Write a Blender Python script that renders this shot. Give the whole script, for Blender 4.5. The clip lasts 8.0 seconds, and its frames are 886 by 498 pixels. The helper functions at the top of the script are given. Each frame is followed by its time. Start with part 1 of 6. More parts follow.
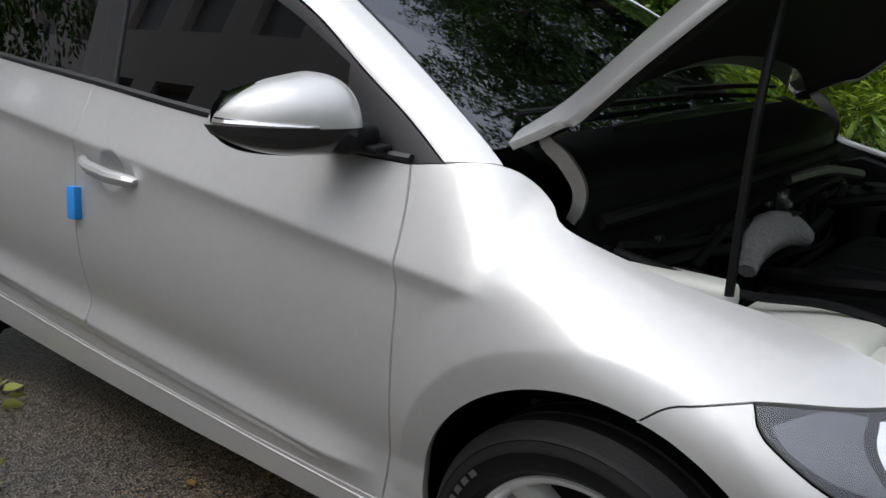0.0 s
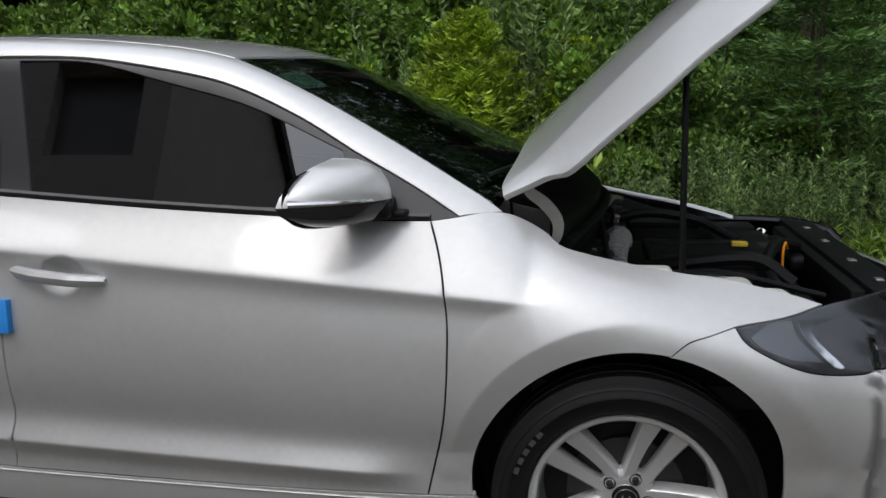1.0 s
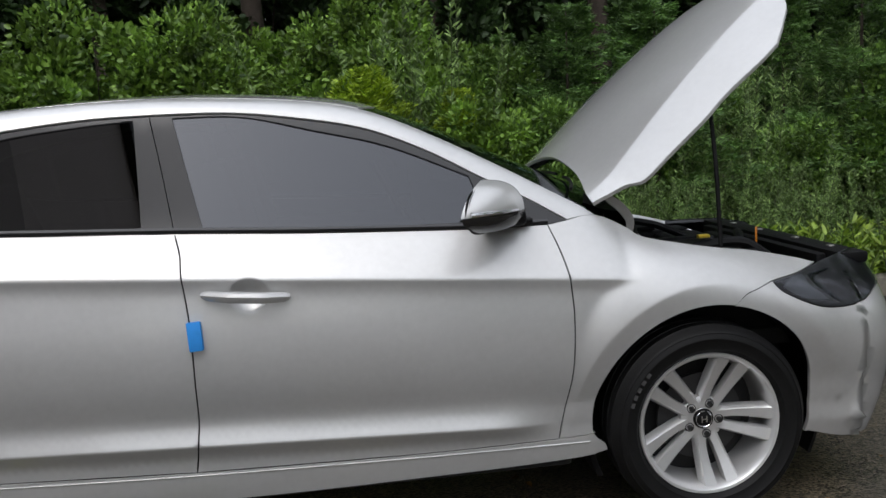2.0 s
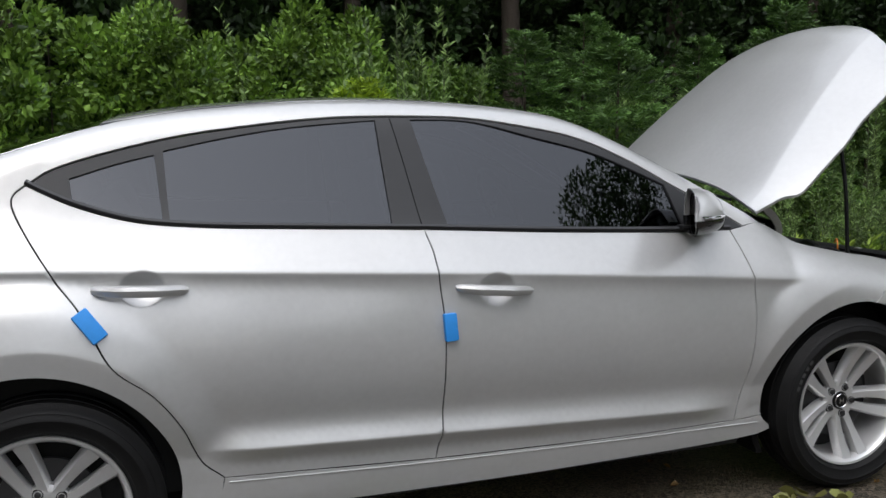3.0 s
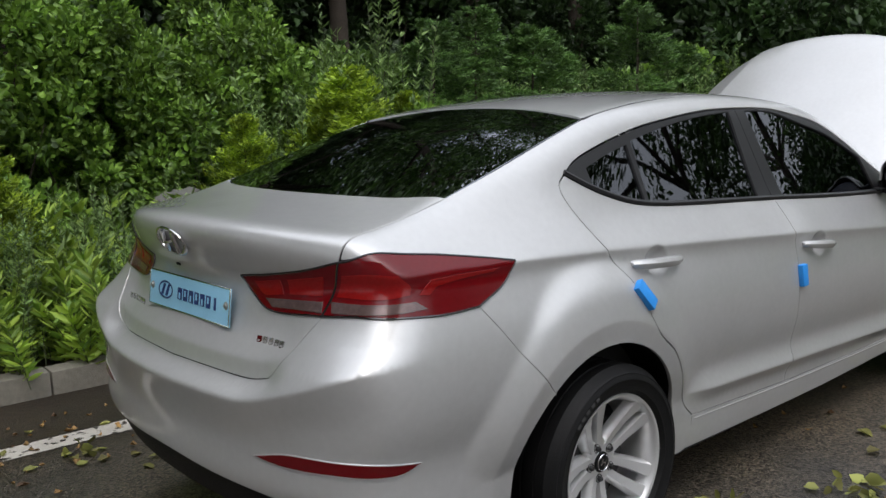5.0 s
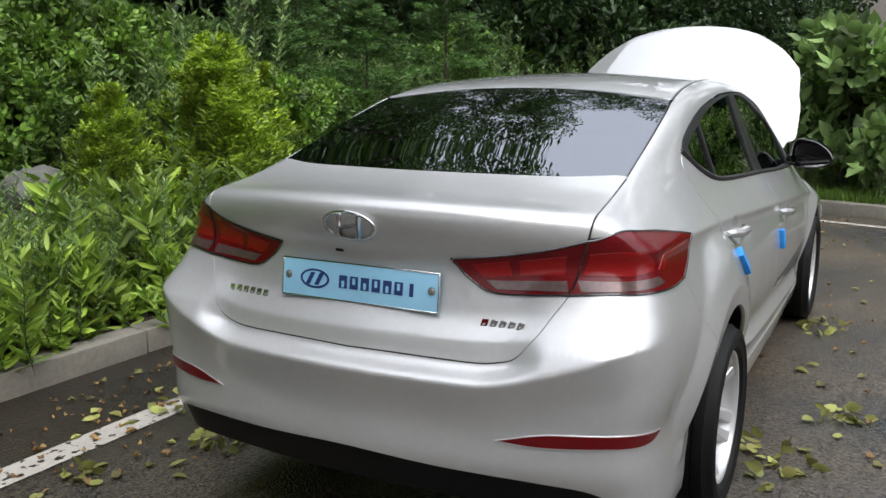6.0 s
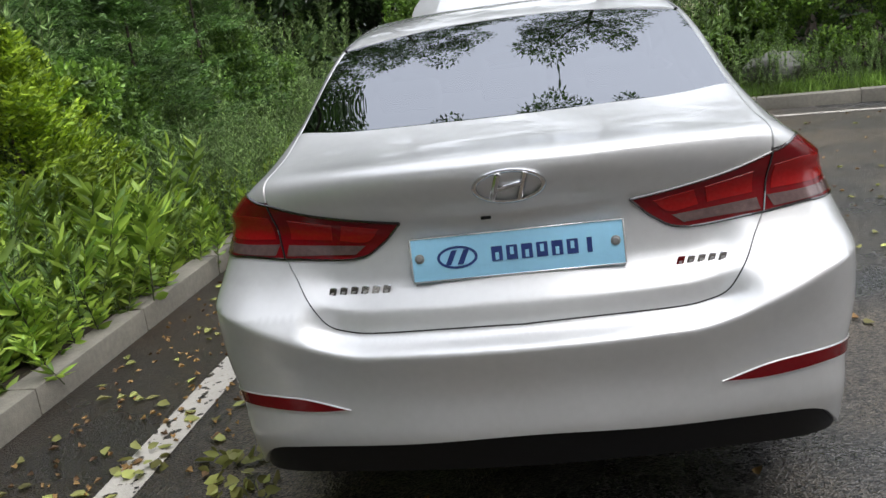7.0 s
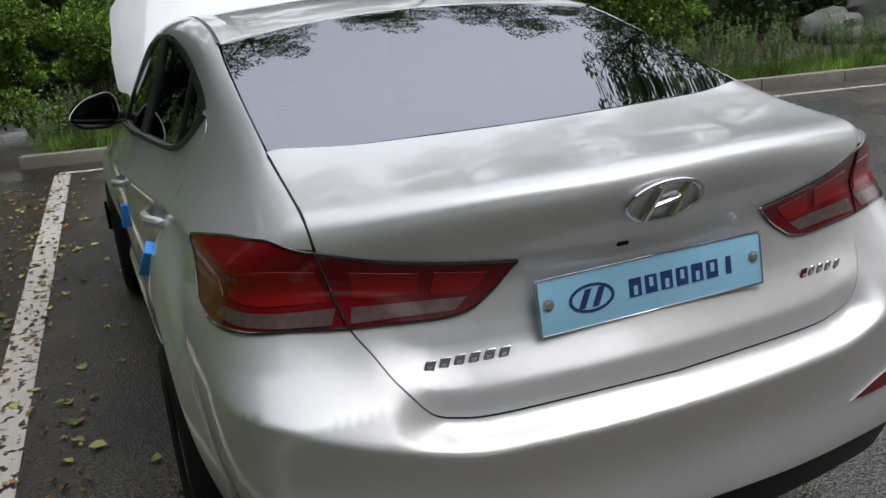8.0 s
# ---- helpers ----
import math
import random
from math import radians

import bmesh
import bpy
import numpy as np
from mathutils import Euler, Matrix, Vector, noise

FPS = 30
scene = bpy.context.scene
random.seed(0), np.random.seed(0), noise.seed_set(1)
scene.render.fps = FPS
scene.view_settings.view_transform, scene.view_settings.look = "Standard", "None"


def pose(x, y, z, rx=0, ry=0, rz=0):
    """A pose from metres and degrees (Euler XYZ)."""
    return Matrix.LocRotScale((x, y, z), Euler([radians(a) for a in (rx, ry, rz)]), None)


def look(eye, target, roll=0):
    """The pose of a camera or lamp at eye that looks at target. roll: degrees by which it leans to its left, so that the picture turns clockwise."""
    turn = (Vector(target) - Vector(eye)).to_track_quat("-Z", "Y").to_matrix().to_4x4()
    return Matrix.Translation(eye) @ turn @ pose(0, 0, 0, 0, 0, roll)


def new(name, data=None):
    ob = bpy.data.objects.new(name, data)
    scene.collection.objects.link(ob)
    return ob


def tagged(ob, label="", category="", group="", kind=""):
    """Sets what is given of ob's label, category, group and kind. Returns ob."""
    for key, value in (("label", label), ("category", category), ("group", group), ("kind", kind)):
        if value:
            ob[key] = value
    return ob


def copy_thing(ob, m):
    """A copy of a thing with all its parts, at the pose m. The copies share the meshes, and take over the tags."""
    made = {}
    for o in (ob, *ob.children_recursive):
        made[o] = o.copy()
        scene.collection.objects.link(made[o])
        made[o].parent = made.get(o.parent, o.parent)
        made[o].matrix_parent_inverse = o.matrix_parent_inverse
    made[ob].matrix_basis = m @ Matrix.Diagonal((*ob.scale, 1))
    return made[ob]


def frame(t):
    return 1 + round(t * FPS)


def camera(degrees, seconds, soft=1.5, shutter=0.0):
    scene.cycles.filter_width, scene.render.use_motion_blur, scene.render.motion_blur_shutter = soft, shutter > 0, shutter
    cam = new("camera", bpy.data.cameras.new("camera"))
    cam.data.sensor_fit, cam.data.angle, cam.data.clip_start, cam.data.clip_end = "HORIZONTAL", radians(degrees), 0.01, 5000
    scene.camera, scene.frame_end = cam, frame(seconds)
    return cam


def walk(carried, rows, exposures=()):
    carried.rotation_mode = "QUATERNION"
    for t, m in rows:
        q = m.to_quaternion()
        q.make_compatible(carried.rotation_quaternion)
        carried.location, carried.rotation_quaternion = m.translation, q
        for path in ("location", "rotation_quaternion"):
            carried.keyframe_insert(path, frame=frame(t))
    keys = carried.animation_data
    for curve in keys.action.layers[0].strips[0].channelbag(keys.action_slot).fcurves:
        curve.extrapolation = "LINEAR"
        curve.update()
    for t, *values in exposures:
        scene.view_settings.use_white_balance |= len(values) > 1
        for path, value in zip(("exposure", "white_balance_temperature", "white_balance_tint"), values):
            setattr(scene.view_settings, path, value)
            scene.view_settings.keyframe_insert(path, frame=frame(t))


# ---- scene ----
from mathutils import geometry

cam = camera(53.0, 8.0)
PATH = [
    (0, (1.977, -1.932, 1.259), (0.721, -0.471, 0.721), 1.3),
    (0.5, (1.692, -2.436, 1.256), (0.889, -0.666, 0.786), -1.1),
    (1, (1.266, -2.805, 1.299), (0.934, -0.868, 0.925), -1.2),
    (1.2, (1.063, -2.963, 1.309), (0.896, -1.001, 0.96), -1.0),
    (2.3, (-0.113, -3.483, 1.28), (0.268, -1.537, 1.027), -1.1),
    (2.5, (-0.417, -3.472, 1.271), (0.085, -1.551, 1.033), 1.5),
    (3, (-1.041, -3.373, 1.317), (-0.414, -1.491, 1.065), -1.2),
    (3.5, (-1.675, -3.309, 1.34), (-0.847, -1.503, 1.11), 1.0),
    (4, (-2.268, -3.096, 1.371), (-1.238, -1.4, 1.116), 0.3),
    (4.5, (-2.874, -2.858, 1.403), (-1.661, -1.294, 1.117), -0.1),
    (5, (-3.445, -2.459, 1.427), (-2.136, -0.982, 1.109), -1.8),
    (5.2, (-3.655, -2.28, 1.407), (-2.251, -0.894, 1.081), -1.8),
    (6.3, (-4.436, -0.993, 1.485), (-2.631, -0.231, 1.084), -2.4),
    (6.5, (-4.45, -0.77, 1.473), (-2.609, -0.104, 1.067), -5.2),
    (7, (-4.367, -0.097, 1.485), (-2.454, 0.156, 0.959), -7.7),
    (7.5, (-4.097, 0.489, 1.477), (-2.198, 0.257, 0.894), -6.4),
    (8, (-3.651, 0.978, 1.484), (-1.872, 0.269, 0.907), -5.0),
]
walk(cam, [(t, look(e, g, r)) for t, e, g, r in PATH], exposures=[(0, 0.45), (1.0, 0.36), (2.5, 0.50), (4.5, 0.54), (5.2, 0.77), (6.5, 1.20), (7.0, 1.14), (7.5, 1.00), (8.0, 0.72)])

# ---- world, sun and exposure ----
world = bpy.data.worlds.new("sky")
scene.world = world
world.use_nodes = True
wn, wl = world.node_tree.nodes, world.node_tree.links
wn.clear()
w_out, w_bg, w_sky, w_hs = (wn.new("ShaderNode" + k) for k in ("OutputWorld", "Background", "TexSky", "HueSaturation"))
w_sky.sky_type, w_sky.sun_disc = "NISHITA", False
w_sky.sun_elevation, w_sky.sun_rotation = radians(56), radians(212)
w_sky.air_density, w_sky.dust_density, w_sky.ozone_density = 1.0, 1.5, 1.0
w_hs.inputs["Saturation"].default_value = 0.32
w_bg.inputs["Strength"].default_value = 0.14
wl.new(w_sky.outputs[0], w_hs.inputs["Color"])
# an overcast sky is much brighter overhead than at the hazy horizon
w_tc, w_xyz, w_up, w_mul = (wn.new("ShaderNode" + k) for k in ("TexCoord", "SeparateXYZ", "MapRange", "VectorMath"))
w_up.inputs["To Min"].default_value, w_up.inputs["To Max"].default_value = 0.54, 2.75
w_mul.operation = "SCALE"
wl.new(w_tc.outputs["Generated"], w_xyz.inputs[0])
w_pow = wn.new("ShaderNodeMath")
w_pow.operation, w_pow.use_clamp = "POWER", True
w_pow.inputs[1].default_value = 1.5
wl.new(w_xyz.outputs["Z"], w_pow.inputs[0])
wl.new(w_pow.outputs[0], w_up.inputs["Value"])
wl.new(w_hs.outputs[0], w_mul.inputs[0])
wl.new(w_up.outputs[0], w_mul.inputs["Scale"])
wl.new(w_mul.outputs[0], w_bg.inputs["Color"])
wl.new(w_bg.outputs[0], w_out.inputs["Surface"])
sun = new("sun", bpy.data.lights.new("sun", "SUN"))
sun.data.energy, sun.data.angle, sun.data.color = 0.55, radians(150), (1.0, 0.98, 0.95)
sun.matrix_world = look((4.2, -6.8, 12), (0, 0, 0))


# ---- materials ----
def material(name, color=(0.5, 0.5, 0.5), rough=0.5, metal=0.0, coat=0.0, scale=0.0, vary=0.15, bump=0.0, bump_scale=60.0, spec=0.5):
    """A surface with two scales of colour variation and fine relief."""
    m = bpy.data.materials.new(name)
    m.use_nodes = True
    n, l = m.node_tree.nodes, m.node_tree.links
    b = n["Principled BSDF"]
    b.inputs["Base Color"].default_value = (*color, 1)
    b.inputs["Roughness"].default_value = rough
    b.inputs["Metallic"].default_value = metal
    b.inputs["Coat Weight"].default_value = coat
    b.inputs["Coat Roughness"].default_value = 0.04
    b.inputs["Specular IOR Level"].default_value = spec
    if scale:
        tc = n.new("ShaderNodeTexCoord")
        na, nb, mix, ramp = n.new("ShaderNodeTexNoise"), n.new("ShaderNodeTexNoise"), n.new("ShaderNodeMath"), n.new("ShaderNodeMix")
        na.inputs["Scale"].default_value, nb.inputs["Scale"].default_value = scale, scale * 9
        na.inputs["Detail"].default_value, nb.inputs["Detail"].default_value = 4, 6
        l.new(tc.outputs["Object"], na.inputs["Vector"])
        l.new(tc.outputs["Object"], nb.inputs["Vector"])
        mix.operation = "ADD"
        l.new(na.outputs["Fac"], mix.inputs[0])
        l.new(nb.outputs["Fac"], mix.inputs[1])
        ramp.data_type = "RGBA"
        half = n.new("ShaderNodeMath")
        half.operation = "MULTIPLY"
        half.inputs[1].default_value = 0.5
        l.new(mix.outputs[0], half.inputs[0])
        l.new(half.outputs[0], ramp.inputs["Factor"])
        ramp.inputs["A"].default_value = (*[c * (1 - 2 * vary) for c in color], 1)
        ramp.inputs["B"].default_value = (*[min(1, c * (1 + 2 * vary)) for c in color], 1)
        l.new(ramp.outputs["Result"], b.inputs["Base Color"])
    if bump:
        tc2, nz, bp = n.new("ShaderNodeTexCoord"), n.new("ShaderNodeTexNoise"), n.new("ShaderNodeBump")
        nz.inputs["Scale"].default_value, nz.inputs["Detail"].default_value = bump_scale, 5
        bp.inputs["Strength"].default_value, bp.inputs["Distance"].default_value = bump, 0.01
        l.new(tc2.outputs["Object"], nz.inputs["Vector"])
        l.new(nz.outputs["Fac"], bp.inputs["Height"])
        l.new(bp.outputs["Normal"], b.inputs["Normal"])
    return m


def glass_material(name, tint, ior=1.5):
    """A thin tinted pane: what passes is dyed, what reflects follows the angle."""
    m = bpy.data.materials.new(name)
    m.use_nodes = True
    n, l = m.node_tree.nodes, m.node_tree.links
    n.clear()
    o, mx, fr, gl, tr = (n.new("ShaderNode" + k) for k in ("OutputMaterial", "MixShader", "Fresnel", "BsdfGlossy", "BsdfTransparent"))
    fr.inputs["IOR"].default_value = ior
    gl.inputs["Roughness"].default_value = 0.01
    gl.inputs["Color"].default_value = (0.90, 0.93, 1.0, 1)
    tr.inputs["Color"].default_value = (*tint, 1)
    l.new(fr.outputs[0], mx.inputs[0])
    l.new(tr.outputs[0], mx.inputs[1])
    l.new(gl.outputs[0], mx.inputs[2])
    l.new(mx.outputs[0], o.inputs["Surface"])
    return m


PAINT = material("silver_paint", (0.51, 0.51, 0.505), 0.38, 0.42, 1.0, scale=5.0, vary=0.06)
# a thin uneven film of dust and dried rain on the paint
pn, pl = PAINT.node_tree.nodes, PAINT.node_tree.links
p_tc, p_nz, p_mr = pn.new("ShaderNodeTexCoord"), pn.new("ShaderNodeTexNoise"), pn.new("ShaderNodeMapRange")
p_nz.inputs["Scale"].default_value, p_nz.inputs["Detail"].default_value = 4.5, 3
p_mr.inputs["From Min"].default_value, p_mr.inputs["From Max"].default_value = 0.30, 0.70
p_mr.inputs["To Min"].default_value, p_mr.inputs["To Max"].default_value = 0.33, 0.43
pl.new(p_tc.outputs["Object"], p_nz.inputs["Vector"])
pl.new(p_nz.outputs["Fac"], p_mr.inputs["Value"])
pl.new(p_mr.outputs[0], pn["Principled BSDF"].inputs["Roughness"])
TRIM = material("satin_black_trim", (0.016, 0.016, 0.0175), 0.36, scale=40, vary=0.1)
PLASTIC = material("black_plastic", (0.006, 0.006, 0.0065), 0.5, scale=30, vary=0.2, bump=0.1, bump_scale=400, spec=0.18)
RUBBER = material("tyre_rubber", (0.007, 0.007, 0.0072), 0.58, scale=14, vary=0.3, bump=0.15, bump_scale=200, spec=0.2)
ALLOY = material("alloy_silver", (0.62, 0.62, 0.62), 0.36, 0.55, 0.6, scale=30, vary=0.03)
CHROME = material("chrome", (0.62, 0.62, 0.63), 0.10, 1.0)
STEEL = material("brushed_steel", (0.35, 0.34, 0.33), 0.45, 0.9, scale=25, vary=0.15)
DARK = material("dark_lining", (0.012, 0.012, 0.012), 0.8, scale=8, vary=0.2)
TINTED = glass_material("tinted_glass", (0.04, 0.04, 0.045), 1.75)
TINTED_REAR = glass_material("mirrored_tint_film", (0.03, 0.03, 0.034), 3.3)
WINDSHIELD = glass_material("windshield_glass", (0.13, 0.21, 0.19), 1.9)
RED = material("red_lamp_plastic", (0.115, 0.003, 0.005), 0.12, spec=0.35, scale=9, vary=0.1)
RED_GLOW = material("bright_red_reflector", (0.20, 0.006, 0.006), 0.14, spec=0.35, scale=120, vary=0.2)
BLUE = material("blue_foam", (0.02, 0.26, 0.72), 0.6, scale=60, vary=0.08)
SEAT = material("dark_seat_fabric", (0.03, 0.03, 0.032), 0.85, scale=60, vary=0.2)


# ---- the shape of the car's body: smooth curves joined into one rounded solid ----
AXLE_F, AXLE_R, HUB_Z = 1.35, -1.35, 0.317


def soft(t, w):
    """A ramp that starts at 0 and is rounded over the width w."""
    return 0.5 * (t + np.sqrt(t * t + w * w))


def bent(t, nodes, widths):
    """A line bent at each node (place, value); widths round the inner bends."""
    p, v = [n[0] for n in nodes], [n[1] for n in nodes]
    s = [(v[i + 1] - v[i]) / (p[i + 1] - p[i]) for i in range(len(p) - 1)]
    out = v[0] + s[0] * (t - p[0])
    for i in range(1, len(s)):
        out = out + (s[i] - s[i - 1]) * soft(t - p[i], widths[i - 1])
    return out


def along(x, nodes, w=0.25):
    return bent(x, nodes, [w] * (len(nodes) - 2))


def char_z(x):
    return along(x, [(-2.4, 1.02), (-1.7, 1.0), (-1.3, 0.977), (-0.2, 0.907), (0.93, 0.812), (1.6, 0.75), (2.2, 0.68)])


def char_y(x):
    return along(x, [(-2.4, 0.775), (-1.7, 0.80), (-1.3, 0.806), (-0.2, 0.858), (0.93, 0.862), (1.6, 0.862), (2.2, 0.83)])


def side(x, z):
    """Half the body's width at a station x and a height z."""
    zc, yc = char_z(x), char_y(x)
    ym = along(x, [(-2.4, 0.86), (-2.0, 0.878), (-1.3, 0.882), (0, 0.880), (1.3, 0.876), (1.8, 0.875), (2.2, 0.85)])
    zf = along(x, [(-1.0, 0.44), (-0.86, 0.435), (0.88, 0.357), (1.0, 0.352)])
    zb = along(x, [(-2.4, 1.12), (-1.4, 1.10), (-0.98, 1.085), (-0.23, 1.034), (0.9, 0.975), (2.2, 0.93)])
    yb = along(x, [(-2.4, 0.63), (-1.84, 0.695), (-1.4, 0.735), (-0.98, 0.722), (-0.23, 0.768), (0.9, 0.768), (2.2, 0.66)])
    g = along(x, [(-2.4, 0.95), (-1.84, 0.85), (-1.36, 0.33), (-0.98, 0.32), (-0.3, 0.365), (0.9, 0.39), (2.2, 0.6)])
    door = soft(x + 0.93, 0.05) - soft(x + 0.80, 0.05) - soft(x - 0.74, 0.05) + soft(x - 0.92, 0.05)
    door = np.clip(door / 0.13, 0, 1)
    cut = np.clip((1.42 - x) / 0.55, 0, 1)
    cut = cut * cut * (3 - 2 * cut) * (0.65 + 0.35 * np.tanh((x + 1.75) / 0.2))
    nodes = [(0.15 + 0 * x, ym - 0.075), (0.27 + 0 * x, ym - 0.052), (zf - 0.045, ym - 0.050), (zf, ym - 0.050 + 0.030 * door),
             (zf + 0.060, ym - 0.046 - 0.003 * door), (zf + 0.15, ym - 0.010), (np.minimum(0.70 + 0.08 * np.clip(-x, 0, 1.2), zc - 0.10), ym), (zc - 0.030, yc - 0.001 - 0.0075 * cut),
             (zc, yc), (0.45 * zc + 0.55 * zb, 0.38 * yc + 0.62 * yb + 0.006), (zb, yb), (zb + 1, yb - g)]
    w = [0.03, 0.008, 0.003, 0.03, 0.08, 0.12, 0.022, 0.005, 0.05, 0.05]
    out = nodes[0][1] + (nodes[1][1] - nodes[0][1]) / (nodes[1][0] - nodes[0][0]) * (z - nodes[0][0])
    for i in range(1, len(nodes) - 1):
        a, b, c = nodes[i - 1], nodes[i], nodes[i + 1]
        out = out + ((c[1] - b[1]) / (c[0] - b[0]) - (b[1] - a[1]) / (b[0] - a[0])) * soft(z - b[0], w[i - 1])
    for hx, hz in ((-0.025, 0.845), (-1.065, 0.915)):
        q = ((x - hx) / 0.062) ** 2 + ((z - hz) / 0.052) ** 2
        out = out - 0.022 * np.clip(1 - q, 0, 1) ** 1.2
    for ax, lip, rim, fall, turn_in, blend in ((1.365, 0.879, 0.443, 0.43, 0.11, 0.014), (-1.385, 0.877, 0.462, 0.34, 0.09, 0.020)):
        r = np.hypot(x - ax, z - HUB_Z)
        low = np.clip((z - 0.42) / 0.30, 0, 1)
        cone = lip - 0.055 * (1 - low) ** 2 + turn_in * soft(r - 0.38, 0.02) - fall * soft(r - rim, 0.004) - 0.60 * soft(r - rim - 0.10, 0.03)
        out = smax(out, cone - 1.5 * soft(0.34 - z, 0.02), blend)
    return out


def top(x, y):
    z = bent(x, [(-2.5, 1.12), (-2.30, 1.147), (-2.12, 1.150), (-1.94, 1.172), (-1.12, 1.446), (-0.40, 1.524), (0.36, 1.446), (1.16, 1.045), (1.9, 0.915), (2.12, 0.868), (2.25, 0.79)],
             [0.02, 0.06, 0.10, 0.16, 0.5, 0.16, 0.05, 0.25, 0.1])
    c = along(x, [(-2.4, 0.10), (-1.9, 0.075), (-1.1, 0.08), (0.3, 0.105), (1.0, 0.17), (1.4, 0.15), (2.2, 0.22)])
    ridge = np.clip((x - 1.0) / 0.12, 0, 1) * 0.30 * soft(np.abs(y) - (0.655 - 0.235 * (x - 1.05)), 0.005)
    return z - c * y * y - ridge


def rear(y, z):
    lift = 0.42 * np.maximum(np.abs(y) - 0.40, 0) ** 1.4
    z = z - lift * np.clip((z - 0.50) / 0.15, 0, 1) * np.clip((1.0 - z) / 0.22, 0, 1)
    upper = [(0.96, 2.262), (0.99, 2.275), (1.05, 2.315), (1.13, 2.345), (1.2, 2.34)]
    lower = [(0.15, 2.25), (0.30, 2.335), (0.445, 2.398), (0.565, 2.374), (0.686, 2.407)]
    lid = bent(z, lower + [(0.716, 2.342), (0.775, 2.334), (0.845, 2.274)] + upper, [0.03, 0.04, 0.06, 0.006, 0.010, 0.006, 0.03, 0.02, 0.01, 0.03, 0.02])
    corner = bent(z, lower + [(0.79, 2.328), (0.86, 2.285)] + upper, [0.03, 0.04, 0.06, 0.006, 0.05, 0.05, 0.02, 0.01, 0.03, 0.02])
    t = np.clip((np.abs(y) - 0.46) / 0.12, 0, 1)
    t = t * t * (3 - 2 * t)
    r = lid + (corner - lid) * t
    c = bent(z, [(0.2, 0.20), (0.6, 0.18), (0.95, 0.20), (1.10, 0.40), (1.2, 0.45)], [0.1, 0.1, 0.05])
    return r + 0.008 - c * y * y


def front(y, z):
    f = bent(z, [(0.15, 2.10), (0.3, 2.17), (0.5, 2.20), (0.66, 2.205), (0.80, 2.18), (0.9, 2.11)], [0.05, 0.08, 0.08, 0.05])
    return f - 0.26 * y * y


def smax(a, b, k):
    h = np.maximum(k - np.abs(a - b), 0) / k
    return np.maximum(a, b) + h * h * h * k / 6


def solid(x, y, z):
    """Below 0 inside the body, above 0 outside."""
    a = np.abs(y)
    x = np.asarray(x, float)
    k = along(x, [(-2.4, 0.06), (-1.9, 0.06), (-1.2, 0.10), (0.4, 0.10), (1.1, 0.17), (2.2, 0.17)])
    f = smax(a - side(x, z), z - top(x, y), k)
    f = smax(f, -x - rear(y, z), 0.10 + 0.16 * np.clip((1.05 - z) / 0.2, 0, 1))
    return smax(f, x - front(y, z), 0.08 + 0.18 * np.clip(y * y / 0.25, 0, 1))


def reach(o, d, far=1.3):
    """Where rays from inside the body leave it (arrays of origins and ways)."""
    lo, hi = np.zeros(len(o)), np.full(len(o), far)
    for _ in range(30):
        m = 0.5 * (lo + hi)
        p = o + d * m[:, None]
        inside = solid(p[:, 0], p[:, 1], p[:, 2]) < 0
        lo, hi = np.where(inside, m, lo), np.where(inside, hi, m)
    return o + d * lo[:, None]


def normals(p):
    e, n = 1e-3, np.zeros_like(p)
    for i in range(3):
        q, r = p.copy(), p.copy()
        q[:, i] += e
        r[:, i] -= e
        n[:, i] = solid(*q.T) - solid(*r.T)
    return n / np.linalg.norm(n, axis=1)[:, None]
# ---- end of the shape ----


# ---- making meshes ----
def link_mesh(name, verts, faces, mat, parent=None, label="", flat=False, norms=None):
    me = bpy.data.meshes.new(name)
    me.from_pydata([tuple(map(float, v)) for v in verts], [], [tuple(map(int, f)) for f in faces])
    me.materials.append(mat)
    if not flat:
        me.shade_smooth()
    if norms is not None:
        me.normals_split_custom_set_from_vertices([tuple(map(float, v)) for v in norms])
    ob = new(name, me)
    if parent is not None:
        ob.parent = parent
    if label:
        ob["label"] = label
    return ob


def part(name, bm, mat, parent, label="", smooth=True):
    me = bpy.data.meshes.new(name)
    bmesh.ops.recalc_face_normals(bm, faces=bm.faces)
    bm.to_mesh(me)
    bm.free()
    me.materials.append(mat)
    if smooth:
        me.shade_smooth()
        me.set_sharp_from_angle(angle=radians(38))
    ob = new(name, me)
    if parent is not None:
        ob.parent = parent
    if label:
        ob["label"] = label
    return ob


def empty(name, label, category, group="", at=(0, 0, 0)):
    ob = new(name)
    ob.location = at
    return tagged(ob, label, category, group)


def spline(pts, step=0.02):
    """A smooth line through the points, sampled evenly."""
    p = np.array(pts, float)
    if len(p) == 2:
        n = max(2, int(np.linalg.norm(p[1] - p[0]) / step) + 1)
        return [p[0] + (p[1] - p[0]) * i / n for i in range(n)] + [p[1]]
    q = np.vstack([2 * p[0] - p[1], p, 2 * p[-1] - p[-2]])
    out = []
    for i in range(1, len(q) - 2):
        a, b, c, d = q[i - 1:i + 3]
        n = max(2, int(np.linalg.norm(c - b) / step) + 1)
        for k in range(n):
            t = k / n
            out.append(0.5 * (2 * b + (c - a) * t + (2 * a - 5 * b + 4 * c - d) * t * t + (3 * b - a - 3 * c + d) * t ** 3))
    return out + [p[-1]]


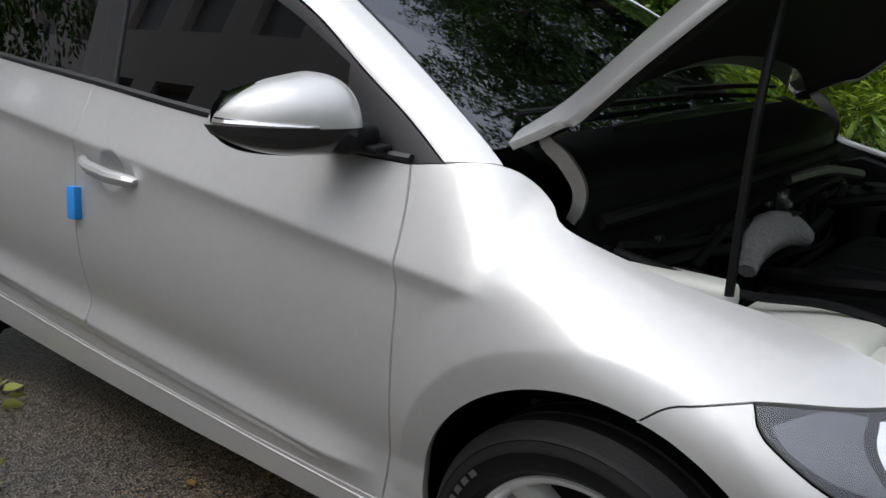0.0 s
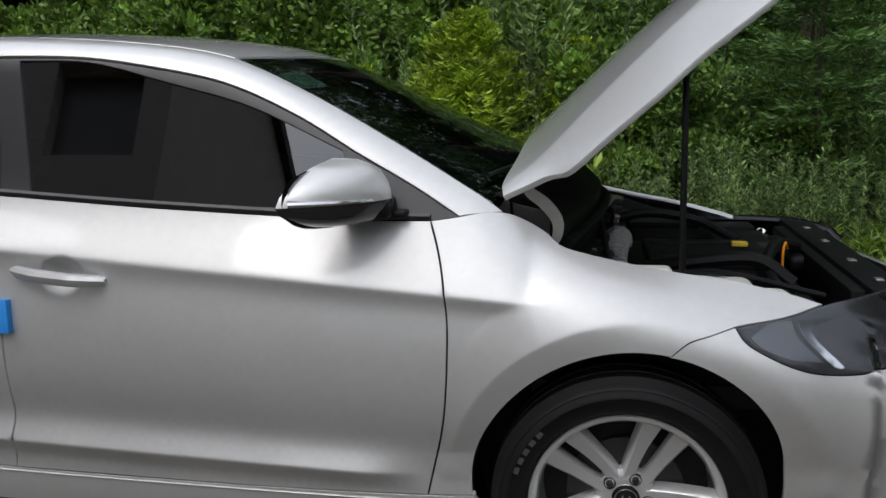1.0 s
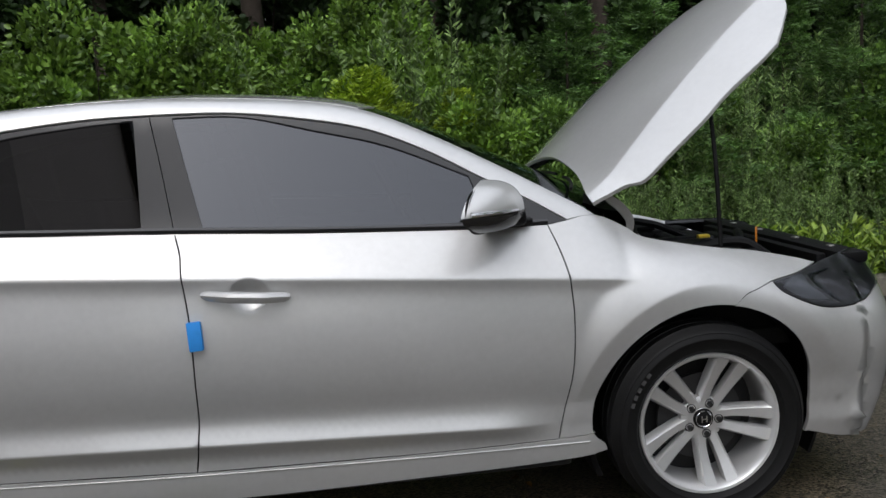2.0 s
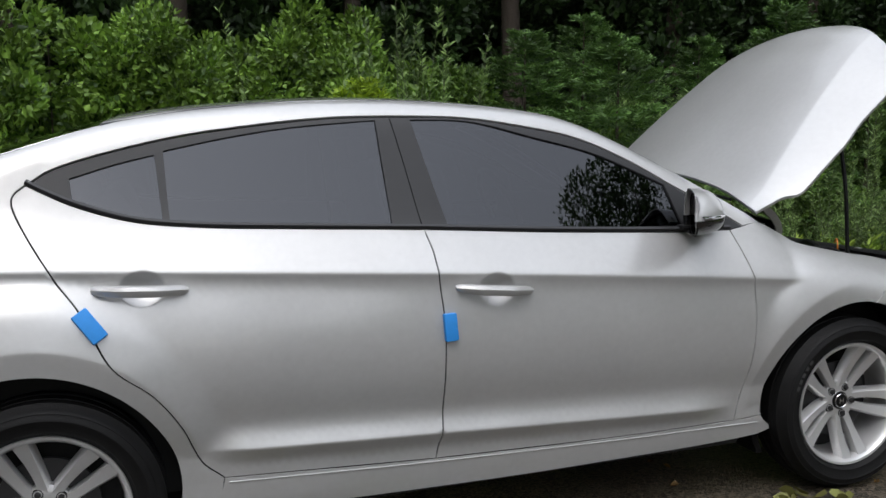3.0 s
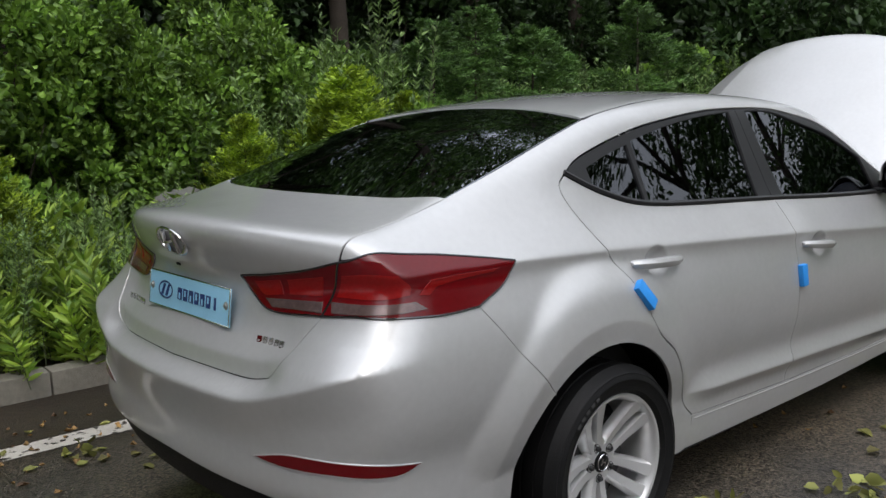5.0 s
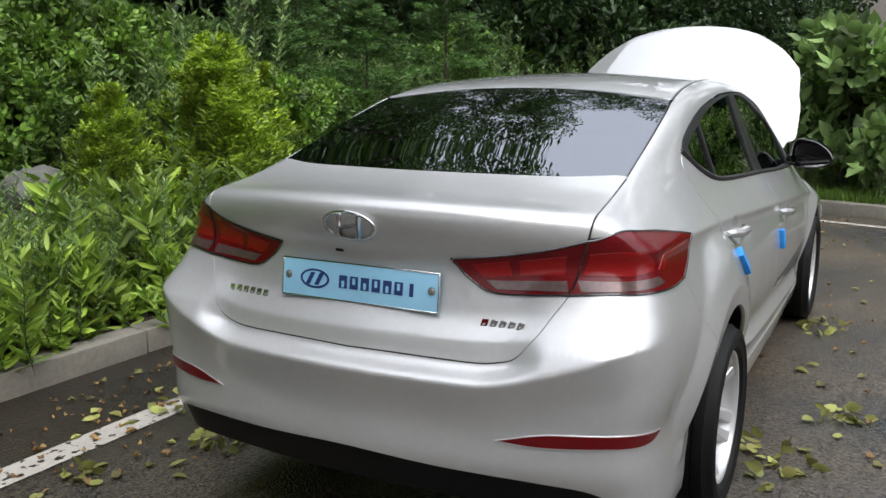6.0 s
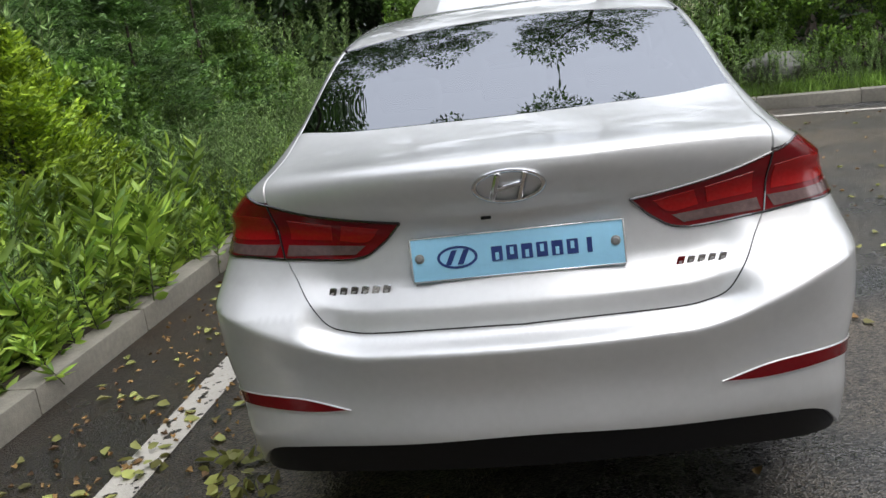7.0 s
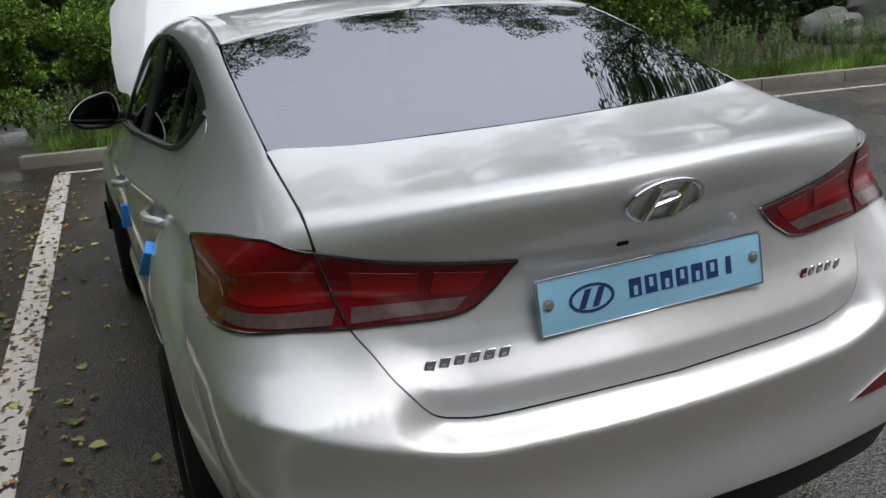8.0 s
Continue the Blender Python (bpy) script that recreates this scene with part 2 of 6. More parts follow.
def ring(*runs, step=0.02):
    """A closed outline from runs of points; each run is smooth, runs meet in corners."""
    out = []
    for r in runs:
        s = spline(r, step)
        if out and np.linalg.norm(out[-1] - s[0]) < 1e-4:
            s = s[1:]
        out += s
    if np.linalg.norm(out[0] - out[-1]) < 1e-4:
        out.pop()
    return np.array(out)


def arc3(cx, cz, r, a0, a1, y=-0.88, n=14):
    """Points on an arc in the side view, angles in degrees."""
    return [(cx + r * math.cos(radians(a0 + (a1 - a0) * i / n)), y, cz + r * math.sin(radians(a0 + (a1 - a0) * i / n))) for i in range(n + 1)]


# maps between places near the body and a flat sheet: to flat, and back to rays
def side_flat(p):
    return np.stack([p[:, 0], 0.6 * np.arctan2(p[:, 2] - 0.62, -p[:, 1] - 0.25)], 1)


def side_rays(f):
    a = f[:, 1] / 0.6
    z = np.zeros(len(f))
    return np.stack([f[:, 0], z - 0.25, z + 0.62], 1), np.stack([z, -np.cos(a), np.sin(a)], 1)


def lid_flat(p):
    return np.stack([p[:, 1], 0.6 * np.arctan2(p[:, 2] - 0.72, -1.70 - p[:, 0])], 1)


def lid_rays(f):
    a = f[:, 1] / 0.6
    z = np.zeros(len(f))
    return np.stack([z - 1.70, f[:, 0], z + 0.72], 1), np.stack([-np.cos(a), z, np.sin(a)], 1)


def fan(xc, yc, sign):
    """Level rays that turn round the car's end: out to the sides, round the corners, straight back or ahead."""
    def flat(p):
        a, e = np.abs(p[:, 1]), (p[:, 0] - xc) * sign
        th = np.arctan2(np.maximum(a - yc, 0), np.maximum(e, 1e-9))
        s = np.where(e < 0, yc + 0.5 * math.pi / 2 - e, np.where(a < yc, a, yc + 0.5 * th))
        return np.stack([np.sign(p[:, 1]) * s, p[:, 2]], 1)

    def rays(f):
        s, sg = np.abs(f[:, 0]), np.where(f[:, 0] < 0, -1.0, 1.0)
        th = np.clip((s - yc) / 0.5, 0, math.pi / 2)
        back = np.maximum(s - yc - 0.5 * math.pi / 2, 0)
        o = np.stack([xc - back * sign, sg * np.minimum(s, yc), f[:, 1]], 1)
        return o, np.stack([sign * np.cos(th), sg * np.sin(th), 0 * s], 1)
    return flat, rays


def top_flat(p):
    return p[:, :2].copy()


def top_rays(f):
    z = np.zeros(len(f))
    return np.stack([f[:, 0], f[:, 1], z + 0.5], 1), np.stack([z, z, z + 1], 1)


SIDE, LID, TOP = (side_flat, side_rays), (lid_flat, lid_rays), (top_flat, top_rays)
REAR, FRONT = fan(-1.72, 0.42, -1), fan(1.45, 0.42, 1)


def inside(q, poly):
    x, y = q[:, 0][:, None], q[:, 1][:, None]
    a, b = poly, np.roll(poly, -1, axis=0)
    cross = ((a[:, 1] > y) != (b[:, 1] > y)) & (x < (b[:, 0] - a[:, 0]) * (y - a[:, 1]) / (b[:, 1] - a[:, 1] + 1e-12) + a[:, 0])
    return cross.sum(1) % 2 == 1


def shrink(poly, d):
    """Moves a closed outline inward by d."""
    area = 0.5 * np.sum(poly[:, 0] * np.roll(poly[:, 1], -1) - np.roll(poly[:, 0], -1) * poly[:, 1])
    if area < 0:
        poly = poly[::-1]
    t = np.roll(poly, -1, axis=0) - poly
    t = t / (np.linalg.norm(t, axis=1)[:, None] + 1e-9)
    n = np.stack([-t[:, 1], t[:, 0]], 1)
    m = n + np.roll(n, 1, axis=0)
    m = m / np.maximum(np.linalg.norm(m, axis=1)[:, None], 0.5)
    return poly + m * d


def panel(name, chart, outline, mat, parent, gap=0.0027, du=0.03, dv=0.014, depth=0.016, lift=0.0, holes=(), flip=False, label="", turn=None, sheet=0.0, creases=(), bow=0.0, even=""):
    """A sheet of the body's skin within an outline, with turned-in edges."""
    flat, rays = chart
    o = shrink(flat(np.asarray(outline, float)), gap)
    hs = [shrink(flat(np.asarray(h, float)), -gap) for h in holes]
    lo, hi = o.min(0), o.max(0)
    gx, gy = np.arange(lo[0], hi[0], du), np.arange(lo[1], hi[1], dv)
    g = np.stack(np.meshgrid(gx, gy), -1).reshape(-1, 2)
    g[:, 0] += np.where((np.round((g[:, 1] - lo[1]) / dv) % 2) == 0, 0.0, du / 2)
    g = g[inside(g, o)]
    loops = [o] + hs
    for h in hs:
        g = g[~inside(g, h)]
    rim = np.vstack(loops)
    keep = np.ones(len(g), bool)
    for k in range(0, len(g), 800):
        dd = (g[k:k + 800, None, :] - rim[None]) / (du, dv)
        keep[k:k + 800] = np.min((dd ** 2).sum(-1), 1) > 0.16
    g = g[keep]
    lines = []
    for c in creases:
        c = flat(np.asarray(c, float))
        far_off = np.array([np.min(((q - rim) ** 2).sum(1)) for q in c]) > 0.004 ** 2
        c = c[inside(c, o) & far_off]
        if len(c) > 1:
            lines.append(c)
    if lines:
        every = np.vstack(lines)
        keep = np.ones(len(g), bool)
        for k in range(0, len(g), 800):
            dd = (g[k:k + 800, None, :] - every[None]) / (du, dv)
            keep[k:k + 800] = np.min((dd ** 2).sum(-1), 1) > 0.2
        g = g[keep]
    pts = np.vstack(loops + lines + [g])
    edges, start = [], 0
    for lp in loops:
        edges += [(start + i, start + (i + 1) % len(lp)) for i in range(len(lp))]
        start += len(lp)
    for c in lines:
        edges += [(start + i, start + i + 1) for i in range(len(c) - 1) if np.linalg.norm(c[i + 1] - c[i]) < 0.05]
        start += len(c)
    vs, _, fs, *_ = geometry.delaunay_2d_cdt([Vector(p) for p in pts], edges, [], 0, 1e-7)
    f2 = np.array([tuple(v) for v in vs])
    tri = np.array([tuple(f) for f in fs])
    c = f2[tri].mean(1)
    ok = inside(c, o)
    for h in hs:
        ok &= ~inside(c, h)
    tri = tri[ok]
    p = reach(*rays(f2))
    n = normals(p)
    if even:
        # glass follows one even sweep, with none of the sheet metal's small waves
        u, v, h = (p[:, 0], p[:, 2], p[:, 1]) if even == "side" else (p[:, 0], p[:, 1], p[:, 2])
        cu, cv = u.mean(), (v.mean() if even == "side" else 0.0)
        u, v = u - cu, v - cv
        terms = [(0, 0), (1, 0), (0, 1), (2, 0), (1, 1), (0, 2)] if even == "side" else [(0, 0), (1, 0), (2, 0), (0, 2), (1, 2), (3, 0)]
        k = np.linalg.lstsq(np.stack([u ** a * v ** b for a, b in terms], 1), h, rcond=None)[0]
        h = sum(c * u ** a * v ** b for c, (a, b) in zip(k, terms))
        hu = sum(c * a * u ** max(a - 1, 0) * v ** b for c, (a, b) in zip(k, terms))
        hv = sum(c * b * u ** a * v ** max(b - 1, 0) for c, (a, b) in zip(k, terms))
        if even == "side":
            p, n = np.stack([p[:, 0], h, p[:, 2]], 1), np.stack([hu, -np.ones(len(h)), hv], 1)
        else:
            p, n = np.stack([p[:, 0], p[:, 1], h], 1), np.stack([-hu, -hv, np.ones(len(h))], 1)
        n = n / np.linalg.norm(n, axis=1)[:, None]
    p = p + n * lift
    # turned-in edge
    e = np.vstack([tri[:, [0, 1]], tri[:, [1, 2]], tri[:, [2, 0]]])
    have = {(a, b) for a, b in e}
    border = [(a, b) for a, b in have if (b, a) not in have]
    fn = np.cross(p[tri[:, 1]] - p[tri[:, 0]], p[tri[:, 2]] - p[tri[:, 0]])
    wrong = (fn * n[tri[:, 0]]).sum(1).sum() < 0
    verts, norms, faces = list(p), list(n), [tuple(t[::-1]) if wrong else tuple(t) for t in tri]
    for a, b in border:
        k = len(verts)
        da, db = p[a] - n[a] * depth, p[b] - n[b] * depth
        sn = np.cross(p[b] - p[a], n[a])
        sn = sn / (np.linalg.norm(sn) + 1e-9) * (-1 if wrong else 1)
        verts += [p[a], p[b], db, da]
        norms += [0.6 * n[a] + 0.8 * sn, 0.6 * n[b] + 0.8 * sn, sn, sn]
        faces.append((k, k + 1, k + 2, k + 3) if wrong else (k + 3, k + 2, k + 1, k))
    if sheet:
        k = len(verts)
        verts += list(p - n * sheet)
        norms += list(-n)
        faces += [tuple(i + k for i in f[::-1]) for f in faces[:len(tri)]]
    verts, norms = np.array(verts), np.array(norms)
    if flip:
        verts[:, 1] *= -1
        norms[:, 1] *= -1
        faces = [f[::-1] for f in faces]
    if bow:
        verts[:, 2] -= bow * ((verts[:, 0] - 1.06) / 1.1) ** 2
    if turn is not None:
        r = np.array(turn)
        verts = verts @ r[:3, :3].T + r[:3, 3]
        norms = norms @ r[:3, :3].T
    return link_mesh(name, verts, faces, mat, parent, label, norms=norms)


def arch_lines():
    out = []
    for ax, rim in ((1.365, 0.443), (-1.385, 0.462)):
        for d in (-0.010, -0.003, 0.003, 0.010):
            a = np.radians(np.arange(12, 168, 2.0))
            x, z = ax + (rim + d) * np.cos(a), HUB_Z + (rim + d) * np.sin(a)
            out.append(np.stack([x, -side(x, z), z], 1))
    return out


def crease_lines():
    """Lines that follow the shoulder crease and the lower crease of the doors, and the wheel arches' rims."""
    out = []
    x = np.arange(-2.0, 1.75, 0.016)
    for d in (-0.012, -0.005, 0.0, 0.005, 0.012):
        z = char_z(x) + d
        out.append(np.stack([x, -side(x, z), z], 1))
    x = np.arange(-0.95, 0.95, 0.016)
    zf = along(x, [(-1.0, 0.44), (-0.86, 0.435), (0.88, 0.357), (1.0, 0.352)])
    for d in (-0.013, -0.005, 0.0, 0.005, 0.013):
        out.append(np.stack([x, -side(x, zf + d), zf + d], 1))
    return out


def cup_lines():
    """Rings in the hollows behind the door handles."""
    out = []
    for hx, hz in ((-0.025, 0.845), (-1.065, 0.915)):
        for f in (0.15, 0.35, 0.55, 0.75, 0.9, 1.0, 1.08):
            a = np.linspace(0, 2 * math.pi, 8 + int(26 * f))
            x, z = hx + 0.062 * f * np.cos(a), hz + 0.052 * f * np.sin(a)
            out.append(np.stack([x, -side(x, z), z], 1))
    return out


CREASES = crease_lines() + cup_lines()
RIMS = arch_lines()

# ---- the car ----
car = empty("car", "silver metallic sedan parked with its hood propped open", "car")

SILL_LINE = [(-0.872, -0.84, 0.340), (-0.229, -0.83, 0.314), (0.444, -0.83, 0.297), (0.876, -0.84, 0.291)]
GAP_FENDER = [(0.887, -0.76, 0.973), (0.913, -0.80, 0.893), (0.930, -0.85, 0.81), (0.936, -0.86, 0.69), (0.922, -0.87, 0.50), (0.876, -0.84, 0.291)]
GAP_DOORS = [(-0.233, -0.765, 1.033), (-0.217, -0.80, 0.97), (-0.213, -0.84, 0.91), (-0.200, -0.86, 0.76), (-0.202, -0.86, 0.59), (-0.209, -0.85, 0.44), (-0.229, -0.83, 0.314)]
GAP_REAR = [(-1.354, -0.66, 1.217), (-1.390, -0.675, 1.186), (-1.380, -0.705, 1.123), (-1.302, -0.795, 0.976), (-1.224, -0.83, 0.853), (-1.154, -0.885, 0.713), (-1.054, -0.887, 0.623),
            (-0.984, -0.887, 0.517), (-0.935, -0.88, 0.39), (-0.872, -0.84, 0.340)]
BELT_F = [(0.887, -0.76, 0.973), (0.662, -0.77, 0.978), (0.175, -0.773, 1.005), (-0.233, -0.765, 1.033)]
BELT_R = [(-0.233, -0.765, 1.033), (-0.66, -0.746, 1.058), (-0.91, -0.732, 1.075), (-1.078, -0.719, 1.099), (-1.221, -0.697, 1.147), (-1.312, -0.673, 1.192), (-1.354, -0.66, 1.217)]
ARCH_R = [(-1.354, -0.66, 1.217), (-1.258, -0.64, 1.266), (-0.98, -0.62, 1.342), (-0.75, -0.61, 1.374), (-0.5, -0.60, 1.388), (-0.297, -0.60, 1.391)]
ARCH_F = [(-0.297, -0.60, 1.391), (-0.05, -0.60, 1.381), (0.14, -0.61, 1.355), (0.35, -0.62, 1.298), (0.54, -0.65, 1.216), (0.70, -0.69, 1.128), (0.842, -0.72, 1.049), (0.953, -0.745, 0.980)]
A_FOOT = (0.953, -0.745, 0.980)


def settle(pts):
    """Sets window outlines a little lower and wider towards the roof."""
    return [(x, y - 0.055 * max(0, z - 1.03), z - 0.055 * max(0, z - 1.03)) for x, y, z in pts]


ARCH_R, ARCH_F = settle(ARCH_R), settle(ARCH_F)
BELT_R, GAP_REAR = settle(BELT_R), settle(GAP_REAR)


def snap(pts):
    """Moves points onto the body's skin."""
    q = np.array(pts, float)
    for _ in range(12):
        q = q - normals(q) * solid(*q.T)[:, None] * 0.7
    return [tuple(map(float, v)) for v in q]


def fine(pts, step=0.02):
    """A smooth run of close points on the body's skin."""
    return snap(spline(pts, step))


def whole(name, chart, outline, mat, **kw):
    """The panel on the right-hand side and its mirror image."""
    labels = kw.pop("labels", ("", ""))
    return [panel(name, chart, outline, mat, car, flip=f, label=l, **kw) for f, l in ((False, labels[0]), (True, labels[1]))]


doors_f = whole("front_door", SIDE, ring(GAP_FENDER, SILL_LINE[::-1][:3], GAP_DOORS[::-1], BELT_F[::-1]), PAINT, creases=CREASES + RIMS, dv=0.012)
doors_r = whole("rear_door", SIDE, ring(GAP_DOORS, SILL_LINE[1::-1], GAP_REAR[::-1], BELT_R[::-1]), PAINT, creases=CREASES + RIMS, dv=0.012)

FENDER_TOP = [(0.953, -0.745, 0.980), (1.05, -0.70, 0.983), (1.11, -0.692, 0.968), (1.16, -0.708, 0.943), (1.205, -0.735, 0.912), (1.33, -0.742, 0.882), (1.46, -0.735, 0.857), (1.57, -0.715, 0.838),
              (1.72, -0.70, 0.80), (1.80, -0.69, 0.778)]
LAMP_TOP = fine([(1.80, -0.69, 0.778), (1.70, -0.77, 0.768), (1.58, -0.82, 0.745)])
GAP_BUMPER_F = fine([(1.58, -0.82, 0.745), (1.497, -0.881, 0.735), (1.44, -0.885, 0.688)])
whole("front_fender", SIDE, ring(FENDER_TOP[:-1] + [LAMP_TOP[0]], LAMP_TOP, GAP_BUMPER_F, arc3(1.365, 0.317, 0.378, 79, 182), [(0.987, -0.85, 0.30), (0.99, -0.85, 0.291), (0.876, -0.84, 0.291)],
                                           GAP_FENDER[::-1], [(0.887, -0.76, 0.973), (0.953, -0.745, 0.980)]), PAINT, creases=CREASES[:5] + RIMS[:4], du=0.016, dv=0.010)

def on_top(pts):
    return [(x, y, float(top(np.array([x]), np.array([y]))[0])) for x, y, z in pts]


GLASS_SIDE = [(-1.155, -0.582, 1.385), (-1.30, -0.597, 1.345), (-1.55, -0.612, 1.265), (-1.80, -0.622, 1.175)]
LID_SIDE = fine([(-1.80, -0.622, 1.175), (-1.99, -0.628, 1.135), (-2.12, -0.635, 1.105), (-2.165, -0.640, 1.09), (-2.185, -0.635, 1.045)])
LAMP_R_TOP = fine([(-2.185, -0.635, 1.045), (-2.08, -0.716, 1.062), (-1.933, -0.745, 1.043), (-1.70, -0.785, 1.0)])
LAMP_R_LOW = fine([(-1.70, -0.79, 1.0), (-1.75, -0.80, 0.95), (-1.862, -0.81, 0.903)])
GAP_BUMPER_R = fine([(-1.862, -0.81, 0.903), (-1.74, -0.85, 0.748), (-1.63, -0.885, 0.615)])
DITCH = [(-1.155, -0.582, 1.385), (-0.8, -0.558, 1.41), (-0.3, -0.54, 1.42), (0.15, -0.545, 1.40), (0.34, -0.555, 1.355)]
SCREEN_SIDE = [(0.34, -0.555, 1.355), (0.52, -0.59, 1.262), (0.793, -0.645, 1.12), (1.03, -0.705, 0.993), (1.04, -0.71, 0.985), (0.953, -0.745, 0.980)]
DITCH, GLASS_SIDE = on_top(DITCH), on_top(GLASS_SIDE)
SCREEN_SIDE = on_top(SCREEN_SIDE[:4]) + SCREEN_SIDE[4:]
DITCH[0] = GLASS_SIDE[0]
SCREEN_SIDE[0] = DITCH[-1]
LID_SIDE[0], LAMP_R_TOP[0] = GLASS_SIDE[-1], LID_SIDE[-1]
LAMP_R_LOW[0], GAP_BUMPER_R[0] = LAMP_R_TOP[-1], LAMP_R_LOW[-1]
whole("quarter_panel", SIDE, ring(GAP_REAR[:1] + GAP_REAR[1:], [(-0.872, -0.84, 0.340), (-0.90, -0.84, 0.22), (-1.02, -0.84, 0.21)], arc3(-1.385, 0.317, 0.392, -16, 130), GAP_BUMPER_R[::-1], LAMP_R_LOW[::-1],
                                  LAMP_R_TOP[::-1], LID_SIDE[::-1], GLASS_SIDE[::-1], DITCH, SCREEN_SIDE, ARCH_F[::-1], ARCH_R[::-1]), PAINT, creases=CREASES[:5] + RIMS[4:], du=0.02, dv=0.012)
whole("sill", SIDE, ring(SILL_LINE + [(0.99, -0.85, 0.291)], [(0.99, -0.85, 0.291), (0.985, -0.85, 0.212), (0.327, -0.81, 0.222), (-0.213, -0.81, 0.224), (-0.90, -0.84, 0.218)], [(-0.90, -0.84, 0.218), (-0.872, -0.84, 0.340)]), PAINT, gap=0.001)
for f in (1, -1):
    pts = [(x, f * (float(side(np.array([x]), np.array([z - 0.006]))[0]) + 0.0005), z - 0.006) for x, y, z in [(-0.86, 0, 0.3395)] + SILL_LINE[1:] + [(0.975, 0, 0.2895)]]
    me_pts = spline(pts, 0.05)
    vs, fs = [], []
    for p in me_pts:
        vs += [(p[0], p[1] - f * 0.004, p[2] + 0.003), (p[0], p[1] + f * 0.003, p[2] + 0.002), (p[0], p[1] + f * 0.0035, p[2]), (p[0], p[1] - f * 0.003, p[2] - 0.006)]
    for i in range(len(me_pts) - 1):
        fs += [(4 * i + j, 4 * i + j + 1, 4 * i + 5 + j, 4 * i + 4 + j) for j in range(3)]
    link_mesh("sill_lip", vs, [q[::f] for q in fs], PAINT, car)

roof = panel("roof", TOP, ring([(x, y + 0.004, z) for x, y, z in DITCH], [(0.34, -0.55, 1.3), (0.40, -0.3, 1.4), (0.42, 0, 1.4), (0.40, 0.3, 1.4), (0.34, 0.55, 1.3)], [(x, -y - 0.004, z) for x, y, z in DITCH[::-1]],
                               [(-1.155, 0.578, 1.4), (-1.11, 0.3, 1.4), (-1.10, 0, 1.4), (-1.11, -0.3, 1.4), (-1.155, -0.578, 1.4)]), PAINT, car, du=0.04, dv=0.04)
windshield = panel("windshield", TOP, ring([(0.345, -0.55, 1.3), (0.40, -0.3, 1.4), (0.42, 0, 1.4), (0.40, 0.3, 1.4), (0.345, 0.55, 1.3)], [(x, -y - 0.006, z) for x, y, z in SCREEN_SIDE[:4]],
                                           [(1.03, 0.699, 1), (1.12, 0.4, 1), (1.16, 0, 1), (1.12, -0.4, 1), (1.03, -0.699, 1)], [(x, y + 0.006, z) for x, y, z in SCREEN_SIDE[:4][::-1]]), WINDSHIELD, car,
                   du=0.05, dv=0.05, lift=-0.004, depth=0.012, even="top")
windshield.visible_shadow = False
REAR_GLASS = ring([(-1.155, -0.577, 1.4), (-1.11, -0.3, 1.4), (-1.10, 0, 1.4), (-1.11, 0.3, 1.4), (-1.155, 0.577, 1.4)], [(x, -y - 0.004, z) for x, y, z in GLASS_SIDE],
                  [(-1.80, 0.618, 1.17), (-1.88, 0.4, 1.17), (-1.925, 0, 1.17), (-1.88, -0.4, 1.17), (-1.80, -0.618, 1.17)], [(x, y + 0.004, z) for x, y, z in GLASS_SIDE[::-1]])
rear_window = panel("rear_window", TOP, REAR_GLASS, TINTED_REAR, car, du=0.05, dv=0.05, lift=-0.003, depth=0.012, even="top")

LAMP_FOOT = snap([(-2.207, -0.597, 0.903)])[0]
LID_CUT = fine([LID_SIDE[-1], (-2.19, -0.617, 0.975), LAMP_FOOT])
LID_CUT[0] = LID_SIDE[-1]
BUMP_LIP = fine([LAMP_FOOT, (-2.225, -0.572, 0.855), (-2.255, -0.543, 0.79), (-2.29, -0.50, 0.745), (-2.31, -0.445, 0.729), (-2.33, -0.34, 0.723), (-2.353, 0, 0.723)])
LID_LOW = LID_CUT + BUMP_LIP[1:]
LID_FRONT = [(-1.80, 0.622, 1.175), (-1.885, 0.4, 1.172), (-1.93, 0, 1.172), (-1.885, -0.4, 1.172), (-1.80, -0.622, 1.175)]
lid = panel("trunk_lid", LID, ring(LID_SIDE, LID_LOW + [(x, -y, z) for x, y, z in LID_LOW[:-1][::-1]], [(x, -y, z) for x, y, z in LID_SIDE[::-1]], LID_FRONT), PAINT, car, du=0.03, dv=0.008, creases=[[(-float(rear(np.array([y]), np.array([z]))[0]), y, z) for y in np.arange(-0.62, 0.621, 0.02)] for z in (0.768, 0.773, 0.778, 0.785, 0.983, 0.990, 0.997, 1.118, 1.128)])

BUMP_TOP = fine([LAMP_R_LOW[-1], (-1.994, -0.805, 0.902), (-2.127, -0.766, 0.909), (-2.18, -0.68, 0.909), LAMP_FOOT])
BUMP_TOP[0], BUMP_TOP[-1], BUMP_LIP[0] = LAMP_R_LOW[-1], LAMP_FOOT, LAMP_FOOT
BUMP_LOW = [(-2.37, 0, 0.452), (-2.353, -0.297, 0.44), (-2.30, -0.573, 0.428), (-2.26, -0.693, 0.405), (-2.19, -0.765, 0.33), (-2.10, -0.80, 0.27), (-1.95, -0.84, 0.225), (-1.765, -0.87, 0.225)]


def both(pts):
    """A run from the right-hand side over the middle to its mirror image."""
    return pts + [(x, -y, z) for x, y, z in pts[:-1][::-1]]


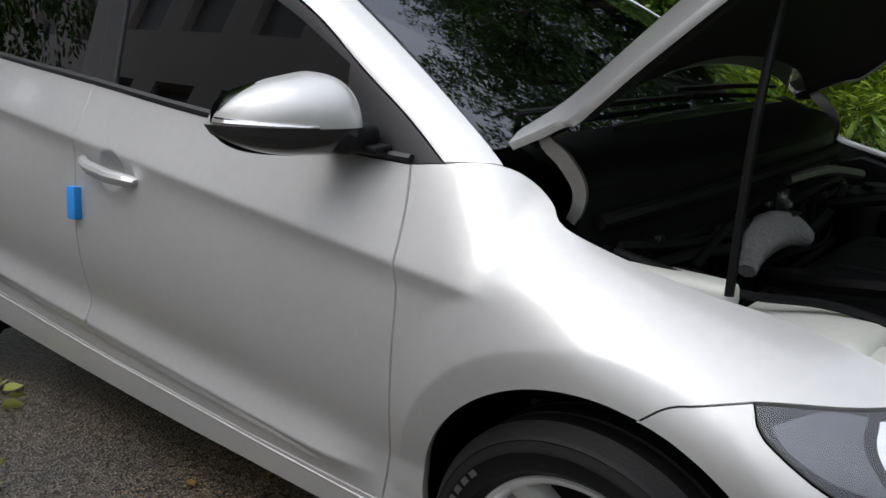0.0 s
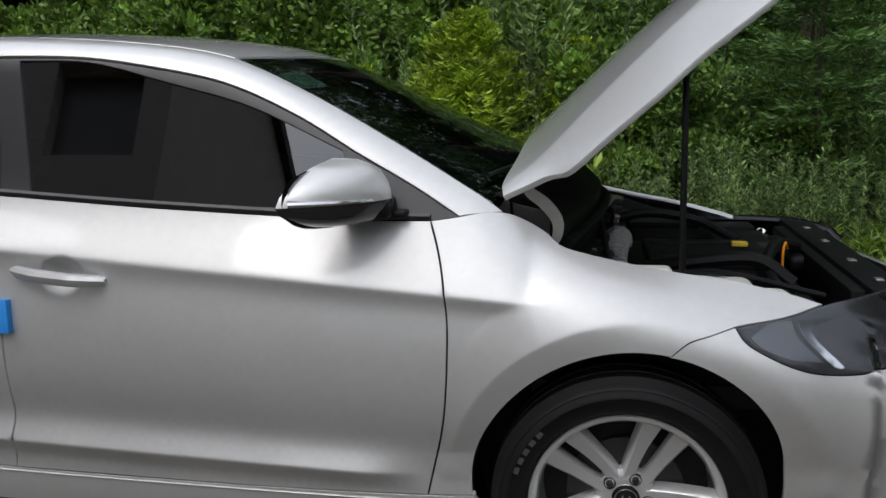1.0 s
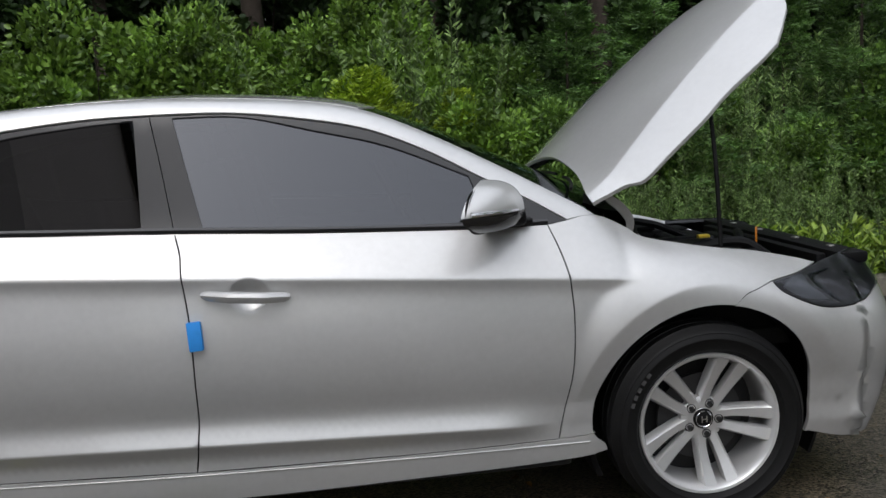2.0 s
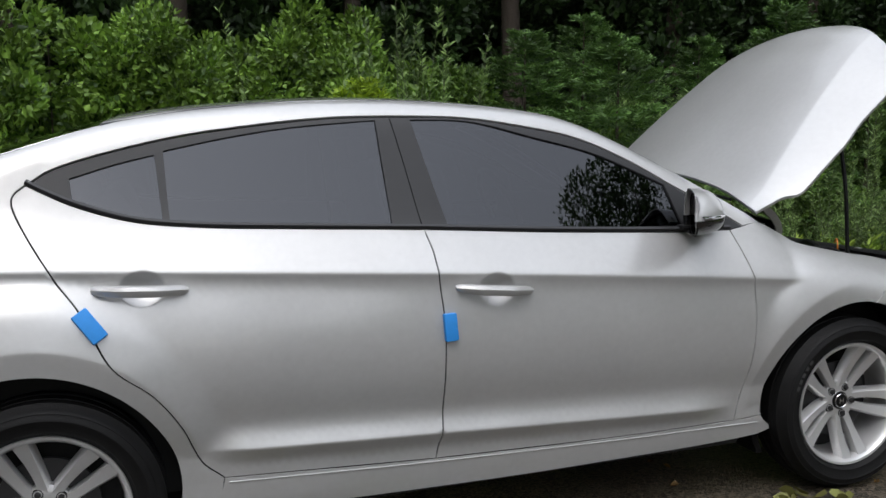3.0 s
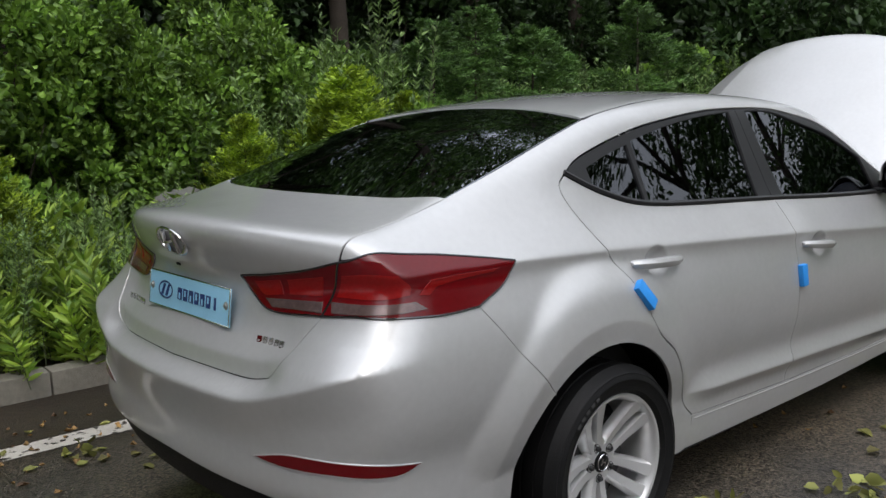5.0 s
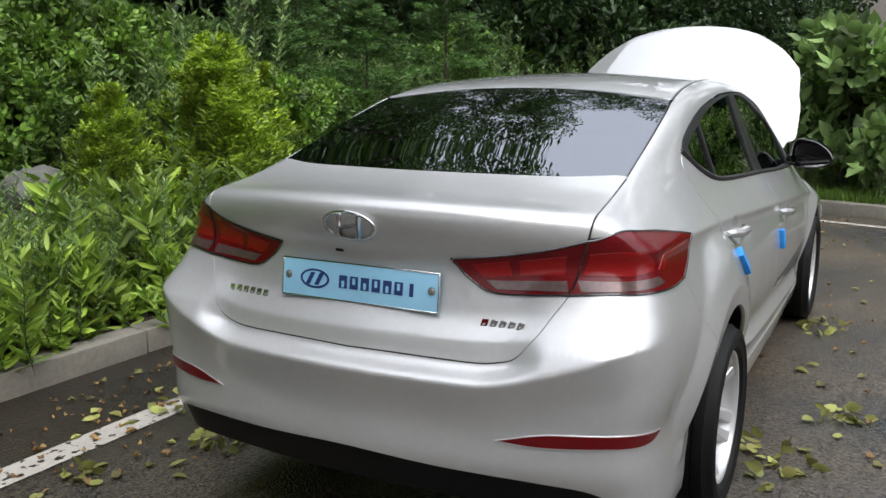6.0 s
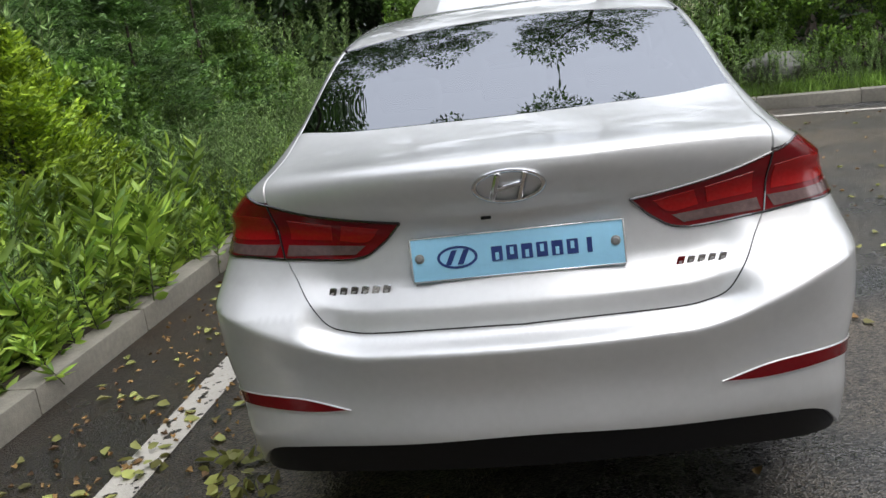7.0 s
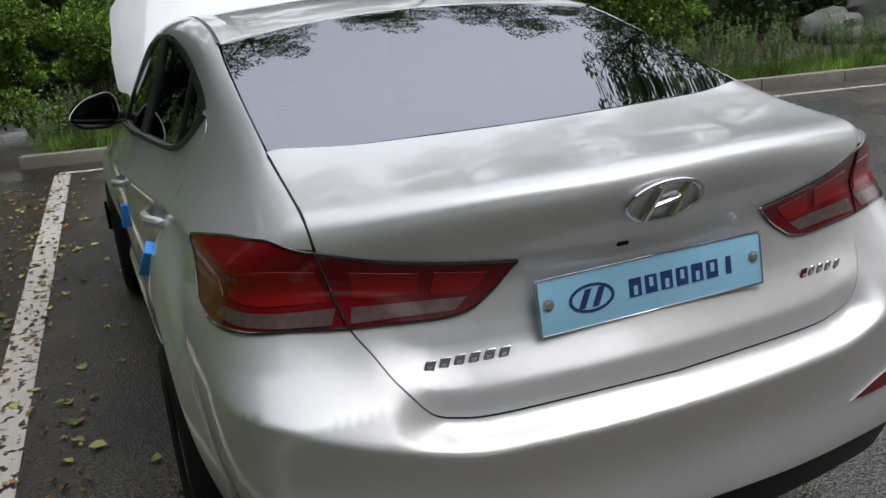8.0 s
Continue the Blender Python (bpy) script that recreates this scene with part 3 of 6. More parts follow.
def ledge_lines():
    """The bumper's crest: level behind, sweeping up to the lamps at the corners."""
    out = []
    y = np.arange(-0.80, 0.801, 0.02)
    z = np.full(len(y), 0.686)
    for _ in range(30):
        lift = 0.42 * np.maximum(np.abs(y) - 0.40, 0) ** 1.4
        z = 0.686 + lift * np.clip((z - 0.50) / 0.15, 0, 1) * np.clip((1.0 - z) / 0.22, 0, 1)
    for d in (-0.010, -0.003, 0.003, 0.010):
        out.append(np.stack([-rear(y, z + d), y, z + d], 1))
    return out


LEDGE = ledge_lines()
bumper = panel("rear_bumper", REAR, ring(arc3(-1.385, 0.317, 0.392, 194, 130)[:1] + arc3(-1.385, 0.317, 0.392, 194, 130)[1:], GAP_BUMPER_R[::-1], BUMP_TOP, both(BUMP_LIP),
                                        [(x, -y, z) for x, y, z in BUMP_TOP[::-1]], [(x, -y, z) for x, y, z in GAP_BUMPER_R], [(x, -y, z) for x, y, z in arc3(-1.385, 0.317, 0.392, 130, 194)],
                                        [(x, -y, z) for x, y, z in BUMP_LOW[::-1]] + BUMP_LOW[1:]), PAINT, car, gap=0.0006, du=0.016, dv=0.008, creases=LEDGE)
VALANCE_LOW = [(-2.14, -0.780, 0.283), (-2.20, -0.70, 0.300), (-2.28, -0.50, 0.322), (-2.32, -0.25, 0.332)]
panel("lower_valance", REAR, ring([(x, -y, z) for x, y, z in BUMP_LOW[1:-2][::-1]] + BUMP_LOW[:-2], VALANCE_LOW + [(-2.33, 0, 0.334)] + [(x, -y, z) for x, y, z in VALANCE_LOW[::-1]]), PLASTIC, car, lift=-0.012)
HEAD_LOW = fine([LAMP_TOP[-1], (1.611, -0.854, 0.718), (1.695, -0.855, 0.67), (1.782, -0.836, 0.647), (1.90, -0.78, 0.642), (2.02, -0.60, 0.645)])
BUMP_F_TOP = HEAD_LOW + fine([HEAD_LOW[-1], (2.10, -0.40, 0.68), (2.13, 0, 0.70)])[1:]
BUMP_F_TOP[0] = GAP_BUMPER_F[0] = HEAD_LOW[0] = LAMP_TOP[-1]
BUMP_F_LOW = [(1.74, -0.87, 0.24), (1.9, -0.80, 0.20), (2.1, -0.5, 0.19), (2.15, 0, 0.19)]
panel("front_bumper", FRONT, ring(GAP_BUMPER_F[::-1], both(BUMP_F_TOP), [(x, -y, z) for x, y, z in GAP_BUMPER_F], [(x, -y, z) for x, y, z in arc3(1.365, 0.317, 0.378, 79, -12)],
                                            [(x, -y, z) for x, y, z in BUMP_F_LOW] + BUMP_F_LOW[:-1][::-1], arc3(1.365, 0.317, 0.378, -12, 79)), PAINT, car, gap=0.0006)
HEAD = [LAMP_TOP[::-1], fine([LAMP_TOP[0], (1.92, -0.58, 0.76), (2.04, -0.42, 0.725)]), [(2.04, -0.42, 0.725), HEAD_LOW[-1]], HEAD_LOW[::-1]]
whole("headlamp", FRONT, ring(*HEAD), TRIM, du=0.012, dv=0.008)
LAMP_R = ring(LAMP_R_TOP[::-1], fine([LID_SIDE[-1], (-2.226, -0.489, 1.010), (-2.26, -0.28, 0.983)]), fine([(-2.26, -0.28, 0.983), (-2.25, -0.335, 0.930), (-2.24, -0.41, 0.897), LAMP_FOOT]), BUMP_TOP[::-1], LAMP_R_LOW[::-1])
whole("tail_lamp", REAR, LAMP_R, RED, lift=0.003, du=0.010, dv=0.008)

# hood, turned up about its hinges
HINGE, HOOD_TURN = (1.05, 0, 1.01), -55.5
hood_pose = Matrix.Translation((HINGE[0] - 0.022, HINGE[1], HINGE[2] + 0.014)) @ Matrix.Rotation(radians(HOOD_TURN), 4, "Y") @ Matrix.Translation([-v for v in HINGE])
HOOD_R = [(1.06, -0.69, 0.98), (1.155, -0.70, 0.948), (1.205, -0.737, 0.912), (1.33, -0.738, 0.882), (1.46, -0.731, 0.857), (1.57, -0.711, 0.838), (1.72, -0.696, 0.80), (1.80, -0.68, 0.778)]
hood = panel("hood", TOP, ring(HOOD_R, both([(1.80, -0.68, 0.778), (1.90, -0.61, 0.76), (1.99, -0.52, 0.76), (2.11, -0.3, 0.74), (2.165, 0, 0.74)]), [(x, -y, z) for x, y, z in HOOD_R[::-1]], both([(1.06, -0.69, 0.98), (1.14, -0.4, 1), (1.18, 0, 1)])[::-1]),
             PAINT, car, du=0.03, dv=0.02, turn=hood_pose, sheet=0.014, bow=0.085,
             creases=[[(x, s * (0.655 - 0.235 * (x - 1.05) + d), 0.9) for x in np.arange(1.06, 2.1, 0.02)] for s in (-1, 1) for d in (-0.006, 0, 0.006)])

# windows
GL_F = ring([(-0.228, -0.6, 1.366), (-0.024, -0.6, 1.353), (0.194, -0.63, 1.315), (0.418, -0.65, 1.247), (0.66, -0.69, 1.137)], [(0.66, -0.69, 1.137), (0.70, -0.76, 1.0)], [(0.70, -0.76, 1.0), (0.175, -0.77, 1.022), (-0.15, -0.76, 1.046)],
            [(-0.15, -0.76, 1.046), (-0.228, -0.6, 1.366)])
GL_R = ring([(-0.985, -0.63, 1.298), (-0.80, -0.62, 1.336), (-0.61, -0.61, 1.357), (-0.345, -0.60, 1.364)], [(-0.345, -0.6, 1.364), (-0.33, -0.75, 1.058)], [(-0.33, -0.75, 1.058), (-0.65, -0.74, 1.077), (-0.978, -0.72, 1.10)],
            [(-0.978, -0.72, 1.10), (-0.985, -0.63, 1.298)])
GL_Q = ring([(-1.242, -0.66, 1.233), (-1.12, -0.645, 1.266), (-1.012, -0.637, 1.292)], [(-1.012, -0.637, 1.292), (-1.0, -0.72, 1.105)], [(-1.0, -0.72, 1.105), (-1.11, -0.713, 1.122), (-1.236, -0.689, 1.17)], [(-1.236, -0.689, 1.17), (-1.242, -0.66, 1.233)])
GL_F, GL_R, GL_Q = (np.array(settle(g)) for g in (GL_F, GL_R, GL_Q))
B_LINE = settle([(-0.297, -0.6, 1.391), (-0.262, -0.68, 1.2), (-0.233, -0.765, 1.033)])
for doors, out, holes in ((doors_f, ring(ARCH_F, [A_FOOT, (0.887, -0.76, 0.973)], BELT_F, B_LINE[::-1]), (GL_F,)), (doors_r, ring(ARCH_R, B_LINE, BELT_R), (GL_R, GL_Q))):
    for d, f in zip(doors, (False, True)):
        panel("window_frame", SIDE, out, TRIM, d, flip=f, holes=holes, lift=-0.004, gap=0.0015, dv=0.02, label="satin black window frame")
        for h in holes:
            panel("window_pane", SIDE, h, TINTED, d, flip=f, lift=-0.012, gap=-0.004, du=0.05, dv=0.03, depth=0.004, even="side", label="dark tinted glass")


# dark strips at the bottom of the gaps, standing in for the shade there
for k, (name, run, chart) in enumerate((("door_seal", GAP_FENDER, SIDE), ("door_seal", GAP_DOORS, SIDE), ("door_seal", GAP_REAR, SIDE), ("door_seal", SILL_LINE, SIDE), ("panel_seal", GAP_BUMPER_R, SIDE), ("panel_seal", GAP_BUMPER_F, SIDE),
                                        ("lid_seal", LID_SIDE, LID), ("lid_seal", LID_LOW, LID))):
    q = reach(*chart[1](chart[0](np.array(spline(run, 0.02)))))
    nq = normals(q)
    for f in (1, -1):
        ring_pts = q - nq * 0.0065
        vs, fs = [], []
        for i in range(len(q)):
            t = q[min(i + 1, len(q) - 1)] - q[max(i - 1, 0)]
            s = np.cross(t, nq[i])
            s = s / (np.linalg.norm(s) + 1e-9) * 0.006
            for v in (ring_pts[i] + s, ring_pts[i] - s, ring_pts[i] - s - nq[i] * 0.01, ring_pts[i] + s - nq[i] * 0.01):
                vs.append((v[0], f * v[1], v[2]))
        for i in range(len(q) - 1):
            fs += [(4 * i + j, 4 * i + (j + 1) % 4, 4 * i + 4 + (j + 1) % 4, 4 * i + 4 + j) for j in range(4)]
        link_mesh(name, vs, fs, DARK, car, flat=True)


# ---- parts of the car ----
def box_bm(cx, cy, cz, sx, sy, sz, bevel=0.0, seg=2, turn=None):
    bm = bmesh.new()
    bmesh.ops.create_cube(bm, size=1)
    bmesh.ops.scale(bm, vec=(sx, sy, sz), verts=bm.verts)
    if bevel:
        bmesh.ops.bevel(bm, geom=bm.edges[:] + bm.verts[:], offset=bevel, segments=seg, profile=0.6, affect="EDGES")
    if turn is not None:
        bmesh.ops.transform(bm, matrix=turn, verts=bm.verts)
    bmesh.ops.translate(bm, vec=(cx, cy, cz), verts=bm.verts)
    return bm


def join_bm(*bms):
    out = bms[0]
    for b in bms[1:]:
        me = bpy.data.meshes.new("tmp")
        b.to_mesh(me)
        b.free()
        out.from_mesh(me)
        bpy.data.meshes.remove(me)
    return out


def lathe_bm(profile, n=64, closed=False):
    """Turns (radius, y) points round the y axis."""
    bm = bmesh.new()
    rings = [[bm.verts.new((r * math.cos(2 * math.pi * k / n), y, r * math.sin(2 * math.pi * k / n))) for k in range(n)] for r, y in profile]
    for i in range(len(rings) - (0 if closed else 1)):
        a, b = rings[i], rings[(i + 1) % len(rings)]
        for k in range(n):
            bm.faces.new((a[k], a[(k + 1) % n], b[(k + 1) % n], b[k]))
    return bm


def tube_bm(pts, r, n=8, step=0.03):
    """A round bar along a smooth line."""
    p = np.array(spline(pts, step))
    bm = bmesh.new()
    rings = []
    for i in range(len(p)):
        t = Vector(p[min(i + 1, len(p) - 1)] - p[max(i - 1, 0)]).normalized()
        u = t.orthogonal().normalized() if abs(t.z) < 0.9 else t.cross(Vector((1, 0, 0))).normalized()
        if rings:
            u = (prev - t * prev.dot(t)).normalized()
        prev = u
        w = t.cross(u)
        rr = r(i / (len(p) - 1)) if callable(r) else r
        rings.append([bm.verts.new(Vector(p[i]) + (u * math.cos(2 * math.pi * k / n) + w * math.sin(2 * math.pi * k / n)) * rr) for k in range(n)])
    for a, b in zip(rings, rings[1:]):
        for k in range(n):
            bm.faces.new((a[k], a[(k + 1) % n], b[(k + 1) % n], b[k]))
    bm.faces.new(rings[0][::-1])
    bm.faces.new(rings[-1])
    return bm


def on_body(x, z, right=True):
    """The skin's place at a station and height on one side."""
    y = float(side(np.array([x]), np.array([z]))[0])
    return Vector((x, -y if right else y, z))


# wheels: the outer face looks along -y
LUG = material("dark_lug_steel", (0.06, 0.06, 0.062), 0.4, 0.8)


def make_wheel(spin):
    w = new("wheel")
    w.parent = car
    prof = [(0.222, -0.055), (0.232, -0.068), (0.240, -0.0765), (0.242, -0.0790), (0.246, -0.0785), (0.255, -0.0825), (0.272, -0.0845), (0.275, -0.0870), (0.279, -0.0865), (0.283, -0.0840), (0.292, -0.0805), (0.294, -0.0815), (0.298, -0.0775), (0.300, -0.074), (0.310, -0.055), (0.316, -0.050), (0.317, -0.020), (0.312, -0.018), (0.312, -0.012), (0.317, -0.010), (0.317, 0.030), (0.312, 0.032), (0.312, 0.038),
            (0.317, 0.040), (0.317, 0.075), (0.310, 0.090), (0.296, 0.11), (0.26, 0.118), (0.222, 0.09)]
    part("tyre", lathe_bm(prof, 96, True), RUBBER, w, "black rubber tyre")
    rim = [(0.196, 0.09), (0.205, 0.02), (0.205, -0.040), (0.212, -0.058), (0.218, -0.066), (0.226, -0.068), (0.229, -0.062), (0.224, -0.052), (0.22, 0.09)]
    part("rim", lathe_bm(rim, 80, True), ALLOY, w, "silver alloy rim")
    part("brake_disc", lathe_bm([(0.0, 0.02), (0.14, 0.02), (0.14, 0.035), (0.0, 0.035)], 48), LUG, w)
    part("wheel_back", lathe_bm([(0.0, 0.075), (0.205, 0.075), (0.205, 0.085), (0.0, 0.085)], 40), DARK, w)
    hub = [(0.0, -0.012), (0.029, -0.013), (0.031, -0.010), (0.034, -0.008), (0.058, -0.010), (0.072, -0.004), (0.076, 0.012), (0.0, 0.02)]
    part("hub", lathe_bm(hub, 48), ALLOY, w)
    part("hub_cap", lathe_bm([(0.0, -0.019), (0.026, -0.018), (0.033, -0.013), (0.033, -0.006)], 32), PLASTIC, w, "dark round hub cap")
    part("cap_ring", lathe_bm([(0.0235, -0.0185), (0.0255, -0.0205), (0.0275, -0.0180)], 32), CHROME, w, "thin chrome ring")
    part("cap_bar", join_bm(box_bm(-0.008, -0.0195, 0, 0.004, 0.002, 0.022), box_bm(0.008, -0.0195, 0, 0.004, 0.002, 0.022), box_bm(0, -0.0195, 0, 0.014, 0.002, 0.004)), CHROME, w)
    for k in range(5):
        a = radians(spin + 72 * k)
        bm = bmesh.new()
        for s in (-1, 1):
            rows = []
            for i in range(9):
                r = 0.045 + (0.214 - 0.045) * i / 8
                f = i / 8
                c = s * (0.0165 + 0.0195 * f)
                hw = 0.0165 + 0.0085 * f
                face = -0.010 - 0.048 * f ** 1.5
                out_t, in_t = c + s * hw, c - s * (hw - 0.002 - 0.0045 * math.sin(math.pi * min(1, f * 1.05)) * (f > 0.15))
                sec = [(out_t + s * 0.006, face + 0.034), (out_t, face + 0.006), (out_t - s * 0.006, face), (in_t + s * 0.003, face + 0.003), (in_t, face + 0.012), (in_t, face + 0.034)]
                rows.append([bm.verts.new((r * math.cos(a) - t * math.sin(a), y, r * math.sin(a) + t * math.cos(a))) for t, y in sec])
            for p, q in zip(rows, rows[1:]):
                for j in range(5):
                    bm.faces.new((p[j], p[j + 1], q[j + 1], q[j]))
        part("spoke", bm, ALLOY, w)
        nut = lathe_bm([(0.0, -0.022), (0.007, -0.022), (0.009, -0.018), (0.0095, -0.004)], 6)
        seat = lathe_bm([(0.0095, -0.006), (0.014, -0.012), (0.016, -0.006)], 16)
        bm = join_bm(nut, seat)
        bmesh.ops.translate(bm, vec=(0.052 * math.cos(a), 0, 0.052 * math.sin(a)), verts=bm.verts)
        part("lug_nut", bm, LUG, w, "dark steel lug nut")
    # raised writing on the sidewall as plain bars
    for k in range(5):
        bm = box_bm(0, 0, 0, 0.016, 0.003, 0.012)
        a = radians(138 + 5.6 * k)
        bmesh.ops.transform(bm, matrix=Matrix.Translation((0.268 * math.cos(a), -0.0845, 0.268 * math.sin(a))) @ Matrix.Rotation(-a + math.pi / 2, 4, "Y"), verts=bm.verts)
        part("sidewall_mark", bm, SIDEWALL, w, "pale worn mark bar")
    return w


SIDEWALL = material("worn_sidewall_mark", (0.055, 0.055, 0.055), 0.6)
wheel_fr = make_wheel(65)
wheel_fr.matrix_basis = pose(AXLE_F, -0.797, HUB_Z)
wheel_rr = copy_thing(wheel_fr, pose(AXLE_R, -0.797, HUB_Z, 0, 24, 0))
wheel_fl = copy_thing(wheel_fr, pose(AXLE_F, 0.797, HUB_Z, 0, 0, 180))
wheel_rl = copy_thing(wheel_fr, pose(AXLE_R, 0.797, HUB_Z, 0, 10, 180))
for w in (wheel_rr, wheel_fl, wheel_rl):
    w.name = "wheel"

# wheel houses, underbody, cabin lining
for ax, r in ((1.365, 0.385), (-1.385, 0.40)):
    for s in (-1, 1):
        bm = bmesh.new()
        n = 28
        rows = []
        for y, rr in ((1, r - 0.006), (0.78, r + 0.01), (0.56, r + 0.01), (0.555, 0.02)):
            row = []
            for k in range(n + 1):
                t = radians(-25 + 230 * k / n)
                x, zz = ax + rr * math.cos(t), 0.317 + rr * math.sin(t)
                w = min(y, float(side(np.array([x]), np.array([max(zz, 0.2)]))[0]) - 0.014) if y == 1 else y
                if y == 1 and abs(x) > 1.6:
                    w = min(w, 0.84)
                row.append(bm.verts.new((x, s * w, zz)))
            rows.append(row)
        for p, q in zip(rows, rows[1:]):
            for k in range(n):
                bm.faces.new((p[k], p[k + 1], q[k + 1], q[k]))
        part("wheel_house", bm, PLASTIC, car, "black felt wheel housing")
part("underbody", box_bm(-0.05, 0, 0.235, 4.0, 1.1, 0.09, 0.02), DARK, car, "dark underbody")
part("underbody", box_bm(0.0, 0, 0.235, 1.85, 1.58, 0.07, 0.02), DARK, car, "dark underbody")
part("cabin_lining", join_bm(box_bm(-0.42, 0, 0.60, 2.62, 1.40, 0.66, 0.03), box_bm(-1.88, 0, 0.76, 0.60, 1.08, 0.56, 0.03), box_bm(-1.62, 0, 1.10, 0.52, 1.10, 0.03, 0.01)), DARK, car, "black cabin lining")
part("rear_crash_beam", box_bm(-2.12, 0, 0.52, 0.12, 1.1, 0.12, 0.02), DARK, car)
part("dashboard", box_bm(0.78, 0, 0.97, 0.42, 1.34, 0.16, 0.06, 4), PLASTIC, car, "dark moulded dashboard")
for y in (-0.36, 0.36):
    st = new("seat")
    st.parent = car
    part("backrest", box_bm(-0.12, y, 1.02, 0.14, 0.46, 0.42, 0.06, 4, Matrix.Rotation(radians(-14), 4, "Y")), SEAT, st)
    part("headrest", box_bm(-0.20, y, 1.255, 0.09, 0.24, 0.14, 0.04, 4, Matrix.Rotation(radians(-10), 4, "Y")), SEAT, st)
st = new("rear_seat")
st.parent = car
part("backrest", box_bm(-1.12, 0, 1.02, 0.14, 1.15, 0.30, 0.05, 4, Matrix.Rotation(radians(-20), 4, "Y")), SEAT, st)
for y in (-0.36, 0, 0.36):
    part("headrest", box_bm(-1.22, y, 1.19, 0.09, 0.22, 0.10, 0.035, 4, Matrix.Rotation(radians(-16), 4, "Y")), SEAT, st)
bm = lathe_bm([(0.175 + 0.015 * math.cos(2 * math.pi * k / 10), 0.015 * math.sin(2 * math.pi * k / 10)) for k in range(10)], 40, True)
bmesh.ops.transform(bm, matrix=Matrix.Translation((0.48, 0.36, 1.0)) @ Matrix.Rotation(radians(65), 4, "Y") @ Matrix.Rotation(radians(90), 4, "X"), verts=bm.verts)
part("steering_wheel", bm, PLASTIC, car, "black steering wheel")

# belt mouldings and roof mouldings
for f in (1, -1):
    for d, belt in ((doors_f, BELT_F), (doors_r, BELT_R)):
        p = [on_body(x, z + 0.008) for x, y, z in belt]
        bm = tube_bm([(v.x, (v.y - 0.002) * f, v.z) for v in p], 0.009, 6, 0.05)
        part("belt_moulding", bm, TRIM, d[0 if f == 1 else 1], "black belt moulding")
    pts = [(x, f * y, float(top(np.array([x]), np.array([y]))[0]) - 0.001) for x, y, z in DITCH[:-1]]
    part("roof_moulding", tube_bm([(x, y + f * 0.002, z - 0.006) for x, y, z in pts], 0.007, 6, 0.06), TRIM, car, "black roof moulding")

# door handles, cylinder cover, foam guards
for doors, (x0, z0, x1, z1) in ((doors_f, (-0.161, 0.856, 0.093, 0.832)), (doors_r, (-1.199, 0.920, -0.943, 0.906))):
    for d, s in zip(doors, (-1, 1)):
        rows, bm = [], bmesh.new()
        n = 16
        for i in range(n + 1):
            f = i / n
            x, z = x0 + (x1 - x0) * f, z0 + (z1 - z0) * f
            y = 0.006 + 0.032 * min(1, 3.2 * min(f, 1 - f)) ** 0.7
            base = float(np.interp(x, [x0, x1], [side(np.array([x0]), np.array([z0]))[0], side(np.array([x1]), np.array([z1]))[0]]))
            h = 0.016 - 0.004 * abs(2 * f - 1) ** 3
            if i in (0, n):
                h *= 0.55
            t = 0.012
            sec = [(-h, -t), (-h, 0), (-0.5 * h, 0.006), (0.2 * h, 0.009), (0.8 * h, 0.004), (h, -0.004), (h, -t)]
            rows.append([bm.verts.new((x, s * (base + y + q), z + p)) for p, q in sec])
        for a, b in zip(rows, rows[1:]):
            for j in range(7):
                bm.faces.new((a[j], a[(j + 1) % 7], b[(j + 1) % 7], b[j]))
        bm.faces.new(rows[0])
        bm.faces.new(rows[-1][::-1])
        part("door_handle", bm, PAINT, d, "silver painted pull handle")
def guard(x0, z0, x1, z1, w, s, d):
    """A foam pad wrapped over a door's edge."""
    a, b = on_body(x0, z0), on_body(x1, z1)
    mid, up = (a + b) / 2, (b - a).normalized()
    out = Vector(normals(np.array([tuple(mid)]))[0])
    across = up.cross(out).normalized()
    m = Matrix((across, out, up)).transposed().to_4x4()
    m.translation = mid + out * 0.010
    bm = box_bm(0, 0, 0, w, 0.022, (b - a).length, 0.004)
    bmesh.ops.transform(bm, matrix=m, verts=bm.verts)
    if s > 0:
        bmesh.ops.scale(bm, vec=(1, -1, 1), verts=bm.verts)
    part("door_guard", bm, BLUE, d, "blue foam door guard")
for k, s in ((0, -1), (1, 1)):
    guard(-0.184, 0.698, -0.188, 0.782, 0.040, s, doors_f[k])
    guard(-1.178, 0.792, -1.232, 0.866, 0.046, s, doors_r[k])

# mirrors on the front doors
MIRROR = material("mirror_silver", (0.55, 0.55, 0.57), 0.03, 1.0)
GLOSS_BLACK = material("gloss_black_plastic", (0.012, 0.012, 0.013), 0.12, 0, 0.6, scale=30, vary=0.1)


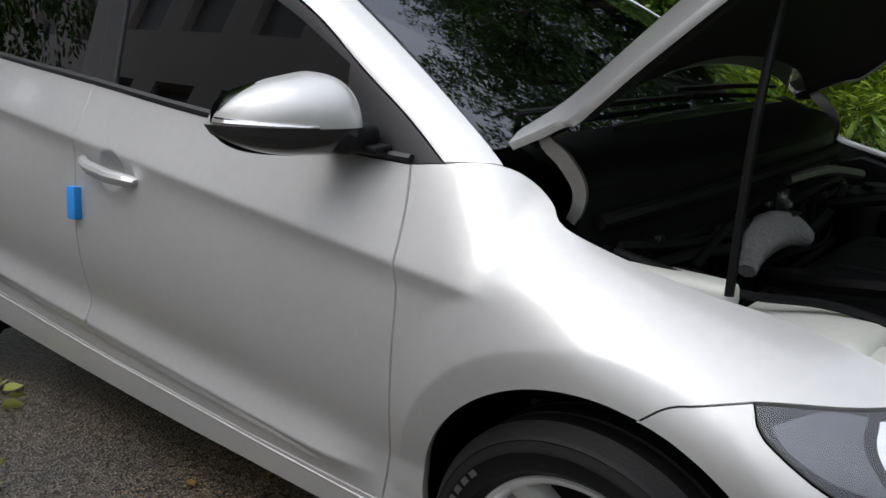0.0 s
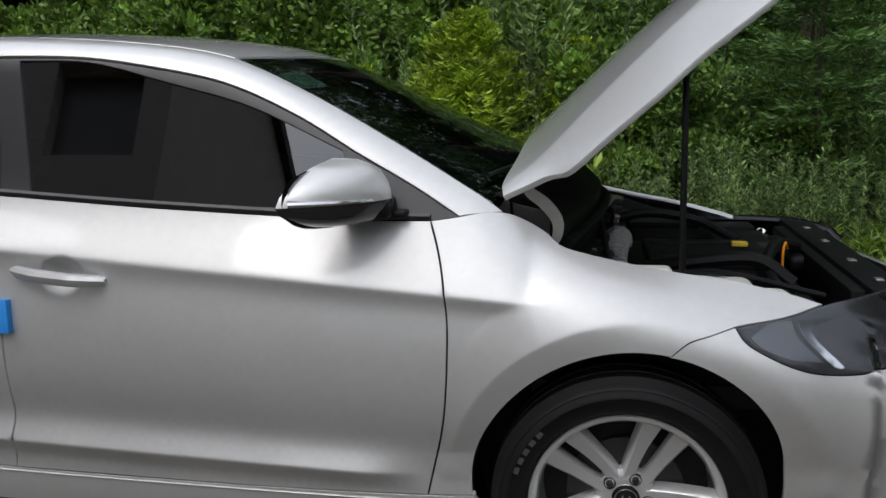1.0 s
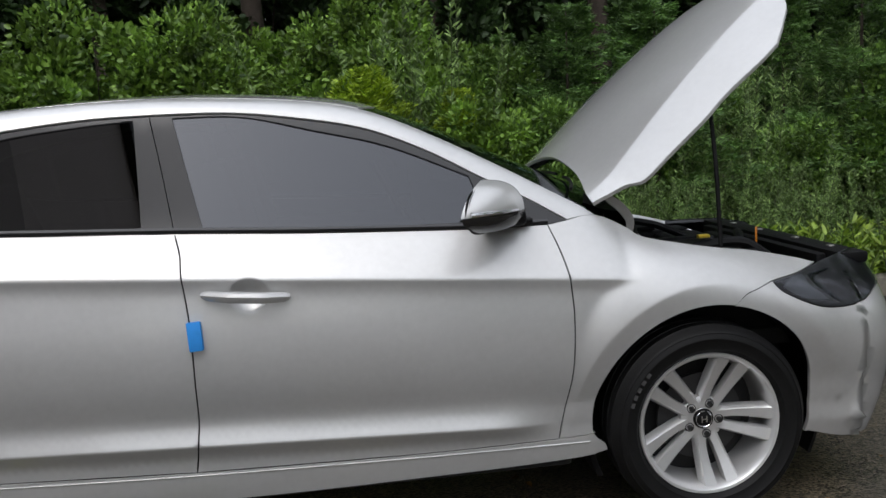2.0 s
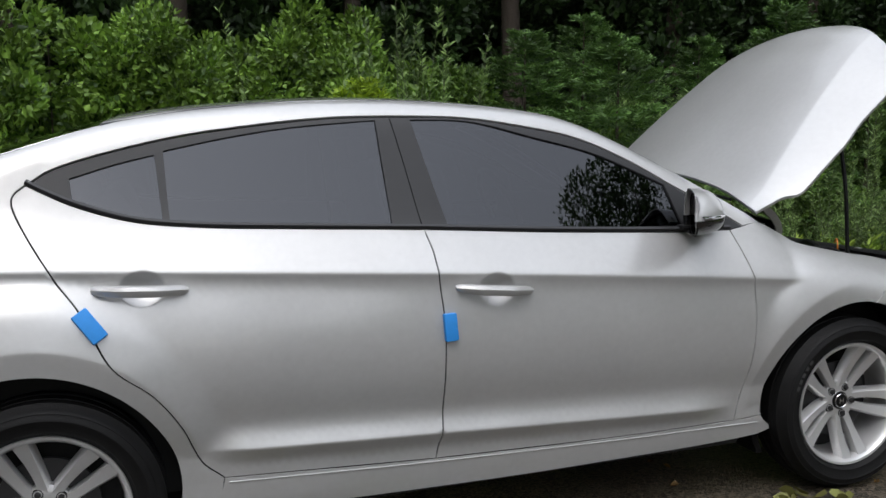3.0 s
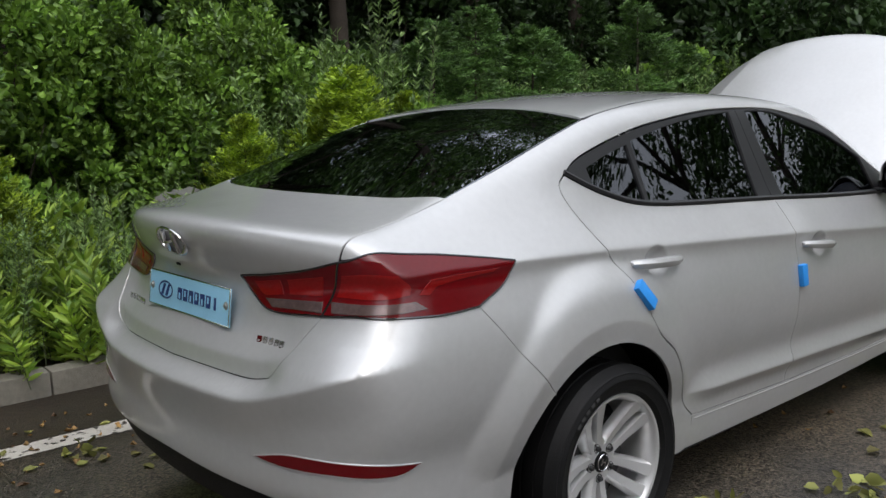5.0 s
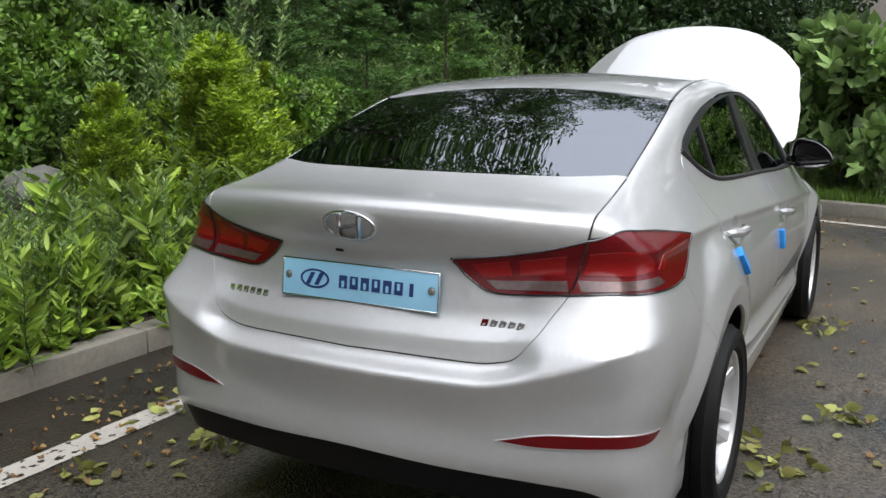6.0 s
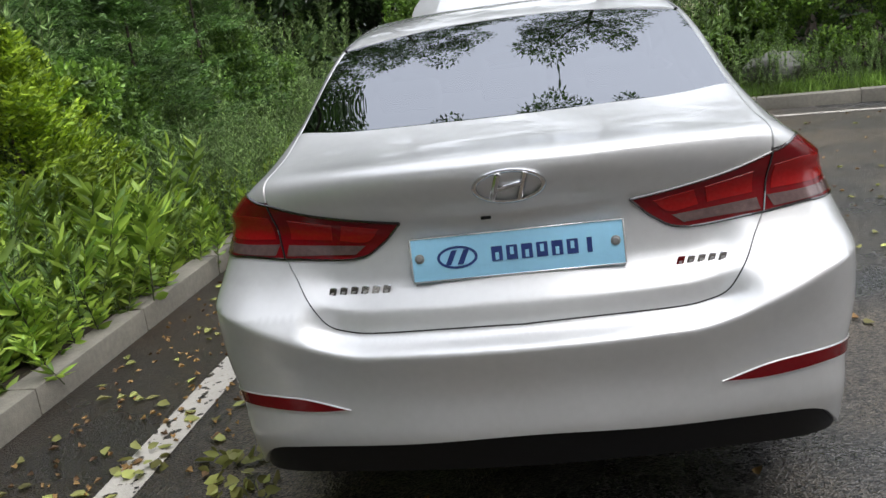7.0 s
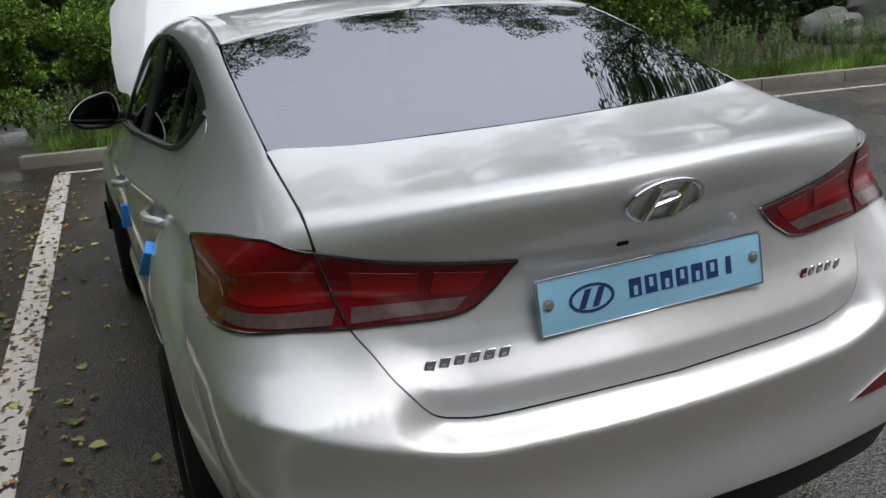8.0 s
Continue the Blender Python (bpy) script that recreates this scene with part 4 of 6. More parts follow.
def mirror_shell(s, lower):
    """Half of the mirror's housing: rounded front, swept back to its outer end, open behind."""
    bm = bmesh.new()
    nu, nv = 26, 12
    rows = []
    for i in range(nu + 1):
        u = -1 + 2 * i / nu
        yy = 0.883 + 0.108 * u
        half = max(0.0, 1 - (u ** 2.0 if u > 0 else abs(u) ** 5)) ** (0.62 if u > 0 else 0.5)
        up = 0.084 * half * (1 - 0.26 * u)
        dn = 0.054 * half * (1 - 0.10 * u)
        x_back = 0.655 - 0.05 * u - 0.015 * u * u
        deep = 0.118 * half ** 0.8 * (1 - 0.18 * u)
        row = []
        for j in range(nv + 1):
            a = radians(90 * j / nv)
            h = (-dn if lower else up) * math.sin(a) ** (0.8 if lower else 0.95)
            row.append(bm.verts.new((x_back + deep * math.cos(a) ** 0.75, s * yy, 1.034 + h)))
        rows.append(row)
    for p, q in zip(rows, rows[1:]):
        for j in range(nv):
            bm.faces.new((p[j], p[j + 1], q[j + 1], q[j]))
    bmesh.ops.remove_doubles(bm, verts=bm.verts, dist=1e-5)
    bmesh.ops.solidify(bm, geom=bm.faces[:], thickness=0.004)
    return bm


for k, s in ((0, -1), (1, 1)):
    m = new("side_mirror")
    m.parent = car
    part("cover", mirror_shell(s, False), PAINT, m, "silver mirror cover")
    part("lower_shell", mirror_shell(s, True), GLOSS_BLACK, m, "black lower shell")
    bm = bmesh.new()
    n = 30
    vs = []
    for i in range(n):
        a = 2 * math.pi * i / n
        u, v = math.cos(a), math.sin(a)
        u, v = math.copysign(abs(u) ** 0.7, u), math.copysign(abs(v) ** 0.8, v)
        vs.append(bm.verts.new((0.664 - 0.05 * u, s * (0.883 + 0.098 * u), 1.046 + 0.066 * v * (1 - 0.15 * u))))
    bm.faces.new(vs)
    bmesh.ops.solidify(bm, geom=bm.faces[:], thickness=0.004)
    part("mirror_glass", bm, MIRROR, m, "silvered mirror glass")
    bm = bmesh.new()
    rim_in, rim_out = [], []
    for i in range(n):
        a = 2 * math.pi * i / n
        u, v = math.copysign(abs(math.cos(a)) ** 0.7, math.cos(a)), math.copysign(abs(math.sin(a)) ** 0.8, math.sin(a))
        for store, k, dx in ((rim_in, 0.97, -0.004), (rim_out, 1.09, -0.006)):
            store.append(bm.verts.new((0.664 - 0.05 * u * k + dx, s * (0.883 + 0.098 * u * k), 1.042 + 0.064 * v * k * (1 - 0.15 * u))))
    for i in range(n):
        bm.faces.new((rim_in[i], rim_in[(i + 1) % n], rim_out[(i + 1) % n], rim_out[i]))
    bmesh.ops.solidify(bm, geom=bm.faces[:], thickness=0.004)
    part("bezel", bm, PLASTIC, m, "black mirror bezel")
    strip = []
    for u in (0.97, 0.9, 0.8, 0.65, 0.5, 0.3, 0.12, -0.05):
        half = max(0.0, 1 - (u ** 2.0 if u > 0 else abs(u) ** 5)) ** 0.62
        strip.append((0.655 - 0.05 * u - 0.015 * u * u + 0.118 * half ** 0.8 * (1 - 0.18 * u) + 0.001, s * (0.883 + 0.108 * u + 0.002), 1.041 - 0.004 * (1 - u)))
    part("turn_signal", tube_bm(strip, lambda f: 0.0085 * (1 - 0.65 * f), 8, 0.01), CHROME, m, "clear turn signal strip")
    part("foot", join_bm(box_bm(0.765, s * 0.800, 1.010, 0.085, 0.10, 0.052, 0.022, 4), box_bm(0.755, s * 0.775, 0.992, 0.16, 0.05, 0.016, 0.007, 3)), PLASTIC, m, "black mirror foot")

# rear emblem, badges, plate
def rear_x(y, z):
    return -float(rear(np.array([y]), np.array([z]))[0])


bm = bmesh.new()
n, rows = 56, []
for i in range(n):
    a = 2 * math.pi * i / n
    row = []
    for j in range(8):
        b = 2 * math.pi * j / 8
        ry, rz = 0.0815 + 0.0065 * math.cos(b), 0.0405 + 0.0055 * math.cos(b)
        y, z = ry * math.cos(a), 1.060 + rz * math.sin(a)
        row.append(bm.verts.new((rear_x(y, z) - 0.006 - 0.005 * math.sin(b), y, z)))
    rows.append(row)
for i in range(n):
    for j in range(8):
        bm.faces.new((rows[i][j], rows[(i + 1) % n][j], rows[(i + 1) % n][(j + 1) % 8], rows[i][(j + 1) % 8]))
part("emblem_ring", bm, CHROME, lid, "chrome oval ring emblem")
for y0, y1 in ((0.042, 0.022), (-0.022, -0.042)):
    part("emblem_bar", tube_bm([(rear_x(y1, 1.092) - 0.007, y1, 1.093), (rear_x(y0, 1.06) - 0.007, (y0 + y1) / 2, 1.06), (rear_x(y0, 1.028) - 0.007, y0, 1.028)], 0.008, 6, 0.02), CHROME, lid, "chrome slanted bar")
part("emblem_bar", tube_bm([(rear_x(0, 1.06) - 0.007, 0.030, 1.054), (rear_x(0, 1.06) - 0.008, 0, 1.060), (rear_x(0, 1.06) - 0.007, -0.030, 1.066)], 0.006, 6, 0.02), CHROME, lid, "chrome slanted bar")


def badge(y0, y1, z, h, n, lean, mats):
    """A row of small metal bars where the lid carries lettering."""
    w = abs(y1 - y0) / n
    for i in range(n):
        y = y0 + (y1 - y0) * (i + 0.5) / n
        bm = box_bm(0, 0, 0, 0.004, w * 0.72, h, 0.0012, 1)
        for v in bm.verts:
            v.co.y += v.co.z * lean
        slot = box_bm(-0.0012, 0, -h * 0.06, 0.004, w * 0.30, h * 0.22)
        for v in slot.verts:
            v.co.y += v.co.z * lean
        m = Matrix.Translation((rear_x(y, z) - 0.003, y, z)) @ Matrix.Rotation(-0.4 * y, 4, "Z")
        bmesh.ops.transform(bm, matrix=m, verts=bm.verts)
        bmesh.ops.transform(slot, matrix=m, verts=slot.verts)
        part("badge_bar", bm, mats[i % len(mats)], lid, "chrome badge bar")
        part("badge_bar", slot, PAINT, lid, "silver gap in the badge")


badge(0.488, 0.318, 0.822, 0.026, 6, -0.35, (CHROME,))
badge(-0.375, -0.500, 0.822, 0.024, 5, -0.35, (RED, CHROME, CHROME, CHROME, CHROME))

PLATE_BLUE = material("pale_blue_plate", (0.30, 0.60, 0.80), 0.45, scale=12, vary=0.05)
NAVY = material("navy_print", (0.012, 0.035, 0.16), 0.5)
plate = new("license_plate")
plate.parent = car
plate_m = Matrix.Translation((-2.291, 0, 0.890)) @ Matrix.Rotation(radians(8), 4, "Y")


def plate_part(name, bm, mat, label=""):
    bmesh.ops.transform(bm, matrix=plate_m, verts=bm.verts)
    return part(name, bm, mat, plate, label)


plate_part("plate_sheet", box_bm(0, 0, 0, 0.004, 0.520, 0.110, 0.0018, 2), PLATE_BLUE, "pale blue dealer plate")
for a, b, c, d in ((0, 0.0535, 0.518, 0.004), (0, -0.0535, 0.518, 0.004)):
    plate_part("plate_edge", box_bm(-0.0025, a, b, 0.003, c, d, 0.0008, 1), CHROME, "thin pressed rim")
for y in (0.2585, -0.2585):
    plate_part("plate_edge", box_bm(-0.0025, y, 0, 0.003, 0.004, 0.104, 0.0008, 1), CHROME, "thin pressed rim")
for y in (0.238, -0.238):
    b1 = lathe_bm([(0.0, -0.006), (0.006, -0.006), (0.008, -0.002), (0.012, -0.001), (0.012, 0.0)], 16)
    bmesh.ops.transform(b1, matrix=Matrix.Translation((-0.002, y, 0.004)) @ Matrix.Rotation(radians(-90), 4, "Z"), verts=b1.verts)
    plate_part("plate_bolt", b1, STEEL, "round bolt")
bm = bmesh.new()
n = 40
outer = [bm.verts.new((-0.0032, 0.145 + 0.050 * math.cos(2 * math.pi * i / n), 0.028 * math.sin(2 * math.pi * i / n))) for i in range(n)]
inner = [bm.verts.new((-0.0032, 0.145 + 0.043 * math.cos(2 * math.pi * i / n), 0.022 * math.sin(2 * math.pi * i / n))) for i in range(n)]
for i in range(n):
    bm.faces.new((outer[i], outer[(i + 1) % n], inner[(i + 1) % n], inner[i]))
plate_part("print_oval", bm, NAVY, "navy printed oval")
for y0 in (0.160, 0.130):
    bm = box_bm(-0.0035, y0, 0, 0.001, 0.014, 0.036)
    for v in bm.verts:
        v.co.y -= v.co.z * 0.5
    plate_part("print_bar", bm, NAVY, "navy printed bar")
for i in range(7):
    y = 0.0475 - 0.0365 * i - (0.004 if i == 6 else 0)
    hgt = 0.036
    w = 0.012 if i == 6 else 0.027
    plate_part("print_bar", box_bm(-0.0033, y, 0, 0.001, w, hgt), NAVY, "navy printed bar")
    if i < 6:
        plate_part("print_bar", box_bm(-0.0040, y, 0.004 if i % 2 else -0.006, 0.001, 0.009, 0.018), PLATE_BLUE, "pale blue gap in the print")
# camera and handle above the plate
part("lid_switch", box_bm(rear_x(0.06, 0.980) + 0.003, 0.065, 0.979, 0.012, 0.026, 0.009, 0.003, 2), PLASTIC, lid, "small black lens and switch")

# tail lamps: cells and clear strip behind the glossy lens
CLEAR_LAMP = material("clear_lamp_plastic", (0.13, 0.085, 0.08), 0.16, 0.4, 0.3, scale=55, vary=0.45)
LAMP_EDGE = material("lamp_black_edge", (0.01, 0.004, 0.005), 0.2, 0, 1.0)
lamps = [o for o in car.children if o.name.startswith("tail_lamp")]
for lamp, f in zip(lamps, (False, True)):
    for pts, mat, name in (
        (([(-2.26, -0.335, 0.972), (-2.25, -0.435, 0.986)], [(-2.25, -0.435, 0.986), (-2.24, -0.445, 0.944)], [(-2.24, -0.445, 0.944), (-2.25, -0.37, 0.938), (-2.26, -0.335, 0.972)]), RED_GLOW, "lamp_cell"),
        (([(-2.24, -0.462, 0.988), (-2.20, -0.585, 1.006)], [(-2.20, -0.585, 1.006), (-2.20, -0.580, 0.952)], [(-2.20, -0.580, 0.952), (-2.23, -0.465, 0.946)], [(-2.23, -0.465, 0.946), (-2.24, -0.462, 0.988)]), RED_GLOW, "lamp_cell"),
        (([(-2.18, -0.640, 1.012), (-2.12, -0.70, 1.018), (-2.08, -0.75, 1.012)], [(-2.08, -0.75, 1.012), (-2.06, -0.768, 0.985), (-2.065, -0.770, 0.960)], [(-2.065, -0.770, 0.960), (-2.12, -0.73, 0.952), (-2.18, -0.622, 0.953)], [(-2.18, -0.622, 0.953), (-2.18, -0.640, 1.012)]), RED_GLOW, "lamp_cell"),
        (([(-2.044, -0.778, 0.958), (-2.004, -0.778, 0.994)], [(-2.004, -0.778, 0.994), (-1.90, -0.782, 0.994), (-1.767, -0.785, 0.991)], [(-1.767, -0.785, 0.991), (-1.79, -0.786, 0.982)], [(-1.79, -0.786, 0.982), (-1.90, -0.784, 0.980), (-1.985, -0.78, 0.972)], [(-1.985, -0.78, 0.972), (-2.01, -0.78, 0.954)], [(-2.01, -0.78, 0.954), (-2.044, -0.778, 0.958)]), RED_GLOW, "light_bar"),
        (([(-2.24, -0.375, 0.930), (-2.19, -0.583, 0.940)], [(-2.19, -0.583, 0.940), (-2.20, -0.590, 0.912)], [(-2.20, -0.590, 0.912), (-2.24, -0.405, 0.907)], [(-2.24, -0.405, 0.907), (-2.24, -0.375, 0.930)]), CLEAR_LAMP, "reversing_lens"),
        (([(-2.19, -0.610, 0.942), (-2.12, -0.70, 0.942), (-2.055, -0.78, 0.945)], [(-2.055, -0.78, 0.945), (-2.03, -0.797, 0.923)], [(-2.03, -0.797, 0.923), (-2.11, -0.77, 0.919), (-2.19, -0.620, 0.914)], [(-2.19, -0.620, 0.914), (-2.19, -0.610, 0.942)]), CLEAR_LAMP, "reversing_lens"),
    ):
        panel(name, REAR, ring(*pts, step=0.012), mat, lamp, gap=0.001, du=0.008, dv=0.006, lift=0.0052, depth=0.004, flip=f)
    sp = LID_CUT
    q = reach(*REAR[1](REAR[0](np.array(sp))))
    q = q + normals(q) * 0.004
    if f:
        q[:, 1] *= -1
    part("lamp_gap", tube_bm([tuple(v) for v in q], 0.0032, 6, 0.05), LAMP_EDGE, lamp, "dark gap between lamp halves")
    # dark rim round the lens
    q = reach(*REAR[1](REAR[0](np.vstack([LAMP_R, LAMP_R[:1]]))))
    q = q + normals(q) * 0.002
    if f:
        q[:, 1] *= -1
    part("lamp_rim", tube_bm([tuple(v) for v in q], 0.0034, 6, 0.05), LAMP_EDGE, lamp, "black rim")

# reflectors in the rear bumper
for f in (False, True):
    r = ring([(-2.347, -0.456, 0.536), (-2.323, -0.593, 0.566), (-2.24, -0.76, 0.567), (-2.10, -0.83, 0.54)], [(-2.10, -0.83, 0.54), (-2.16, -0.81, 0.522), (-2.272, -0.719, 0.535), (-2.329, -0.56, 0.53), (-2.347, -0.456, 0.536)], step=0.012)
    o = panel("reflector", REAR, r, RED, bumper, gap=0.001, du=0.02, dv=0.008, lift=0.004, depth=0.01, flip=f, label="long red reflector")
    q = reach(*REAR[1](REAR[0](np.vstack([r, r[:1]]))))
    q = q + normals(q) * 0.002
    if f:
        q[:, 1] *= -1
    part("reflector_rim", tube_bm([tuple(v) for v in q], 0.0018, 6, 0.05), PAINT, bumper, "pale reflector rim")

# headlamps: clear cover, bright hook-shaped bar, round lens
COVER = glass_material("clear_lamp_cover", (0.92, 0.93, 0.95), 1.5)
heads = [o for o in car.children if o.name.startswith("headlamp")]
RIBBED = material("ribbed_reflector", (0.13, 0.135, 0.145), 0.35, 0.5, scale=60, vary=0.2)
for h, f in zip(heads, (False, True)):
    panel("inner_reflector", FRONT, ring(fine([(1.615, -0.84, 0.735), (1.66, -0.79, 0.750), (1.712, -0.765, 0.752)]), fine([(1.712, -0.765, 0.752), (1.722, -0.802, 0.722), (1.772, -0.826, 0.672)]), fine([(1.772, -0.826, 0.672), (1.70, -0.845, 0.682), (1.64, -0.85, 0.710), (1.615, -0.84, 0.735)])), RIBBED, h, lift=0.002, gap=0.0005, du=0.010, dv=0.008, flip=f, depth=0.003, label="grey ribbed reflector")
    panel("light_bar", FRONT, ring(fine([(1.727, -0.768, 0.756), (1.754, -0.751, 0.759), (1.829, -0.710, 0.758)]), fine([(1.829, -0.710, 0.758), (1.835, -0.716, 0.750)]), fine([(1.835, -0.716, 0.750), (1.768, -0.765, 0.747), (1.763, -0.795, 0.722), (1.819, -0.824, 0.664)]),
                                         fine([(1.819, -0.824, 0.664), (1.795, -0.826, 0.664), (1.739, -0.802, 0.722), (1.727, -0.768, 0.756)]), step=0.01), CHROME, h, lift=0.0035, gap=0.0005, du=0.008, dv=0.006, depth=0.004, flip=f, label="bright hook-shaped light bar")
    s = 1 if f else -1
    bm = bmesh.new()
    bmesh.ops.create_uvsphere(bm, u_segments=24, v_segments=14, radius=0.034)
    bmesh.ops.translate(bm, vec=(1.895, s * 0.640, 0.705), verts=bm.verts)
    part("projector_lens", bm, CHROME, h, "round projector lens")
    panel("lamp_cover", FRONT, ring(*HEAD), COVER, h, lift=0.007, gap=0.004, flip=f, depth=0.001, du=0.012, dv=0.008, label="clear plastic lamp cover")

# hood: lining, prop rod, hinges; cowl and engine bay
panel("hood_liner", TOP, ring(HOOD_R, both([(1.80, -0.68, 0.778), (1.92, -0.57, 0.76), (2.08, -0.3, 0.74), (2.13, 0, 0.74)]), [(x, -y, z) for x, y, z in HOOD_R[::-1]], both([(1.06, -0.69, 0.98), (1.16, -0.4, 1), (1.20, 0, 1)])[::-1]),
      DARK, hood, gap=0.035, du=0.05, dv=0.04, lift=-0.020, sheet=0.012, turn=hood_pose, bow=0.085, label="black felt hood liner")
part("prop_rod", tube_bm([(1.475, -0.685, 0.84), (1.476, -0.66, 1.1), (1.48, -0.60, 1.355)], 0.0078, 8), PLASTIC, car, "thin black prop rod")
for s in (-1, 1):
    bm, rows = bmesh.new(), []
    line = spline([(1.168, s * 0.652, 0.895), (1.182, s * 0.652, 0.925), (1.180, s * 0.652, 0.96), (1.150, s * 0.655, 1.0), (1.115, s * 0.66, 1.028), (1.10, s * 0.66, 1.06)], 0.015)
    for a in range(len(line)):
        t = Vector(line[min(a + 1, len(line) - 1)] - line[max(a - 1, 0)]).normalized()
        w = Vector((t.z, 0, -t.x)) * (0.010 + 0.005 * math.sin(math.pi * a / len(line)))
        c = Vector(line[a])
        rows.append([bm.verts.new(c + w + Vector((0, d, 0))) for d in (-0.004, 0.004)] + [bm.verts.new(c - w + Vector((0, d, 0))) for d in (0.004, -0.004)])
    for a, b in zip(rows, rows[1:]):
        for k in range(4):
            bm.faces.new((a[k], a[(k + 1) % 4], b[(k + 1) % 4], b[k]))
    bm.faces.new(rows[0])
    bm.faces.new(rows[-1][::-1])
    part("hood_hinge", bm, STEEL, car, "bare grey hood hinge arm")
bm = bmesh.new()
rows = []
for i in range(21):
    y = -0.655 + 1.31 * i / 20
    k = 1 - (y / 0.70) ** 2
    x0 = 1.015 + 0.125 * k
    zt = float(top(np.array([x0]), np.array([y]))[0])
    rows.append([bm.verts.new(v) for v in ((x0, y, zt - 0.006), (x0 + 0.05, y, zt - 0.030), (x0 + 0.12, y, zt - 0.045), (x0 + 0.15, y, zt - 0.075), (x0 + 0.16, y, 0.60))])
for a, b in zip(rows, rows[1:]):
    for j in range(4):
        bm.faces.new((a[j], a[j + 1], b[j + 1], b[j]))
part("cowl", bm, PLASTIC, car, "black plastic cowl with ribs")
def cowl_at(y, fwd, z):
    k = 1 - (y / 0.70) ** 2
    return (1.015 + 0.125 * k + fwd, y, z)


part("cowl_seal", tube_bm([cowl_at(y, 0.165, 0.885 + 0.045 * (1 - (y / 0.7) ** 2)) for y in np.linspace(-0.62, 0.62, 9)], 0.014, 8, 0.04), RUBBER, car, "black rubber cowl seal")
for k in range(13):
    y = -0.60 + 0.1 * k
    part("cowl_rib", box_bm(*cowl_at(y, 0.163, 0.74), 0.02, 0.018, 0.22, 0.006, 2), PLASTIC, car)
for dz, r, wave in ((0.02, 0.009, 0.02), (-0.05, 0.013, 0.03), (-0.11, 0.007, 0.025), (-0.15, 0.010, 0.02)):
    part("cable_loom", tube_bm([cowl_at(y, 0.185 + 0.3 * wave * math.sin(9 * y + dz * 50), 0.83 + dz + wave * math.sin(7 * y + dz * 40)) for y in np.linspace(-0.60, 0.60, 15)], r, 7, 0.04), RUBBER, car, "black taped cable loom")
for y, z in ((-0.52, 0.86), (-0.40, 0.80), (-0.18, 0.88), (0.15, 0.85), (0.42, 0.83)):
    part("cable_clip", box_bm(*cowl_at(y, 0.20, z), 0.014, 0.018, 0.012, 0.003, 2), LUG, car, "dark metal clip")
for y0, y1 in ((0.50, -0.12), (-0.10, -0.60)):
    pts = []
    for i in range(6):
        y = y0 + (y1 - y0) * i / 5
        x = 1.11 - 0.03 * i / 5 - 0.10 * (y / 0.7) ** 2
        pts.append((x, y, float(top(np.array([x]), np.array([y]))[0]) + 0.012))
    part("wiper", tube_bm(pts, 0.006, 6), PLASTIC, car, "black wiper blade")
bay = new("engine_bay")
bay.parent = car
part("bay_floor", box_bm(1.62, 0, 0.53, 1.0, 1.36, 0.06, 0.01), DARK, bay)
for s in (-1, 1):
    bm = bmesh.new()
    rows = []
    for i in range(15):
        x = 1.10 + 0.72 * i / 14
        zt = float(top(np.array([x]), np.array([0.74]))[0]) - (0.03 if x < 1.22 else 0.0)
        rows.append([bm.verts.new(v) for v in ((x, s * (0.705 if x < 1.22 else 0.73), zt - 0.022), (x, s * 0.69, zt - 0.028), (x, s * 0.675, zt - 0.06), (x, s * 0.66, 0.55))])
    for a, b in zip(rows, rows[1:]):
        for j in range(3):
            bm.faces.new((a[j], a[j + 1], b[j + 1], b[j]))
    part("inner_fender", bm, PLASTIC, bay, "black inner fender")
    twr = lathe_bm([(0.0, 0.0), (0.035, 0.0), (0.040, 0.015), (0.085, 0.02), (0.095, 0.035), (0.10, 0.25)], 28)
    bmesh.ops.transform(twr, matrix=Matrix.Translation((1.34, s * 0.555, 0.82)) @ Matrix.Rotation(radians(-90), 4, "X"), verts=twr.verts)
    part("strut_tower", twr, PLASTIC, bay, "black strut tower")
part("engine_cover", join_bm(box_bm(1.60, 0.02, 0.69, 0.46, 0.58, 0.10, 0.04, 4), box_bm(1.60, 0.02, 0.745, 0.34, 0.40, 0.03, 0.012, 3), box_bm(1.60, 0.13, 0.76, 0.30, 0.035, 0.02, 0.008), box_bm(1.60, -0.09, 0.76, 0.30, 0.035, 0.02, 0.008)), PLASTIC, bay, "black ribbed engine cover")
part("battery", join_bm(box_bm(1.52, 0.50, 0.67, 0.24, 0.18, 0.20, 0.012), box_bm(1.52, 0.50, 0.775, 0.25, 0.19, 0.02, 0.006)), PLASTIC, bay, "black boxed battery")
part("air_box", join_bm(box_bm(1.78, 0.40, 0.66, 0.20, 0.28, 0.16, 0.03, 3), box_bm(1.92, 0.20, 0.72, 0.12, 0.40, 0.05, 0.02, 3)), PLASTIC, bay, "black air intake box")
part("fuse_box", box_bm(1.74, 0.60, 0.70, 0.22, 0.12, 0.10, 0.012), PLASTIC, bay, "black fuse box")
SLEEVE = material("woven_silver_sleeve", (0.42, 0.42, 0.41), 0.35, 0.6, scale=160, vary=0.45, bump=0.9, bump_scale=260)
WHITE_TANK = material("milky_white_plastic", (0.62, 0.63, 0.58), 0.4, scale=9, vary=0.08)
part("washer_tank", join_bm(box_bm(1.555, -0.555, 0.745, 0.23, 0.19, 0.09, 0.042, 5), box_bm(1.69, -0.60, 0.735, 0.12, 0.14, 0.08, 0.035, 4)), WHITE_TANK, bay, "milky white plastic washer tank")
